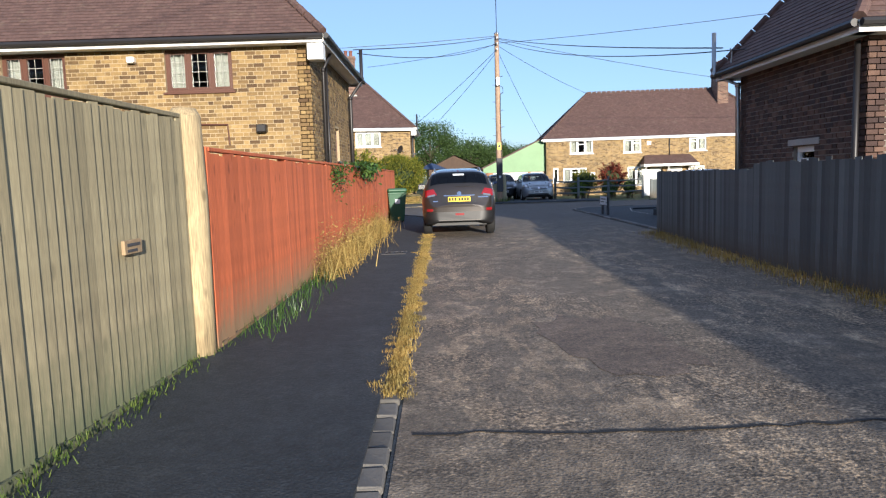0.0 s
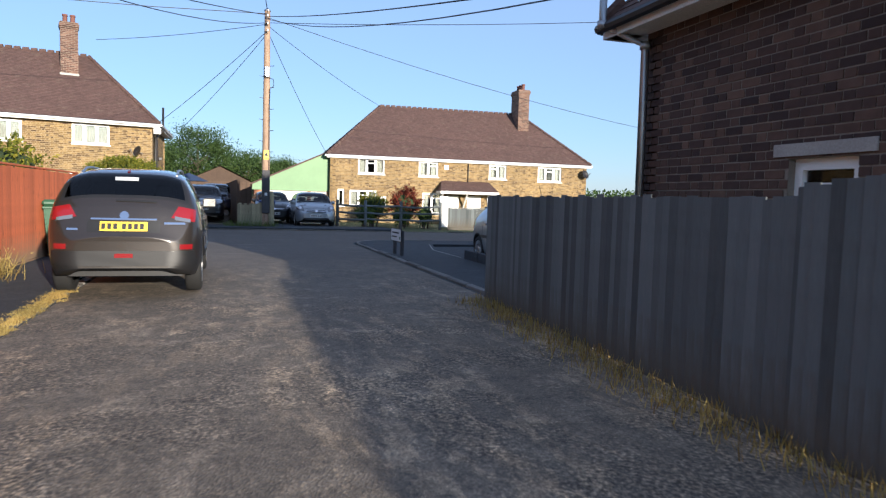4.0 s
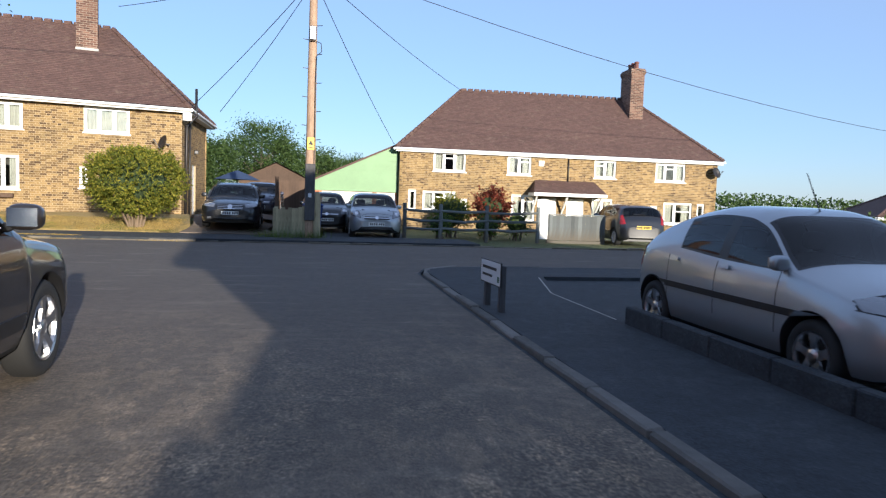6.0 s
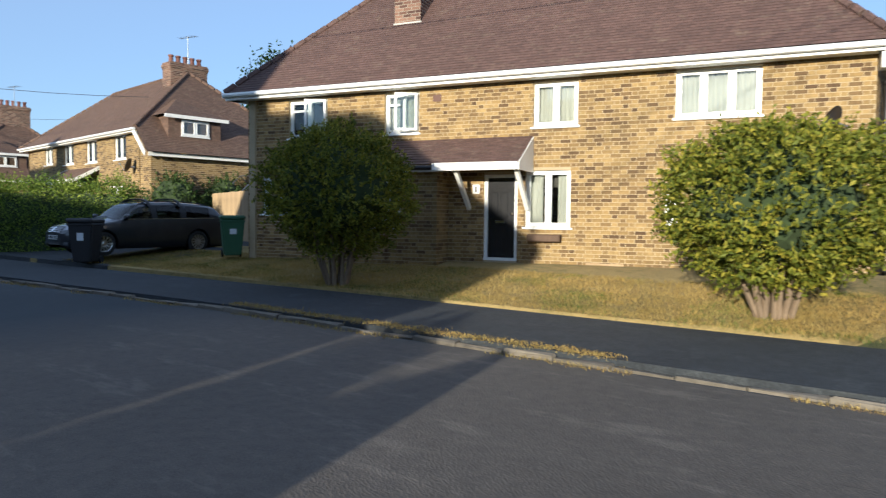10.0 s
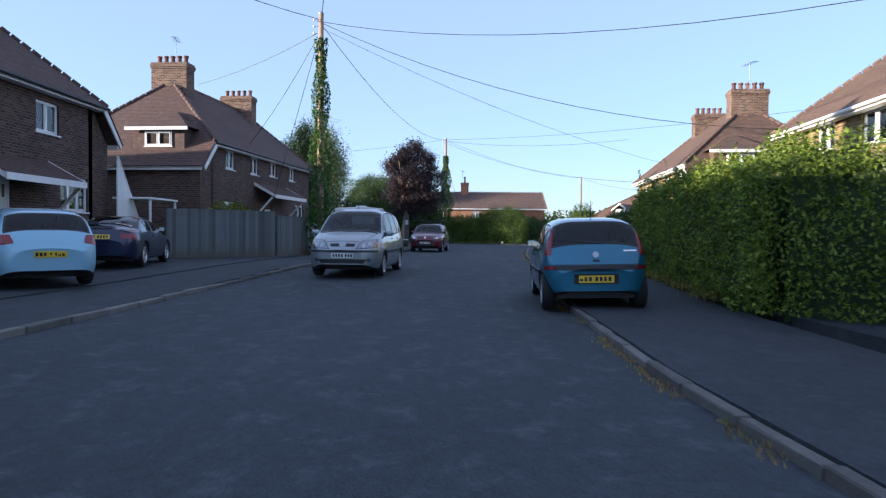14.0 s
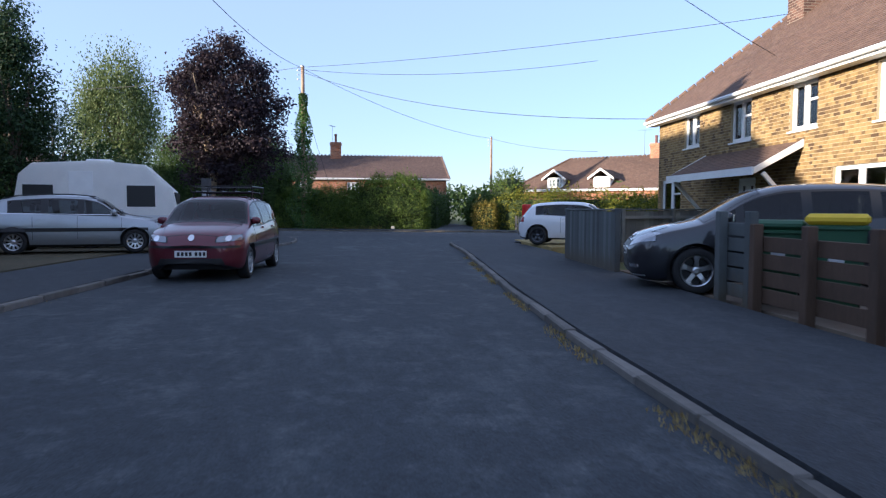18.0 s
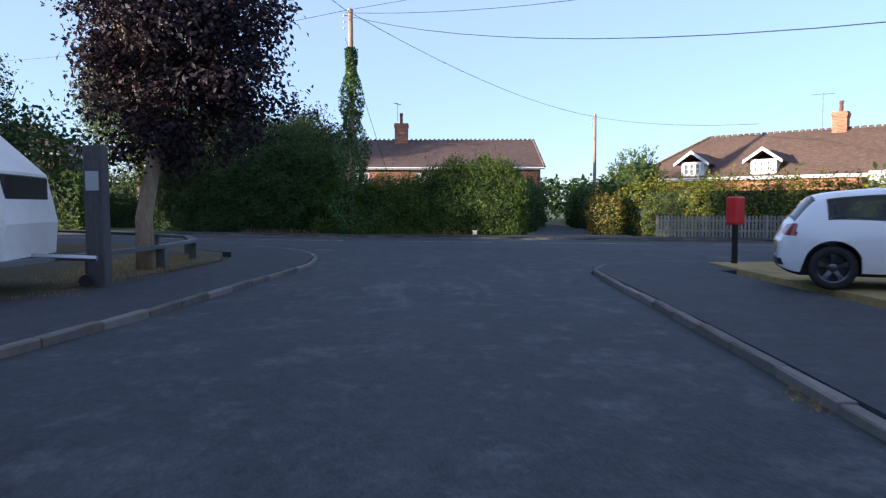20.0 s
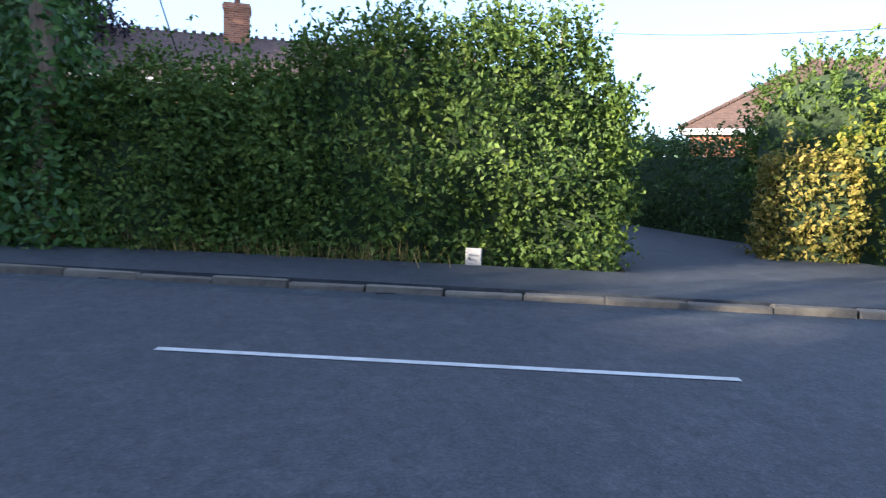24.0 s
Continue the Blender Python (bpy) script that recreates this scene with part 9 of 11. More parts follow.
def pickup():
    top = [(0, 0.80), (0.012, 0.92), (0.04, 1.0), (0.10, 1.06), (0.19, 1.12), (0.205, 1.15), (0.30, 1.62), (0.36, 1.72), (0.48, 1.76), (0.58, 1.72), (0.63, 1.55), (0.645, 1.16), (0.66, 1.14), (0.9, 1.14), (0.985, 1.13), (1, 0.95)]
    c = Car("pickup_truck", "dark grey pickup truck with a tall nose on the drive", -43.74, 39.84, 0.03, -96, 5.0, 1.8, 1.76, top, [(0, 0.84), (0.2, 1.06), (0.5, 1.1), (0.66, 1.1), (1, 1.05)],
        {"screen": (0.212, 0.31), "rear": (0.60, 0.642), "side": [(0.23, 0.40), (0.42, 0.58)]}, "paint_graphite", 3.0, 0.37, 0.85, glass="privacy_glass", zsill=0.36, bumper_black=1.0, nose=(0.42, 0.8), tail=(0.45, 0.8), category="pickup truck")
    for s in (-1, 1):
        c.disc("front", s * 0.62, 0.88, 0.11, "clear_lens", "headlight", off=0.008)
    c.patch("grille", "black_plastic", "front", [(-0.42, 0.74), (0.42, 0.74), (0.44, 0.95), (-0.44, 0.95)], nu=8, nv=3, off=0.004)
    for x in (-0.2, 0.2):
        c.patch("grille_bar", "chrome", "front", [(x - 0.02, 0.75), (x + 0.02, 0.75), (x + 0.02, 0.94), (x - 0.02, 0.94)], nu=1, nv=3, off=0.014)
    c.plate("front", 0.6, "plate_white")
    c.mirrors(0.25, 1.12, 0.24, (0.12, 0.2, 0.2), "chrome")
    c.seams([0.95, 0.0], 0.5, 1.1, 0.98)


pickup()


def white_hatch():
    c = hatch("hatchback_car", "white three-door hatchback with dark wheels on the verge", -60.8, 40.75, 0.12, 62, "paint_white", 3.95, 1.74, 1.42, 2.47, 0.31, 3, rim="dark_alloy")
    dress_hatch(c, [(0.45, 0.64), (0.8, 0.68), (0.78, 0.8), (0.5, 0.76)], [(0.46, 0.78), (0.82, 0.74), (0.80, 0.93), (0.52, 0.9)], 0.4, 0.55, [[(-0.4, 0.35), (0.4, 0.35), (0.4, 0.7), (-0.4, 0.7)]], ([0.7, -0.5], 0.4, 0.92, 0.84))
    c.patch("bumper_strip", "black_plastic", "rear", [(-0.7, 0.33), (0.7, 0.33), (0.66, 0.42), (-0.66, 0.42)], nu=10, nv=2, off=0.008)


white_hatch()

c = hatch("hatchback_car", "pale blue hatchback with a dark roof on the front drive", -29.9, 22.7, 0.12, 222, "paint_sky", 3.95, 1.71, 1.46, 2.46, 0.31, 3)
dress_hatch(c, [(0.45, 0.64), (0.8, 0.68), (0.78, 0.8), (0.5, 0.76)], [(0.55, 0.80), (0.82, 0.76), (0.80, 0.95), (0.6, 0.95)], 0.4, 0.55, [[(-0.4, 0.35), (0.4, 0.35), (0.4, 0.7), (-0.4, 0.7)]], ([0.7, -0.5], 0.4, 0.92, 0.84))


def coupe():
    top = [(0, 0.52), (0.015, 0.62), (0.05, 0.70), (0.14, 0.80), (0.28, 0.90), (0.30, 0.92), (0.45, 1.25), (0.53, 1.31), (0.62, 1.31), (0.75, 1.22), (0.88, 1.02), (0.93, 0.98), (0.975, 0.96), (0.99, 0.85), (1, 0.65)]
    c = Car("coupe_car", "dark navy coupe with five-spoke wheels on the front drive", -35.1, 22.2, 0.12, 190, 4.4, 1.76, 1.31, top, [(0, 0.56), (0.25, 0.86), (0.5, 0.88), (0.85, 0.95), (1, 0.9)], {"screen": (0.305, 0.455), "rear": (0.66, 0.87), "side": [(0.34, 0.58), (0.60, 0.74)]}, "paint_navy", 2.53, 0.315, 0.9)
    c.pair("tail_light", "red_lens", "rear", [(0.5, 0.72), (0.84, 0.72), (0.82, 0.86), (0.5, 0.86)])
    c.plate("rear", 0.72, "plate_yellow", 0.0)
    c.seams([0.75, -0.5], 0.36, 0.86, 0.78)
    c.mirrors(0.36, 0.9)
    c.patch("spoiler", "paint_navy", "top", [(-2.02, -0.7), (-1.88, -0.7), (-1.88, 0.7), (-2.02, 0.7)], nu=1, nv=8, off=0.14, thick=-0.11)


coupe()
c = hatch("hatchback_car", "silver hatchback nosing over the green", -47.7, 24.1, 0.1, 114, "paint_silver", 3.83, 1.65, 1.43, 2.44, 0.29)
dress_hatch(c, [(0.3, 0.64), (0.76, 0.70), (0.7, 0.82), (0.38, 0.76)], [(0.66, 0.72), (0.8, 0.72), (0.78, 0.98), (0.68, 0.98)], 0.42, 0.6, [[(-0.5, 0.40), (0.5, 0.40), (0.45, 0.5), (-0.45, 0.5)]], ([0.75, -0.12, -0.98], 0.4, 0.9, 0.84), (0.58, 0.09, "black_plastic"))
c = hatch("hatchback_car", "faded red hatchback parked on the green", -52.5, 23.8, 0.1, 105, "paint_red", 3.9, 1.62, 1.38, 2.45, 0.28, 5)
dress_hatch(c, [(0.4, 0.62), (0.76, 0.64), (0.74, 0.76), (0.42, 0.74)], [(0.5, 0.74), (0.78, 0.74), (0.76, 0.9), (0.5, 0.9)], 0.42, 0.6, [[(-0.4, 0.6), (0.4, 0.6), (0.4, 0.7), (-0.4, 0.7)]], ([0.75, -0.12], 0.4, 0.9, 0.84))
c = estate("estate_car", "silver estate car with grey strips beside the caravan", -58.3, 26.15, 0.12, 100, "paint_silver", L=4.4, W=1.75, H=1.5, wb=2.7, wr=0.3)
c.strip(0.55, 0.09, "black_plastic")


def four_by_four():
    top = [(0, 0.80), (0.012, 0.94), (0.04, 1.04), (0.10, 1.08), (0.22, 1.14), (0.235, 1.17), (0.34, 1.66), (0.40, 1.74), (0.60, 1.77), (0.88, 1.74), (0.95, 1.62), (0.98, 1.15), (0.99, 1.0), (1, 0.8)]
    c = Car("off_road_car", "silver and black off-road car parked at the kerb", -16.9, 27.25, 0.0, 1, 4.5, 1.8, 1.77, top, [(0, 0.84), (0.2, 1.06), (0.5, 1.12), (1, 1.1)], {"screen": (0.24, 0.35), "rear": (0.95, 0.98), "side": [(0.265, 0.46), (0.485, 0.68), (0.70, 0.90)]}, "paint_silver", 2.7, 0.37, 0.82, zsill=0.36, bumper_black=1.0, nose=(0.42, 0.8), tail=(0.45, 0.8))
    c.pair("headlight", "clear_lens", "front", [(0.45, 0.82), (0.82, 0.84), (0.8, 0.98), (0.48, 0.96)])
    c.patch("grille", "black_plastic", "front", [(-0.4, 0.78), (0.4, 0.78), (0.42, 0.96), (-0.42, 0.96)], nu=8, nv=3)
    c.patch("front_bumper", "black_plastic", "front", [(-0.84, 0.45), (0.84, 0.45), (0.82, 0.68), (-0.82, 0.68)], nu=12, nv=3, off=0.03)
    c.plate("front", 0.52, "plate_white")
    c.pair("tail_light", "red_lens", "rear", [(0.7, 0.9), (0.84, 0.9), (0.82, 1.3), (0.72, 1.3)])
    c.mirrors(0.28, 1.1, 0.24, (0.12, 0.2, 0.2), "black_plastic")
    c.sides("lower_panel", "paint_black", [(-1.9, 0.42), (1.7, 0.42), (1.7, 0.72), (-1.9, 0.72)], nu=16, nv=3, off=0.006, thick=0.0)
    c.seams([0.9, 0.0, -0.9], 0.5, 1.1, 0.98)
    c.rails(0.3, -1.8)


four_by_four()


def caravan():
    t = thing("caravan", "white touring caravan with dark windows on the green", "caravan", Matrix.Translation((-61.95, 25.6, 0.1)) @ Matrix.Rotation(radians(97), 4, "Z"))
    L, W = 4.4, 2.1
    prof = [(-L / 2, 0.5), (-L / 2 - 0.05, 1.1), (-L / 2 + 0.15, 2.2), (-L / 2 + 0.5, 2.52), (0, 2.62), (L / 2 - 0.9, 2.52), (L / 2 - 0.1, 1.75), (L / 2 + 0.05, 1.0), (L / 2, 0.5)]
    bm = bmesh.new()
    a, b = [bm.verts.new((x, -W / 2, z)) for x, z in prof], [bm.verts.new((x, W / 2, z)) for x, z in prof]
    bm.faces.new(a)
    bm.faces.new(b[::-1])
    for i in range(len(prof)):
        j = (i + 1) % len(prof)
        bm.faces.new((a[j], a[i], b[i], b[j]))
    bmesh.ops.recalc_face_normals(bm, faces=bm.faces[:])
    bmesh.ops.bevel(bm, geom=[e for e in bm.edges if abs(e.verts[0].co.y - e.verts[1].co.y) < 0.01], offset=0.06, segments=2, affect="EDGES")
    part("shell", bm, "white_paint", t)
    for side in (-1, 1):
        y = side * (W / 2 + 0.006)
        for x0, x1 in ((-1.95, -1.15), (0.8, 1.6)):
            part("window", boxes((x0, min(y, y - side * 0.03), 1.25, x1, max(y, y - side * 0.03) + 0.01, 1.9), bevel=0.012), "black_plastic", t)
        part("stripe", boxes((-L / 2 + 0.1, min(y, y - 0.004), 0.92, L / 2 - 0.1, max(y, y + 0.004), 1.0)), "sign_white", t)
        part("skirt", boxes((-L / 2 + 0.2, min(y, y - side * 0.03), 0.38, L / 2 - 0.2, max(y, y - side * 0.03), 0.52)), "sign_white", t)
    y = -(W / 2 + 0.008)
    d = part("door", boxes((-0.75, y, 0.55, -0.1, y + 0.03, 2.3), bevel=0.008), "white_plastic", t)
    part("handle", boxes((-0.68, y - 0.02, 1.35, -0.6, y, 1.42)), "black_plastic", d)
    part("front_window", boxes((L / 2 - 0.28, -0.8, 1.2, L / 2 - 0.02, 0.8, 1.7), bevel=0.02), "black_plastic", t)
    tyre, rimm, back = make_wheels(0.31, 0.18, "steel", 5)
    for side in (-1, 1):
        wh = new("wheel")
        wh.parent = t
        wh.matrix_basis = Matrix.Translation((-0.2, side * (W / 2 - 0.12), 0.31)) @ Matrix.Rotation(0 if side < 0 else math.pi, 4, "Z")
        for nm, me in (("tyre", tyre), ("rim", rimm)):
            o = new(nm, me)
            o.parent = wh
    part("hitch", tube(bmesh.new(), [(L / 2, 0, 0.5), (L / 2 + 0.9, 0, 0.45)], 0.05, 6), "steel", t)
    part("jockey_wheel", lathe(bmesh.new(), [(0.1, -0.03), (0.1, 0.03)], 12, Matrix.Translation((L / 2 + 0.7, 0.12, 0.1)) @ Matrix.Rotation(radians(90), 4, "X")), "tyre_rubber", t)
    part("roof_light", boxes((-0.4, -0.35, 2.6, 0.3, 0.35, 2.7), bevel=0.03), "white_plastic", t)


caravan()

# ---------------------------------------------------------------- plants
def unit(v):
    return v / np.maximum(np.linalg.norm(v, axis=-1, keepdims=True), 1e-9)


def leaf_mesh(name, centers, normals, size, material, parent=None, aspect=0.55, droop=0.0, seed=0, spread=0.6, label=""):
    """Many small folded leaves: each has a tip, a stem and two sides, turned at random about its normal."""
    rng = np.random.default_rng(seed)
    n = len(centers)
    nr = unit(normals + rng.normal(0, spread, (n, 3)))
    t = unit(np.cross(nr, rng.normal(0, 1, (n, 3))))
    t[:, 2] -= droop
    t = unit(t)
    b = unit(np.cross(nr, t))
    s = size * rng.uniform(0.65, 1.35, (n, 1))
    fold = nr * s * 0.14
    v = np.stack([centers - t * s * 0.5, centers + b * s * aspect * 0.5 + fold, centers + t * s * 0.5, centers - b * s * aspect * 0.5 + fold], 1).reshape(-1, 3)
    i = np.arange(n)[:, None] * 4
    f = np.concatenate([i + [0, 1, 2], i + [0, 2, 3]], 1).reshape(-1, 3)
    me = bpy.data.meshes.new(name)
    me.vertices.add(len(v))
    me.vertices.foreach_set("co", v.astype(np.float32).ravel())
    me.loops.add(f.size)
    me.loops.foreach_set("vertex_index", f.astype(np.int32).ravel())
    me.polygons.add(len(f))
    me.polygons.foreach_set("loop_start", np.arange(0, f.size, 3, dtype=np.int32))
    me.update(calc_edges=True)
    ob = link_mesh(name, me, material, parent, label)
    ob["kind"] = "stuff"
    return ob


def lumps(p, scale, seed):
    return np.array([noise.noise(Vector((*(q * scale), )) + Vector((seed * 7.3, seed * 3.1, 0))) for q in p])


# lumpy dark ball inside a shrub, coloured as the shade between leaves
def shade_core(name, center, radii, seed, parent, k=0.8):
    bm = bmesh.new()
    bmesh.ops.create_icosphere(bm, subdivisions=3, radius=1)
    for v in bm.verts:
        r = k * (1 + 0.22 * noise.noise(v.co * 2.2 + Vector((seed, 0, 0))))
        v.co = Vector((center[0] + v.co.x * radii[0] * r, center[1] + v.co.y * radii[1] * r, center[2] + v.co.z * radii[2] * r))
    return part(name, bm, "leaf_shade_core", parent)


def shoots(bases, ways, length, per, rng, curl=0.35):
    """Leaves in order along many short shoots: their places and the ways they face."""
    n = len(bases)
    k = np.tile(np.linspace(0.0, 1.0, per), n)[:, None]
    w = np.repeat(unit(ways + rng.normal(0, curl, (n, 3))), per, 0)
    ln = np.repeat(np.broadcast_to(length, (n, 1)) * rng.uniform(0.5, 1.3, (n, 1)), per, 0)
    side = rng.normal(0, 1, (n * per, 3))
    side -= w * (side * w).sum(1, keepdims=True)
    side = unit(side)
    p = np.repeat(bases, per, 0) + w * k * ln + side * ln * 0.16 * (1.15 - k) + np.array([0, 0, -0.12]) * (k ** 2) * ln
    return p, unit(w * 0.5 + side * 0.8)


def bush(label, x, y, z, rx, ry, rz, material, n, leaf, seed, stems=6, lift=0.35, name="shrub", lump=0.25, k=0.7, flat=0.0):
    """A rounded shrub: bare stems below, then short leafy shoots over a lumpy crown; a dark core colours its hollows as
    shade.
    """
    b = thing(name, label, "shrub", Matrix.Translation((x, y, z)))
    rng = np.random.default_rng(seed)
    m = max(60, n // 9)
    d = unit(rng.normal(0, 1, (m, 3)))
    hollow = lumps(d, 4.2, seed + 5)
    keep = hollow > -0.5
    d = d[keep]
    r = (0.97 - np.abs(rng.normal(0, 0.13, len(d)))) * (1 + lump * lumps(d, 1.9, seed) + 0.13 * lumps(d, 5, seed + 1))
    body = d * np.array([rx, ry, rz])
    if flat:
        body[:, :2] *= (1 + flat * (1 - np.abs(d[:, 2:])))
        body[:, 2] = np.sign(d[:, 2]) * rz * np.abs(d[:, 2]) ** (1 - flat)
    c = body * r[:, None] + np.array([0, 0, lift + rz])
    ok = c[:, 2] > lift * 0.5
    way = d[ok] + np.array([0, 0, 0.35])
    p, nr = shoots(c[ok] - d[ok] * leaf * 1.5, way, leaf * 3.2, 9, rng)
    leaf_mesh("crown", p, nr, leaf, material, b, seed=seed, aspect=0.46, spread=0.45)
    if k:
        shade_core("inner_shade", (0, 0, lift + rz), (rx, ry, rz), seed, b, k)
    rr = random.Random(seed)
    for s in range(stems):
        a = s / max(1, stems) * math.tau + rr.uniform(-0.3, 0.3)
        q = rr.uniform(0.25, 0.6)
        part("stem", tube(bmesh.new(), [(0.16 * math.cos(a), 0.16 * math.sin(a), -0.1), (rx * q * 0.55 * math.cos(a), ry * q * 0.55 * math.sin(a), lift * 0.8 + rz * 0.15), (rx * q * 0.9 * math.cos(a + 0.1), ry * q * 0.9 * math.sin(a + 0.1), lift + rz * 0.5), (rx * q * 1.1 * math.cos(a), ry * q * 1.1 * math.sin(a), lift + rz * 0.9)], [0.045, 0.036, 0.026, 0.012], 6), "stem_bark" if stems > 8 else "bark", b)
    return b


def hedge(label, line, width, h, material, per_m2, leaf, seed, z=0.0, wild=0.12, name="hedge", top=None, shape=0.25, sprigs=0.06):
    """A hedge along a line: leaves on both faces, the ends and the top, over a dark filler coloured as inner shade.
    top(s) may vary its height.
    """
    hd = thing(name, label, "hedge")
    rng = np.random.default_rng(seed)
    pts = [np.array(p, float) for p in line]
    cs, ns = [], []
    total = sum(np.linalg.norm(b - a) for a, b in zip(pts, pts[1:]))
    run = 0.0
    for a, b in zip(pts, pts[1:]):
        L = np.linalg.norm(b - a)
        t = (b - a) / L
        nrm = np.array([-t[1], t[0]])
        hh = (lambda s: h) if top is None else top
        hm = max(hh(run), hh(run + L))
        for side in (-1, 1):
            k = int(L * hm * per_m2)
            m0, m1 = 0.15 if a is pts[0] else 0.45 * width, 0.15 if b is pts[-1] else 0.45 * width
            u, v = rng.uniform(-m0, L + m1, k), rng.uniform(0, 1, k)
            H = np.array([hh(run + q) for q in u])
            zz = v * H
            bulge = width / 2 * (1 - shape * np.maximum(0, (v - 0.55) / 0.45) ** 2)
            P = np.stack([u * 0.9 + run, zz * 1.2, np.full(k, side * 9.0 + seed)], 1)
            off = bulge + wild * (lumps(P, 0.9, seed) * 1.6 + rng.normal(0, 0.35, k))
            cs.append(np.stack([a[0] + t[0] * u + nrm[0] * side * off, a[1] + t[1] * u + nrm[1] * side * off, z + zz], 1))
            ns.append(np.tile([nrm[0] * side, nrm[1] * side, 0.25], (k, 1)))
        k = int(L * width * per_m2)
        u, v = rng.uniform(-0.15, L + 0.15, k), rng.uniform(-1, 1, k)
        H = np.array([hh(run + q) for q in u])
        P = np.stack([u * 0.9 + run, v * 2, np.full(k, seed * 1.0)], 1)
        zz = H - shape * 0.5 * v ** 2 * width + wild * (lumps(P, 1.1, seed + 2) * 2.2 + np.abs(rng.normal(0, 0.7, k)))
        cs.append(np.stack([a[0] + t[0] * u + nrm[0] * v * width / 2, a[1] + t[1] * u + nrm[1] * v * width / 2, z + zz], 1))
        ns.append(np.tile([0, 0, 1.0], (k, 1)))
        # dark filler body; its colour stands in for shade inside the hedge
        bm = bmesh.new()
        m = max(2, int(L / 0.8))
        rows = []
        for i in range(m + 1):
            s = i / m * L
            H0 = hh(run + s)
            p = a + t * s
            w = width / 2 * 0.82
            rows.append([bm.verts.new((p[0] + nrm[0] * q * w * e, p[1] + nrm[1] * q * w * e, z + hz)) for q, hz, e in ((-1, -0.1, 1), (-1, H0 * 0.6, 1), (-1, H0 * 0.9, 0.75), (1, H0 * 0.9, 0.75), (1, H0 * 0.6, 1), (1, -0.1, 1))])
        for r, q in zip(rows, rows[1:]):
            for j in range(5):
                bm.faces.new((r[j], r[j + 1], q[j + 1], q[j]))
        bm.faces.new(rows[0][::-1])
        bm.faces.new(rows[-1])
        part("shade_heart", bm, "leaf_shade_core", hd)
        run += L
    for end, other in ((pts[0], pts[1]), (pts[-1], pts[-2])):
        t = (end - other) / np.linalg.norm(end - other)
        nrm = np.array([-t[1], t[0]])
        H0 = h if top is None else top(0 if end is pts[0] else total)
        k = int(width * H0 * per_m2 * 1.1)
        v, q = rng.uniform(-1, 1, k), rng.uniform(0, 1, k)
        off = 0.05 + wild * rng.normal(0.4, 0.5, k)
        cs.append(np.stack([end[0] + t[0] * off + nrm[0] * v * width / 2, end[1] + t[1] * off + nrm[1] * v * width / 2, z + q * H0], 1))
        ns.append(np.tile([t[0], t[1], 0.2], (k, 1)))
    C, N = np.concatenate(cs), np.concatenate(ns)
    if sprigs:
        pick = rng.uniform(0, 1, len(C)) < sprigs
        up = np.where(N[pick][:, 2:] > 0.9, 1.0, 0.35)
        p, nr = shoots(C[pick], N[pick] + np.array([0, 0, 0.4]), leaf * 3.0 * up + leaf * 1.6, 8, rng, 0.5)
        C, N = np.concatenate([C[~pick], p]), np.concatenate([N[~pick], nr])
    leaf_mesh("foliage", C, N, leaf, material, hd, seed=seed, spread=0.75)
    return hd


def tree(label, x, y, h, crown_r, crown_h, material, clumps, per, leaf, seed, trunk=0.14, z=0.0, bark="bark", fork=0.32, limbs=7, clump_r=0.55, droop=0.0, name="tree", cone=0.0, lean=(0, 0)):
    """A trunk with limbs and a crown of leaf clumps with gaps between them."""
    t = thing(name, label, "tree", Matrix.Translation((x, y, z)))
    rng, rr = np.random.default_rng(seed), random.Random(seed)
    zc = h - crown_h / 2
    fz = h * fork
    part("trunk", tube(bmesh.new(), [(0, 0, -0.2), (0.03, 0, fz * 0.5), (lean[0] * 0.3, lean[1] * 0.3, fz), (lean[0] * 0.7, lean[1] * 0.7, zc), (lean[0], lean[1], h * 0.93)], [trunk * 1.25, trunk, trunk * 0.85, trunk * 0.5, trunk * 0.12], 9), bark, t, smooth=True)
    for k in range(limbs):
        a = k / limbs * math.tau + rr.uniform(-0.4, 0.4)
        z0 = fz + (zc - fz) * rr.uniform(0, 0.9)
        q = crown_r * rr.uniform(0.55, 0.85)
        z1 = zc + crown_h * rr.uniform(-0.2, 0.3)
        part("limb", tube(bmesh.new(), [(0, 0, z0), (q * 0.45 * math.cos(a), q * 0.45 * math.sin(a), (z0 + z1) / 2 + 0.2), (q * math.cos(a), q * math.sin(a), z1)], [trunk * 0.5, trunk * 0.32, trunk * 0.08], 6), bark, t)
    d = unit(rng.normal(0, 1, (clumps, 3)))
    r = rng.uniform(0.25, 1, clumps) ** 0.45 * (1 + 0.3 * lumps(d, 1.7, seed))
    c = d * r[:, None] * np.array([crown_r, crown_r, crown_h / 2])
    if cone:
        taper = np.clip(1 - cone * (c[:, 2] / crown_h + 0.5), 0.08, 1)
        c[:, :2] *= taper[:, None] * 1.5
    c += np.array([lean[0], lean[1], zc])
    pts = np.repeat(c, per, 0) + rng.normal(0, 1, (clumps * per, 3)) * clump_r * np.array([0.6, 0.6, 0.42 + droop])
    nrm = unit(pts - np.repeat(c, per, 0) + np.array([0, 0, 0.25]))
    leaf_mesh("crown", pts, nrm, leaf, material, t, droop=droop, seed=seed)
    return t


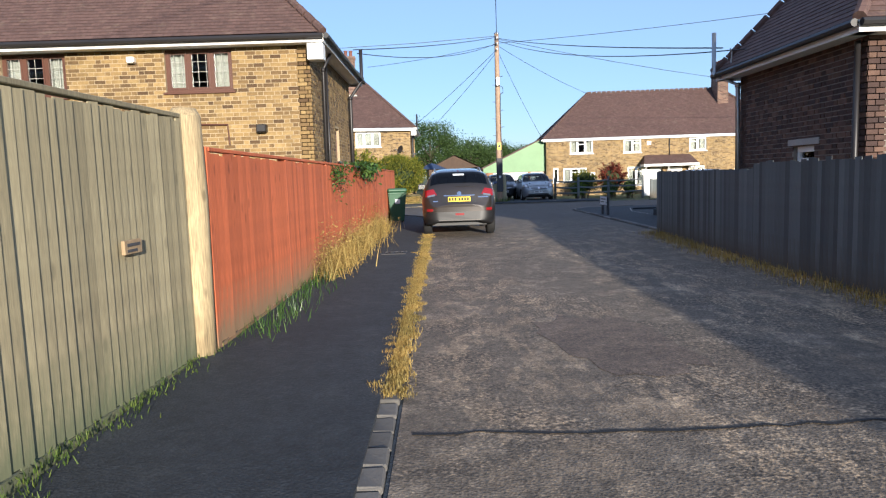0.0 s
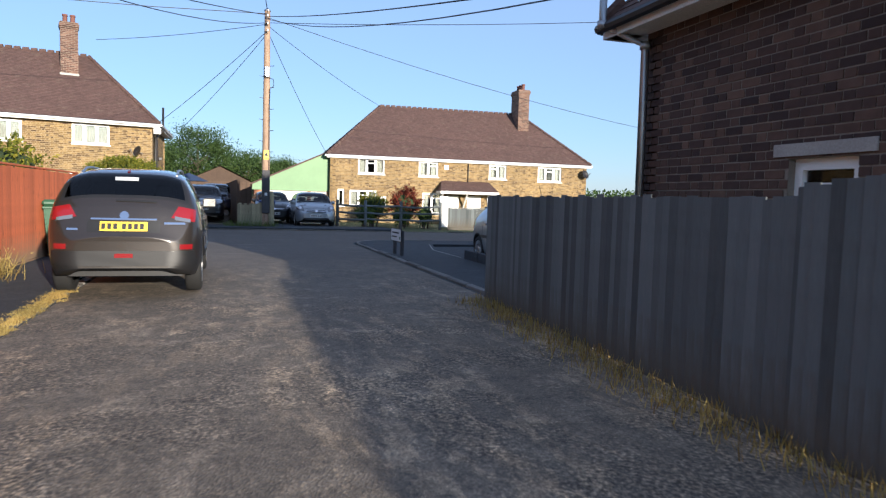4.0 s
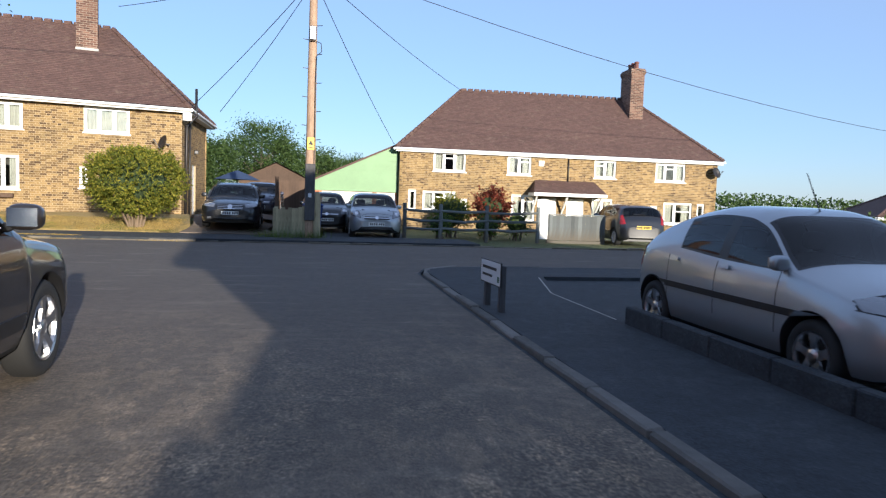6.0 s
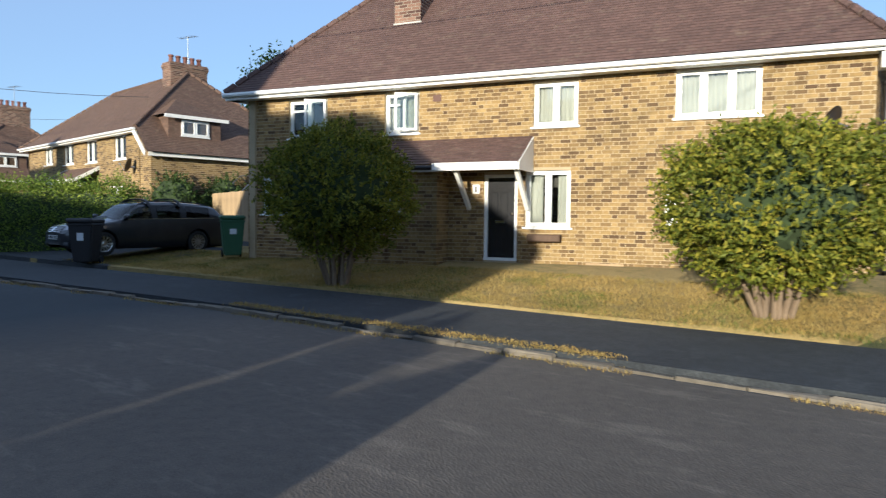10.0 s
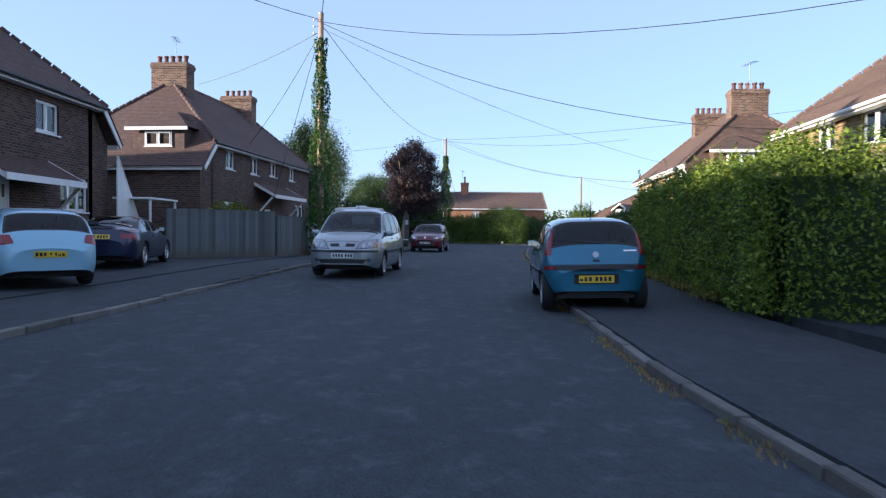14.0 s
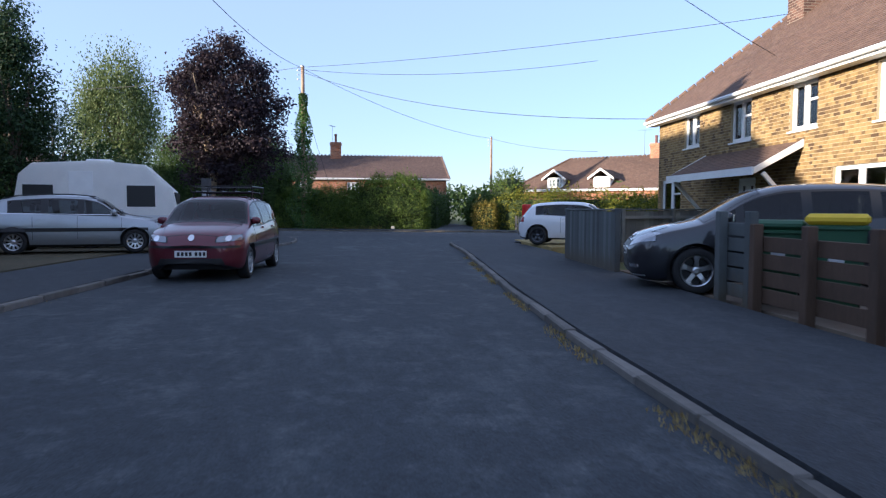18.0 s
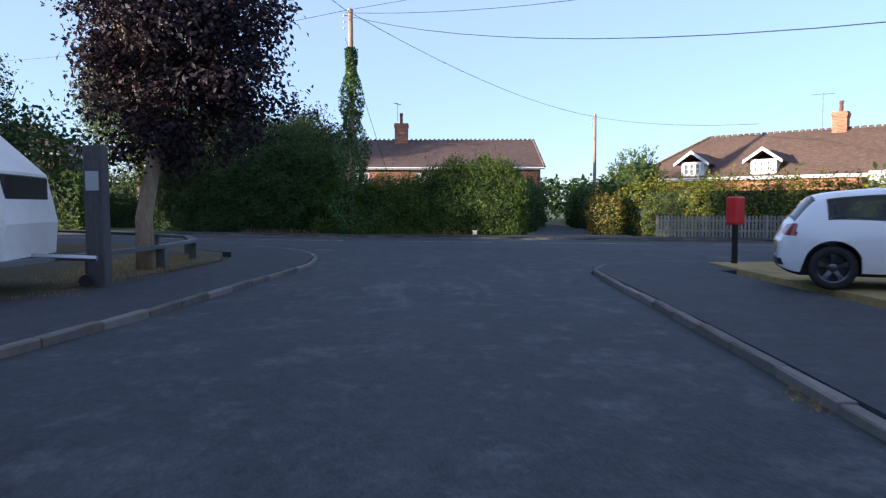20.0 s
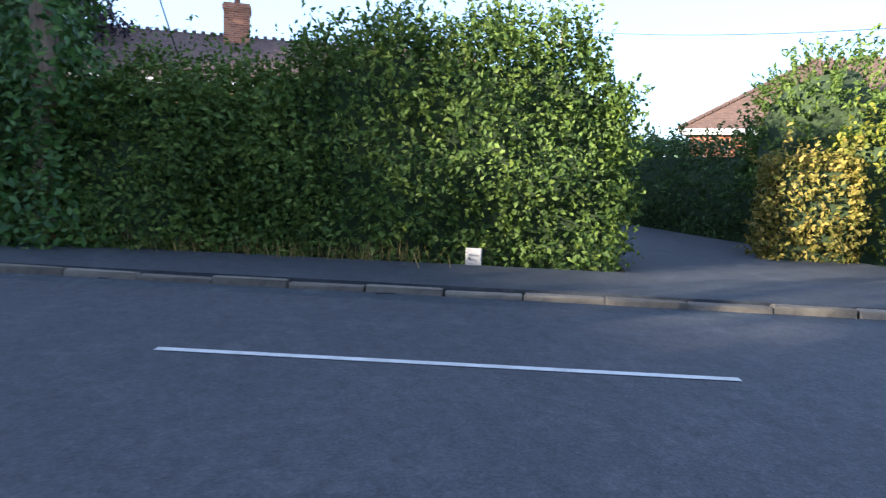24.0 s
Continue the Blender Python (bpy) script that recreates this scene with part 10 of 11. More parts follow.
def tufts(label, spots, h, material, blades, seed, name="grass_tuft", spread=0.14):
    """Tufts of thin upright blades at the given spots, as one stretch of growth."""
    rng = np.random.default_rng(seed)
    n = len(spots) * blades
    base = np.repeat(np.array(spots, float), blades, 0) + np.c_[rng.normal(0, spread, (n, 2)), np.zeros(n)]
    hh = h * rng.uniform(0.35, 1.15, (n, 1))
    lean = np.c_[rng.normal(0, 0.28, (n, 2)), np.ones(n)]
    tip = base + unit(lean) * hh
    side = unit(np.c_[rng.normal(0, 1, (n, 2)), np.zeros(n)]) * (0.003 + 0.006 * hh)
    mid = (base + tip) / 2 + side * 0.5
    v = np.stack([base - side, base + side, mid + side * 0.8, tip, mid - side * 0.8], 1).reshape(-1, 3)
    me = bpy.data.meshes.new(name)
    faces = [(i * 5, i * 5 + 1, i * 5 + 2, i * 5 + 3, i * 5 + 4) for i in range(n)]
    me.from_pydata(v.tolist(), [], faces)
    me.update()
    return tagged(link_mesh(name, me, material), label, "grass", kind="stuff")


rs = np.random.default_rng(5)

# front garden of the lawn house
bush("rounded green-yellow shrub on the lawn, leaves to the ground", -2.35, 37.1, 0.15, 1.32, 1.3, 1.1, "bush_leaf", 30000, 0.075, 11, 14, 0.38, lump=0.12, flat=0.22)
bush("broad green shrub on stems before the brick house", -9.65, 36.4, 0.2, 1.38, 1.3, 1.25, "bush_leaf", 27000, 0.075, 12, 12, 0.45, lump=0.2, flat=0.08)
bush("clipped green ball beside the rail fence", 8.3, 39.6, 0.05, 0.75, 0.75, 0.75, "bush_leaf", 2200, 0.09, 13, 4, 0.1)
bush("dark red-leaved shrub behind the rail fence", 10.1, 40.6, 0.0, 0.8, 0.75, 0.85, "red_leaf", 3000, 0.12, 14, 5, 0.2)
bush("low dark shrub behind the rail fence", 7.6, 38.2, 0.0, 0.5, 0.4, 0.45, "hedge_leaf", 1200, 0.08, 15, 3, 0.05)
bush("low dark shrub behind the rail fence", 9.4, 38.4, 0.0, 0.55, 0.4, 0.45, "hedge_leaf", 1200, 0.08, 16, 3, 0.05)
bush("low green shrub by the white gate", 10.6, 38.6, 0.0, 0.5, 0.4, 0.5, "hedge_leaf", 1000, 0.08, 17, 3, 0.05)
hedge("low dark hedge beyond the parked black car", [(21.0, 39.6), (42, 38.0)], 1.2, 1.0, "hedge_leaf", 90, 0.12, 18)

bush("green shrub showing above the end of the red fence", -2.5, 22.4, 0.0, 0.75, 0.8, 0.95, "bush_leaf", 2600, 0.1, 19, 5, 0.45)

# hedges along the street
hedge("tall clipped privet hedge at the drive", [(-22.6, 39.2), (-26.0, 36.1), (-35.4, 37.1)], 1.5, 2.1, "privet_leaf", 620, 0.07, 21, 0.15, 0.2, sprigs=0.07)
hedge("clipped dark hedge above a brown fence", [(-36.2, 36.85), (-41.2, 37.45)], 1.2, 1.7, "tree_leaf", 700, 0.05, 22, 0.1, 0.07, sprigs=0.03)
hedge("low green hedge in front of the cottage", [(-70.0, 46.0), (-66.5, 45.2), (-58.6, 44.4)], 1.0, 1.5, "bush_leaf", 150, 0.11, 23, 0.1)
bush("bright green shrub showing over the fence", -43.2, 22.6, 0.1, 1.1, 0.9, 0.6, "bush_leaf", 2500, 0.1, 24, 6, 0.9)
bush("garden shrub behind the timber fence", -25.6, 42.6, 0.3, 1.2, 1.1, 1.25, "tree_leaf", 3000, 0.12, 25, 3, 0.3)
bush("garden shrub behind the timber fence", -25.4, 44.9, 0.3, 1.2, 1.3, 1.3, "tree_leaf", 3000, 0.12, 26, 3, 0.3)

# the great hedge opposite the junction
tops = lambda s: 2.2 + 0.85 * sstep(-0.8, 1.2, s) * sstep(5.2, 2.2, s) + 0.1 * math.sin(s * 2.3) + 0.07 * math.sin(s * 5.1)
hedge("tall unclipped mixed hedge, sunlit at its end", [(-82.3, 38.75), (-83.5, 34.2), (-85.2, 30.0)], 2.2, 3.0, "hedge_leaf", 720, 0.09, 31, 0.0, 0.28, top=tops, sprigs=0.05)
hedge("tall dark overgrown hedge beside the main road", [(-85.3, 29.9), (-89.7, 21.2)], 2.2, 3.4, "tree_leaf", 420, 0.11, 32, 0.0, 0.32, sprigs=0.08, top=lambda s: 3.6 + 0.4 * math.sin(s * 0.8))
hedge("hedge along the narrow lane", [(-87.4, 39.8), (-98.0, 42.6)], 1.6, 2.2, "tree_leaf", 110, 0.13, 33, 0.0, 0.2)
hedge("hedge along the narrow lane", [(-83.9, 45.0), (-91.5, 44.6), (-98.0, 46.0)], 1.6, 2.0, "tree_leaf", 170, 0.12, 34, 0.0, 0.2)
hedge("yellow-green sunlit hedge behind the pickets", [(-82.9, 44.3), (-80.2, 46.5), (-75.4, 53.5)], 1.4, 2.15, "bush_leaf", 170, 0.11, 35, 0.0, 0.16)
hedge("orange-tinged sunlit hedge end at the lane mouth", [(-82.5, 42.3), (-82.15, 43.3)], 0.85, 1.65, "orange_leaf", 420, 0.1, 36, 0.0, 0.12)
bush("tall green shrub at the lane mouth", -84.2, 44.9, 0.0, 1.6, 1.5, 2.05, "hedge_leaf", 7500, 0.12, 37, 5, 0.0)
hedge("hedge beyond the green", [(-92.3, 15.6), (-93.8, 11.0), (-101.0, 1.0)], 1.8, 3.1, "hedge_leaf", 130, 0.14, 38, 0.0, 0.2)
hedge("dark tall hedge beyond the drive across the main road", [(-98.5, 22.5), (-100.0, 12.0)], 1.8, 3.3, "tree_leaf", 90, 0.15, 40, 0.0, 0.25)
hedge("dark hedge behind the green", [(-68.0, 12.5), (-82.0, 8.5)], 1.6, 2.2, "tree_leaf", 80, 0.15, 39, 0.0, 0.2)
for x, y, h, r, s in ((-88.3, 28.0, 6.3, 2.3, 41), (-90.4, 24.4, 7.2, 2.5, 42), (-92.6, 22.6, 7.4, 2.2, 43)):
    tree("bushy green tree growing out of the hedge", x, y, h, r, h * 0.75, "tree_leaf", 150, 150, 0.12, s, 0.12, fork=0.2, clump_r=0.65)

# trees of the green and beyond
# two added trees, placed and thickened so their shade falls on the hedge
for x, y, h, r, s in ((-78.9, 12.2, 9.6, 3.4, 45), (-82.4, 9.2, 8.6, 2.8, 46)):
    tree("broad green tree added beside the main road to shade the hedge", x, y, h, r, h * 0.88, "tree_leaf", 260, 150, 0.22, s, 0.2, fork=0.15, clump_r=0.9)
tree("copper beech with dark purple leaves and a pale forked trunk", -66.0, 28.1, 7.7, 2.05, 5.7, "purple_leaf", 190, 190, 0.125, 51, 0.17, 0.1, "pale_bark", 0.28, 9, 0.44, lean=(-0.3, 0.6))
tree("weeping willow with hanging pale green shoots", -98.7, 16.3, 12.8, 3.3, 8.6, "willow_leaf", 190, 150, 0.19, 52, 0.25, fork=0.3, clump_r=0.8, droop=1.2)
tree("tall dark conifer behind the caravan", -68.8, 20.3, 9.4, 1.5, 8.8, "conifer_leaf", 150, 140, 0.14, 53, 0.18, fork=0.12, clump_r=0.6, cone=0.75)
tree("dark conifer at the garden edge", -70.6, 18.6, 8.6, 1.6, 8.0, "conifer_leaf", 150, 140, 0.14, 54, 0.18, fork=0.12, clump_r=0.6, cone=0.7)
tree("dark conifer at the garden edge", -66.6, 17.6, 7.4, 1.8, 7.0, "conifer_leaf", 150, 130, 0.15, 55, 0.18, fork=0.12, clump_r=0.6, cone=0.7)
tree("dark bushy evergreen behind the caravan", -74.0, 20.0, 6.4, 2.0, 5.8, "conifer_leaf", 90, 60, 0.13, 56, 0.12, fork=0.08, clump_r=0.45, cone=0.5)
tree("bushy dark evergreen beside the caravan", -64.5, 19.6, 4.6, 1.8, 4.3, "tree_leaf", 100, 110, 0.11, 57, 0.12, fork=0.1, clump_r=0.5)
tree("green garden tree beyond the fence", -71.0, 22.8, 4.2, 2.0, 3.6, "tree_leaf", 70, 55, 0.17, 59, 0.14, fork=0.2, clump_r=0.7)
tree("purple-leaved tree beyond the hedge", -101.5, 27.0, 8.2, 3.0, 6.0, "purple_leaf", 100, 50, 0.24, 60, 0.2, fork=0.3, clump_r=0.7)
tree("feathery evergreen behind the yellow brick houses", -32.6, 53.4, 10.8, 2.0, 8.6, "conifer_leaf", 130, 60, 0.22, 61, 0.22, fork=0.2, clump_r=0.7, cone=0.5)
tree("dark spreading garden tree behind the houses", -22.0, 70.0, 14.0, 4.2, 9.0, "tree_leaf", 110, 50, 0.32, 62, 0.3, clump_r=1.0)
for x, y, h, r, s in ((-5.5, 66, 5.6, 2.6, 63), (-1.0, 72, 7.0, 3.2, 64), (3.5, 78, 5.6, 3.2, 65), (7.0, 88, 5.4, 3.2, 66), (12.0, 100, 5.5, 4.0, 67), (-10, 78, 6.4, 3.6, 68)):
    tree("broad green tree behind the gardens", x, y, h, r, h * 0.78, "tree_leaf", 110, 170, 0.17, s, 0.22, fork=0.2, clump_r=0.85)


def far_woods(label, line, h, depth, seed, material="tree_leaf", leaf=0.9, n=2600):
    """A distant belt of trees with an uneven top."""
    rng = np.random.default_rng(seed)
    pts = [np.array(p, float) for p in line]
    cs = []
    for a, b in zip(pts, pts[1:]):
        t = rng.uniform(0, 1, n)
        p = a + (b - a) * t[:, None]
        L = np.linalg.norm(b - a)
        top = h * (0.75 + 0.4 * np.array([noise.noise(Vector((q * L * 0.11 + seed, seed, 0))) for q in t]) + 0.15 * np.array([noise.noise(Vector((q * L * 0.5, seed, 3))) for q in t]))
        z = np.minimum(rng.uniform(0, 1.0, n) ** 0.6, 1.0) * top
        cs.append(np.c_[p + rng.normal(0, depth, (n, 2)), z])
    c = np.concatenate(cs)
    ob = leaf_mesh("far_trees", c, unit(rng.normal(0, 1, c.shape) + np.array([0, 0, 0.4])), leaf, material, seed=seed)
    return tagged(ob, label, "trees", kind="stuff")


far_woods("distant green belt of trees", [(-190, -20), (-185, 40), (-165, 95), (-120, 130)], 8, 5, 71)
far_woods("distant green belt of trees", [(-120, 130), (-40, 150), (30, 150)], 9, 5, 72)
far_woods("distant wooded ridge", [(30, 150), (110, 150), (220, 110), (260, 20)], 5.5, 6, 73, leaf=0.8, n=6000)
far_woods("trees behind the cottage gardens", [(-112, 20), (-114, 45), (-108, 62), (-95, 75)], 5.0, 2.5, 74, leaf=0.5)
far_woods("trees behind the street houses", [(-82, 62), (-60, 66), (-45, 62)], 5.0, 3, 75, leaf=0.5)

# ivy on the two poles
def ivy(label, x, y, z1, r0, r1, n, seed):
    rng = np.random.default_rng(seed)
    u = rng.uniform(0, 1, n) ** 1.25
    a = rng.uniform(0, math.tau, n)
    r = (r0 + (r1 - r0) * u) * (1 + 0.35 * np.sin(u * 23 + a * 2)) * rng.uniform(0.7, 1.1, n)
    c = np.c_[x + r * np.cos(a), y + r * np.sin(a), u * z1]
    ob = leaf_mesh("ivy", c, np.c_[np.cos(a), np.sin(a), np.full(n, 0.3)], 0.13, "ivy_leaf", seed=seed)
    return tagged(ob, label, "ivy", kind="stuff")


ivy("thick green ivy climbing the utility pole", -44.9, 25.86, 9.2, 0.5, 0.2, 5200, 81)
ivy("thick green ivy climbing the pole in the hedge", -83.75, 31.25, 8.6, 1.0, 0.2, 9000, 82)

# climber on the red fence
k = 900
cl = np.c_[-1.72 + rs.normal(0, 0.12, k), 15.6 + rs.normal(0, 0.9, k), 1.78 - np.abs(rs.normal(0, 0.15, k))]
tagged(leaf_mesh("climber", cl, np.tile([1.0, 0, 0.5], (k, 1)), 0.11, "ivy_leaf", seed=83), "green climber hanging over the red fence", "climber", kind="stuff")
cl = np.c_[-1.72 + rs.normal(0, 0.1, 400), 11.6 + rs.normal(0, 0.22, 400), 1.66 - np.abs(rs.normal(0, 0.22, 400))]
tagged(leaf_mesh("climber", cl, np.tile([1.0, 0, 0.3], (400, 1)), 0.055, "ivy_leaf", seed=84), "thin green climber on the red fence", "climber", kind="stuff")

# dry growth along fences and kerbs
spots = [(-1.68 + rs.normal(0, 0.1), y, 0.04) for y in np.arange(9.2, 19.0, 0.1)]
tufts("straw-dry weeds against the red fence", spots, 0.42, "dry_leaf", 9, 91, spread=0.16)
k = 17000
yy = rs.uniform(9.4, 18.6, k)
zz = np.abs(rs.normal(0, 0.27, k)) * (0.75 + 0.35 * np.sin(yy * 2.7) + 0.2 * np.sin(yy * 6.1))
cl = np.c_[-1.62 + rs.normal(0, 0.13, k), yy, 0.06 + np.abs(zz)]
tagged(leaf_mesh("weed", cl, np.tile([0.7, -0.3, 0.6], (k, 1)), 0.036, "dry_leaf", seed=85, aspect=0.35), "tangled dry weeds with seed heads against the red fence", "weeds", kind="stuff")
tufts("dry seed heads of weeds against the red fence", [(-1.55 + rs.normal(0, 0.12), y, 0.04) for y in np.arange(10.5, 18.0, 0.16)], 0.5, "dry_leaf", 7, 92, spread=0.16)
tufts("green weeds at the foot of the fence", [(-1.72 + rs.normal(0, 0.07), y, 0.04) for y in np.arange(6.0, 10.2, 0.08)], 0.16, "ivy_leaf", 12, 93)
tufts("thin dry grass at the gate's foot", [(-1.98 + rs.normal(0, 0.06), y, 0.04) for y in np.arange(1.0, 7.5, 0.07)], 0.05, "hedge_leaf", 16, 94, spread=0.05)
tufts("dry yellow grass grown over the sunken kerb", [(-0.36 + rs.normal(0, 0.05), y, 0.03) for y in np.arange(4.2, 17.0, 0.03)], 0.04, "dry_leaf", 60, 95, spread=0.032)
tufts("dry grass and weeds at the foot of the grey fence", [(4.47 + (y > 10) * (y - 10) * 0.055 + rs.normal(0, 0.1), y, 0.0) for y in np.arange(3.0, 15.4, 0.07)], 0.13, "dry_leaf", 26, 96)
tufts("dry grass below the tall hedge", [(-82.1 - (34.4 - y) * 0.41 + rs.normal(0, 0.12), y, 0.09) for y in np.arange(26.0, 36.0, 0.1)], 0.28, "dry_leaf", 10, 97)
tufts("dry grass edging the north kerb", [(x, 33.68 + rs.normal(0, 0.05), 0.1) for x in np.arange(-9.0, -3.0, 0.03)], 0.03, "dry_leaf", 26, 98, spread=0.07)
tufts("dry grass at the hedge foot", [(x, 35.2 - (x + 26) * 0.11 + rs.normal(0, 0.08), 0.2) for x in np.arange(-35, -26.4, 0.12)], 0.2, "dry_leaf", 8, 99)
tufts("dry grass blades over the front lawn", [(x, y, 0.125 + rise(x, y)) for x, y in ((rs.uniform(-20, -1.2), rs.uniform(36.05, 38.9)) for _ in range(11000))], 0.055, "dry_leaf", 9, 100, spread=0.1)
tufts("green grass blades left in the front lawn", [(x, y, 0.125 + rise(x, y)) for x, y in ((rs.uniform(-20, -1.2), rs.uniform(36.1, 38.9)) for _ in range(7000)) if noise.noise(Vector((x * 0.9, y * 0.9, 3))) > 0.05], 0.05, "hedge_leaf", 8, 103, spread=0.1)
tufts("dry grass blades over the green", [(rs.uniform(-69, -48), rs.uniform(26.6, 28.6), 0.11) for _ in range(1500)], 0.08, "dry_leaf", 8, 101, spread=0.12)
tufts("straw and weeds in the gutter of the street", [(x, float(np.interp(x, [-60, -53, -45, -40.5, -33.5, -27.3, -22, -17, -9, 1.3], [36.45, 35.5, 34.5, 34.15, 33.45, 32.98, 32.8, 33.0, 33.5, 33.6])) - 0.07 + rs.normal(0, 0.03), 0.0 + hump(x)) for x in np.arange(-56.0, 0.0, 0.05) if noise.noise(Vector((x * 0.7, 0, 5))) > -0.05], 0.05, "dry_leaf", 9, 104, spread=0.035)
tufts("weeds round the pole fence", [(rs.uniform(1.5, 3.4), 35.05 + rs.normal(0, 0.06), 0.08) for _ in range(60)], 0.25, "hedge_leaf", 10, 102)


# ---------------------------------------------------------------- bins, signs and small things
def wheelie_bin(label, x, y, z, turn, body, lid=None, s=1.0):
    b = thing("wheelie_bin", label, "bin", Matrix.Translation((x, y, z)) @ Matrix.Rotation(radians(turn), 4, "Z"))
    bm = bmesh.new()
    lo = [bm.verts.new(p) for p in ((-0.21 * s, -0.24 * s, 0.06), (0.21 * s, -0.24 * s, 0.06), (0.21 * s, 0.2 * s, 0.06), (-0.21 * s, 0.2 * s, 0.06))]
    hi = [bm.verts.new(p) for p in ((-0.28 * s, -0.34 * s, 0.96 * s), (0.28 * s, -0.34 * s, 0.96 * s), (0.28 * s, 0.3 * s, 0.96 * s), (-0.28 * s, 0.3 * s, 0.96 * s))]
    bm.faces.new(lo[::-1])
    bm.faces.new(hi)
    for i in range(4):
        bm.faces.new((lo[i], lo[(i + 1) % 4], hi[(i + 1) % 4], hi[i]))
    bmesh.ops.bevel(bm, geom=bm.edges[:], offset=0.03, segments=2, affect="EDGES")
    part("tub", bm, body, b)
    part("rim", boxes((-0.295 * s, -0.355 * s, 0.9 * s, 0.295 * s, 0.315 * s, 0.95 * s), bevel=0.012), body, b)
    bm = boxes((-0.3 * s, -0.38 * s, 0.955 * s, 0.3 * s, 0.34 * s, 1.07 * s), bevel=0.04)
    part("lid", bm, lid or body, b)
    part("handle", tube(bmesh.new(), [(-0.24 * s, 0.38 * s, 0.95 * s), (0.24 * s, 0.38 * s, 0.95 * s)], 0.018, 8), body, b)
    for sx in (-1, 1):
        part("wheel", lathe(bmesh.new(), [(0.1, -0.025), (0.1, 0.025)], 14, Matrix.Translation((sx * 0.22 * s, 0.24 * s, 0.1)) @ Matrix.Rotation(radians(90), 4, "Y")), "tyre_rubber", b)
    part("label", boxes((-0.08, -0.315 * s, 0.6, 0.08, -0.296 * s, 0.8)), "sign_white", b)
    return b


wheelie_bin("green wheelie bin beside the red fence's end", -1.42, 21.6, 0.045, 10, "bin_green")
wheelie_bin("black wheelie bin in front of the estate car", -18.1, 35.75, 0.13, 40, "bin_black", None, 1.08)
wheelie_bin("green wheelie bin at the house corner", -15.25, 38.05, 0.33, 60, "bin_green")
gp = thing("gate_post", "weathered round-topped timber post beside the pole", "post", Matrix.Translation((3.24, 35.1, 0.0)))
part("shaft", lathe(bmesh.new(), [(0.11, -0.1), (0.11, 0.5), (0.105, 1.3), (0.085, 1.42), (0.04, 1.48)], 10), "gate_wood", gp)
sb = thing("storage_box", "white plastic box on the ground beside the house", "box", Matrix.Translation((21.3, 44.0, -0.06)))
part("body", boxes((-0.24, -0.2, 0, 0.24, 0.2, 0.44), bevel=0.02), "white_plastic", sb)
part("lid", boxes((-0.26, -0.22, 0.44, 0.26, 0.22, 0.5), bevel=0.015), "white_plastic", sb)
wheelie_bin("blue wheelie bin behind the pole fence", 3.12, 36.2, 0.04, 5, "bin_blue")
wheelie_bin("green wheelie bin with a yellow lid behind planks", -46.15, 38.15, 0.04, 50, "bin_green", "bin_yellow", 1.08)
wheelie_bin("green wheelie bin behind planks", -46.95, 38.0, 0.04, 50, "bin_green")

sg = thing("street_name_sign", "white street name plate on two dark posts", "sign", frame_of(5.25, 22.62, -87))
part("plate", boxes((0.0, -0.012, 0.36, 0.76, 0.012, 0.63), bevel=0.004), "sign_white", sg)
part("border", boxes((-0.012, -0.01, 0.348, 0.772, 0.01, 0.36), (-0.012, -0.01, 0.63, 0.772, 0.01, 0.642), (-0.012, -0.01, 0.36, 0.0, 0.01, 0.63), (0.76, -0.01, 0.36, 0.772, 0.01, 0.63)), "ink_black", sg)
for za, zb, a, b in ((0.53, 0.565, 0.08, 0.62), (0.44, 0.47, 0.08, 0.46)):
    part("name_bar", boxes((a, -0.016, za, b, -0.0125, zb)), "ink_black", sg)
part("badge", boxes((0.66, -0.016, 0.4, 0.73, -0.0125, 0.47)), "bin_green", sg)
for a in (0.1, 0.66):
    part("post", boxes((a - 0.04, 0.014, -0.2, a + 0.04, 0.09, 0.6), bevel=0.008), "dark_pole_wood", sg)

st = thing("marker_stone", "small white marker plate at the hedge foot", "marker", frame_of(-81.45, 36.7, 69))
part("plate", boxes((-0.105, -0.03, 0.02, 0.105, 0.04, 0.27), bevel=0.012), "pale_concrete", st)
part("mark", boxes((-0.06, -0.034, 0.17, 0.06, -0.03, 0.19), (-0.06, -0.034, 0.11, 0.03, -0.03, 0.13)), "steel", st)

pb = thing("post_box", "red box on a slim black post at the corner", "post box", frame_of(-65.77, 40.46, -60))
part("box", boxes((-0.16, -0.13, 0.95, 0.16, 0.13, 1.55), bevel=0.03), "box_red", pb)
part("slot", boxes((-0.1, -0.137, 1.4, 0.1, -0.13, 1.43)), "ink_black", pb)
part("label", boxes((-0.08, -0.137, 1.12, 0.08, -0.13, 1.28)), "sign_white", pb)
part("post", boxes((-0.045, -0.045, -0.2, 0.045, 0.045, 0.95)), "black_plastic", pb)

gp2 = thing("timber_post", "thick dark timber post on the green", "post", Matrix.Translation((-62.7, 28.55, 0.1)))
part("post", boxes((-0.14, -0.14, -0.2, 0.14, 0.14, 2.2), bevel=0.015), "dark_pole_wood", gp2)
part("notice", boxes((0.14, -0.1, 1.5, 0.16, 0.1, 1.8)), "steel", gp2)


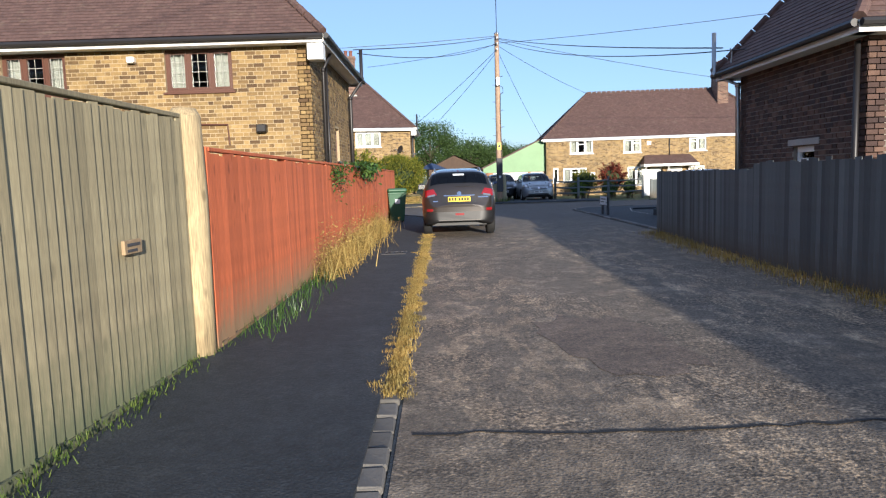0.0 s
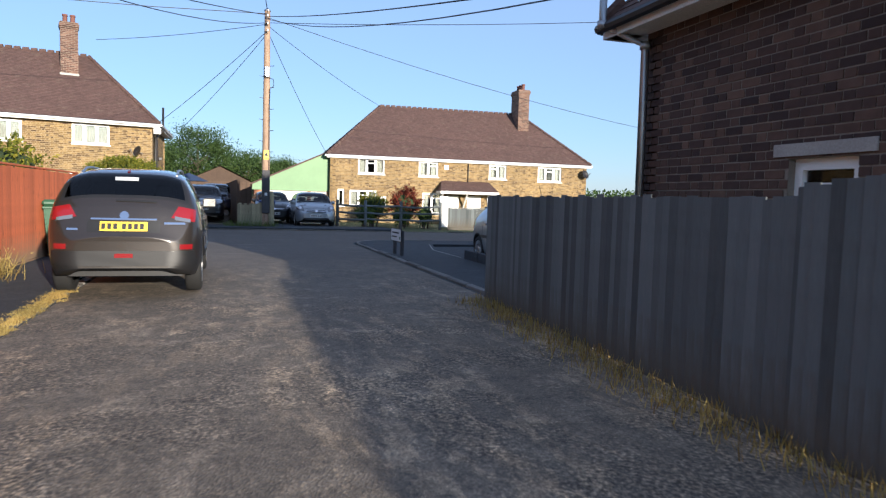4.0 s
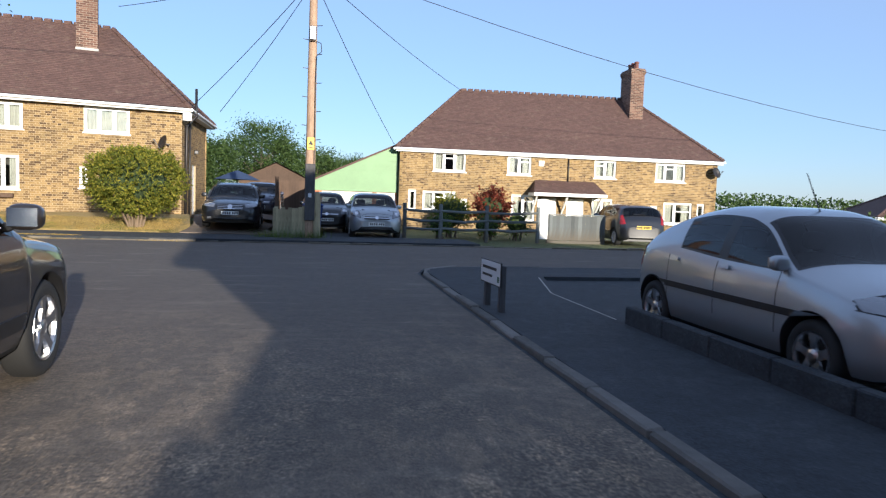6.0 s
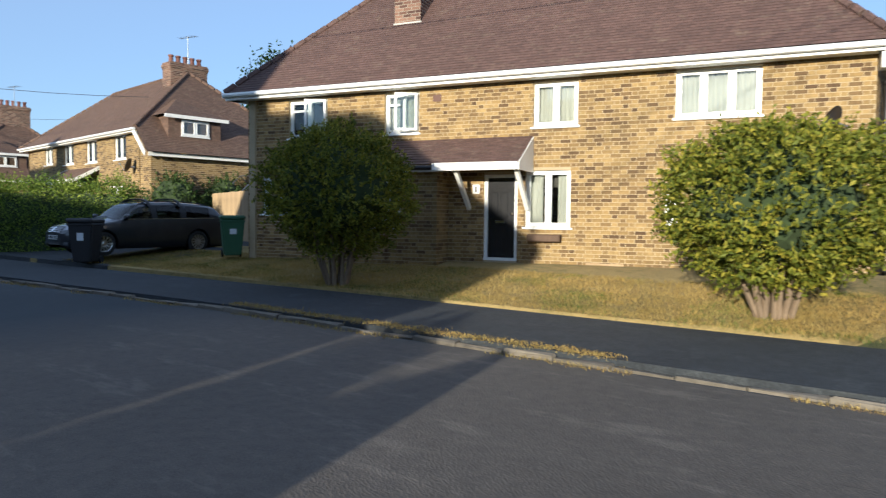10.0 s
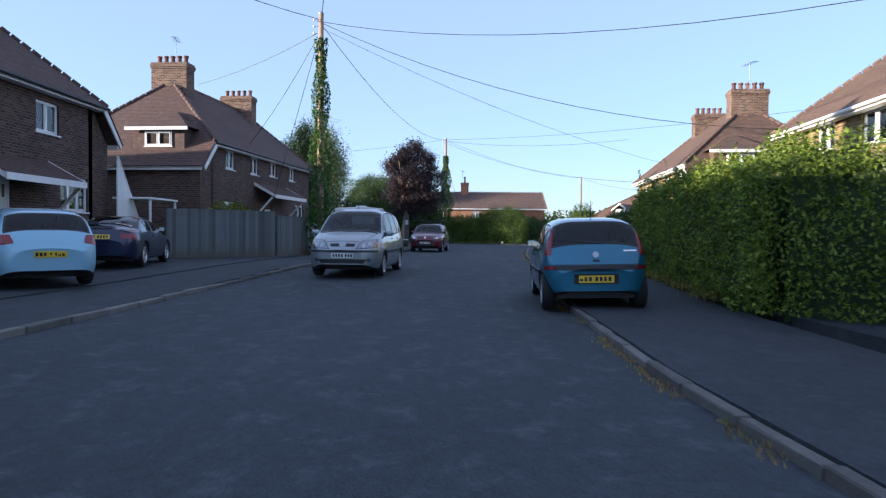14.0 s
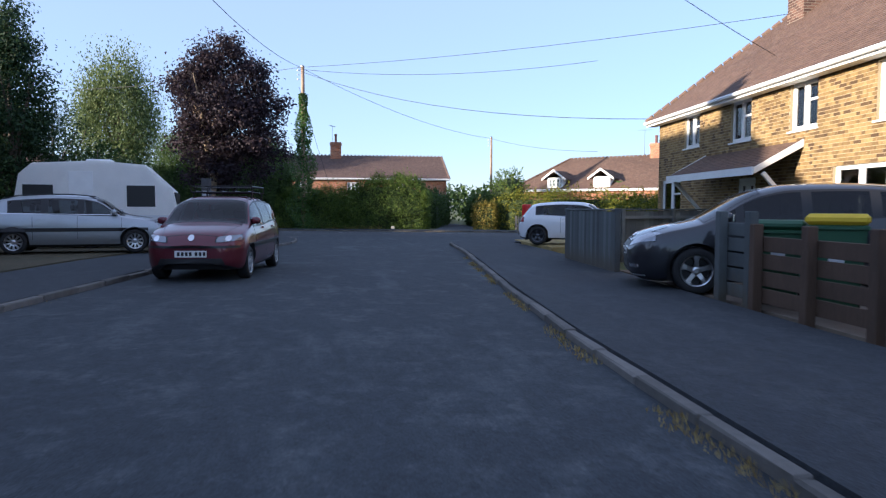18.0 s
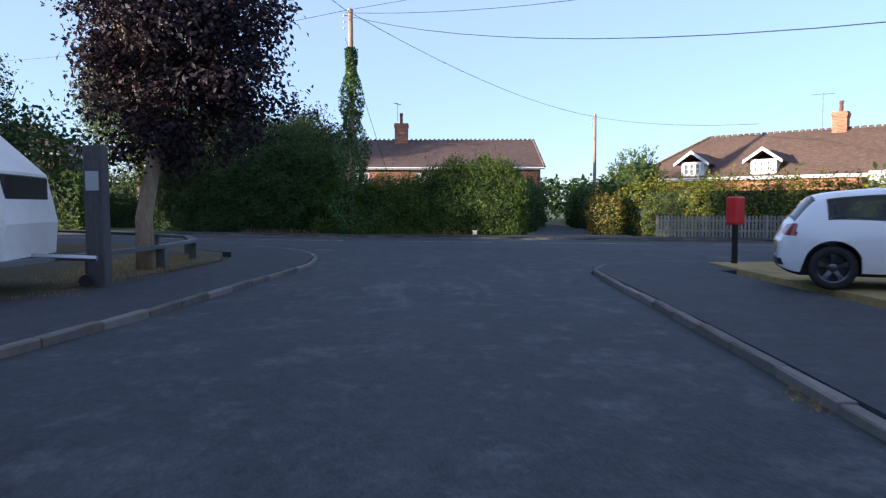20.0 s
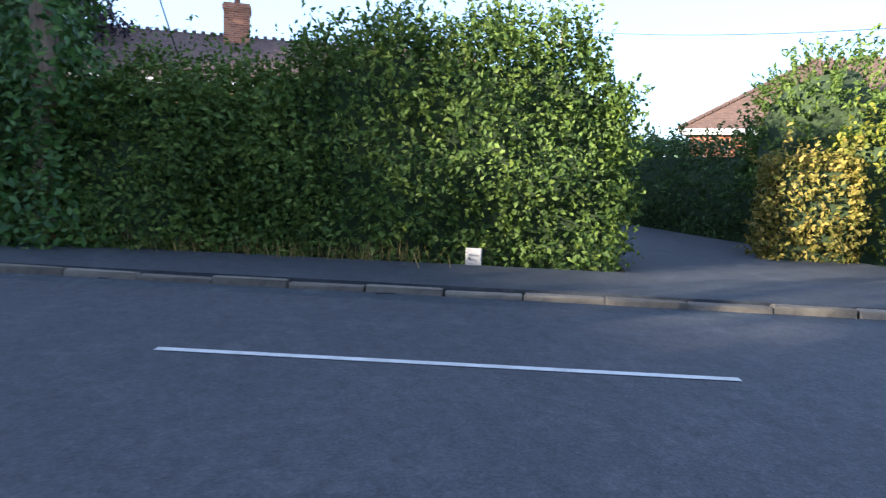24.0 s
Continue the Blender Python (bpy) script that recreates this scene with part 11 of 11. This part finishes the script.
def knee_rail():
    f = thing("knee_rail_fence", "low timber rail on stubby posts round the green", "fence")
    line = [(-60.5, 27.9), (-63.5, 28.1), (-66.2, 28.35), (-68.6, 28.3), (-70.6, 27.6), (-72.2, 26.2), (-74.2, 23.8), (-76.4, 20.6)]
    for x, y in line:
        part("post", boxes((x - 0.09, y - 0.09, -0.1, x + 0.09, y + 0.09, 0.52 + hump(x)), bevel=0.012), "grey_fence_wood", f)
    for (x0, y0), (x1, y1) in zip(line, line[1:]):
        a, b = Vector((x0, y0, 0.52 + hump(x0))), Vector((x1, y1, 0.52 + hump(x1)))
        n = Vector((-(b - a).y, (b - a).x, 0)).normalized() * 0.1
        bm = bmesh.new()
        vs = [bm.verts.new(p) for p in (a - n, a + n, b + n, b - n)]
        ex = bmesh.ops.extrude_face_region(bm, geom=[bm.faces.new(vs)])
        for v in ex["geom"]:
            if isinstance(v, bmesh.types.BMVert):
                v.co.z += 0.07
        bmesh.ops.recalc_face_normals(bm, faces=bm.faces[:])
        part("rail", bm, "grey_fence_wood", f)


knee_rail()

um = thing("parasol", "closed-down dark blue garden parasol", "parasol", Matrix.Translation((-0.6, 49.8, 0.0)))
part("pole", tube(bmesh.new(), [(0, 0, 0), (0, 0, 2.4)], 0.025, 8), "steel", um)
part("canopy", lathe(bmesh.new(), [(1.12, 2.02), (0.8, 2.16), (0.4, 2.34), (0.03, 2.48)], 8, Matrix()), "navy_cloth", um)
part("base", lathe(bmesh.new(), [(0.25, 0), (0.25, 0.06), (0.04, 0.12)], 14), "black_plastic", um)

# white lean-to between the brown houses
lt = thing("lean_to", "white weatherboarded lean-to between the brown houses", "lean-to", frame_of(-40.2, 19.6, 180))
for k in range(14):
    z, w, w2 = 0.4 + k * 0.22, 2.4 - k * 0.165, 2.4 - (k + 1) * 0.165
    bm = bmesh.new()
    f = bm.faces.new([bm.verts.new(p) for p in ((0, -0.02, z), (w, -0.02, z), (w2, -0.026, z + 0.22), (0, -0.026, z + 0.22))])
    for v in bmesh.ops.extrude_face_region(bm, geom=[f])["geom"]:
        if isinstance(v, bmesh.types.BMVert):
            v.co.y += 0.045
    part("board", bm, "white_paint", lt)
part("barge_board", tube(bmesh.new(), [(2.48, 0, 0.3), (0.05, 0, 3.58)], 0.06, 4), "white_paint", lt)
part("awning", boxes((0.9, -0.8, 2.15, 3.4, 0.6, 2.22)), "white_plastic", lt)
for u in (1.0, 3.3):
    part("post", boxes((u, -0.75, 0.0, u + 0.07, -0.68, 2.15)), "white_paint", lt)
gh = thing("greenhouse", "grey-framed greenhouse behind the timber fence", "greenhouse", frame_of(-25.2, 44.6, 18))
part("glass_roof", boxes((0, 0, 2.3, 4.4, 2.4, 2.34)), "window_glass", gh)
bm = bmesh.new()
for k in range(6):
    tube(bm, [(k * 0.88, 0, 0.0), (k * 0.88, 0, 2.35), (k * 0.88, 1.2, 3.1), (k * 0.88, 2.4, 2.35), (k * 0.88, 2.4, 0)], 0.025, 5)
for y, z in ((0, 2.35), (1.2, 3.1), (2.4, 2.35), (0, 1.2)):
    tube(bm, [(0, y, z), (4.4, y, z)], 0.025, 5)
part("frame", bm, "steel", gh)
for a, b in (((0, 2.35), (1.2, 3.1)), ((2.4, 2.35), (1.2, 3.1))):
    bm = bmesh.new()
    bm.faces.new([bm.verts.new(p) for p in ((0, a[0], a[1]), (4.4, a[0], a[1]), (4.4, b[0], b[1]), (0, b[0], b[1]))])
    part("pane", bm, "lamp_glass", gh)

# the drain covers
for x, y, w in ((-0.9, 12.5, 0.45), (-81.05, 32.6, 0.4), (-79.95, 35.3, 0.35)):
    d = thing("drain_cover", "dark iron drain cover let into the road edge", "drain cover", Matrix.Translation((x, y, 0.05 if x > -5 else 0.0)))
    part("frame", boxes((-w / 2, -0.2, -0.02, w / 2, -0.17, 0.012), (-w / 2, 0.17, -0.02, w / 2, 0.2, 0.012)), "ink_black", d)
    for k in range(5):
        part("bar", boxes((-w / 2 + 0.02 + k * (w - 0.07) / 4, -0.17, -0.02, -w / 2 + 0.05 + k * (w - 0.07) / 4, 0.17, 0.01)), "ink_black", d)

# what stands on the street's swell rises with it
for ob in list(scene.objects):
    if ob.parent is None and ob.type in ("EMPTY", "MESH") and ob.get("category") and ob.get("kind") != "structure" and ob.get("category") not in ("house", "utility pole", "wire"):
        ob.location.z += hump(ob.location.x)
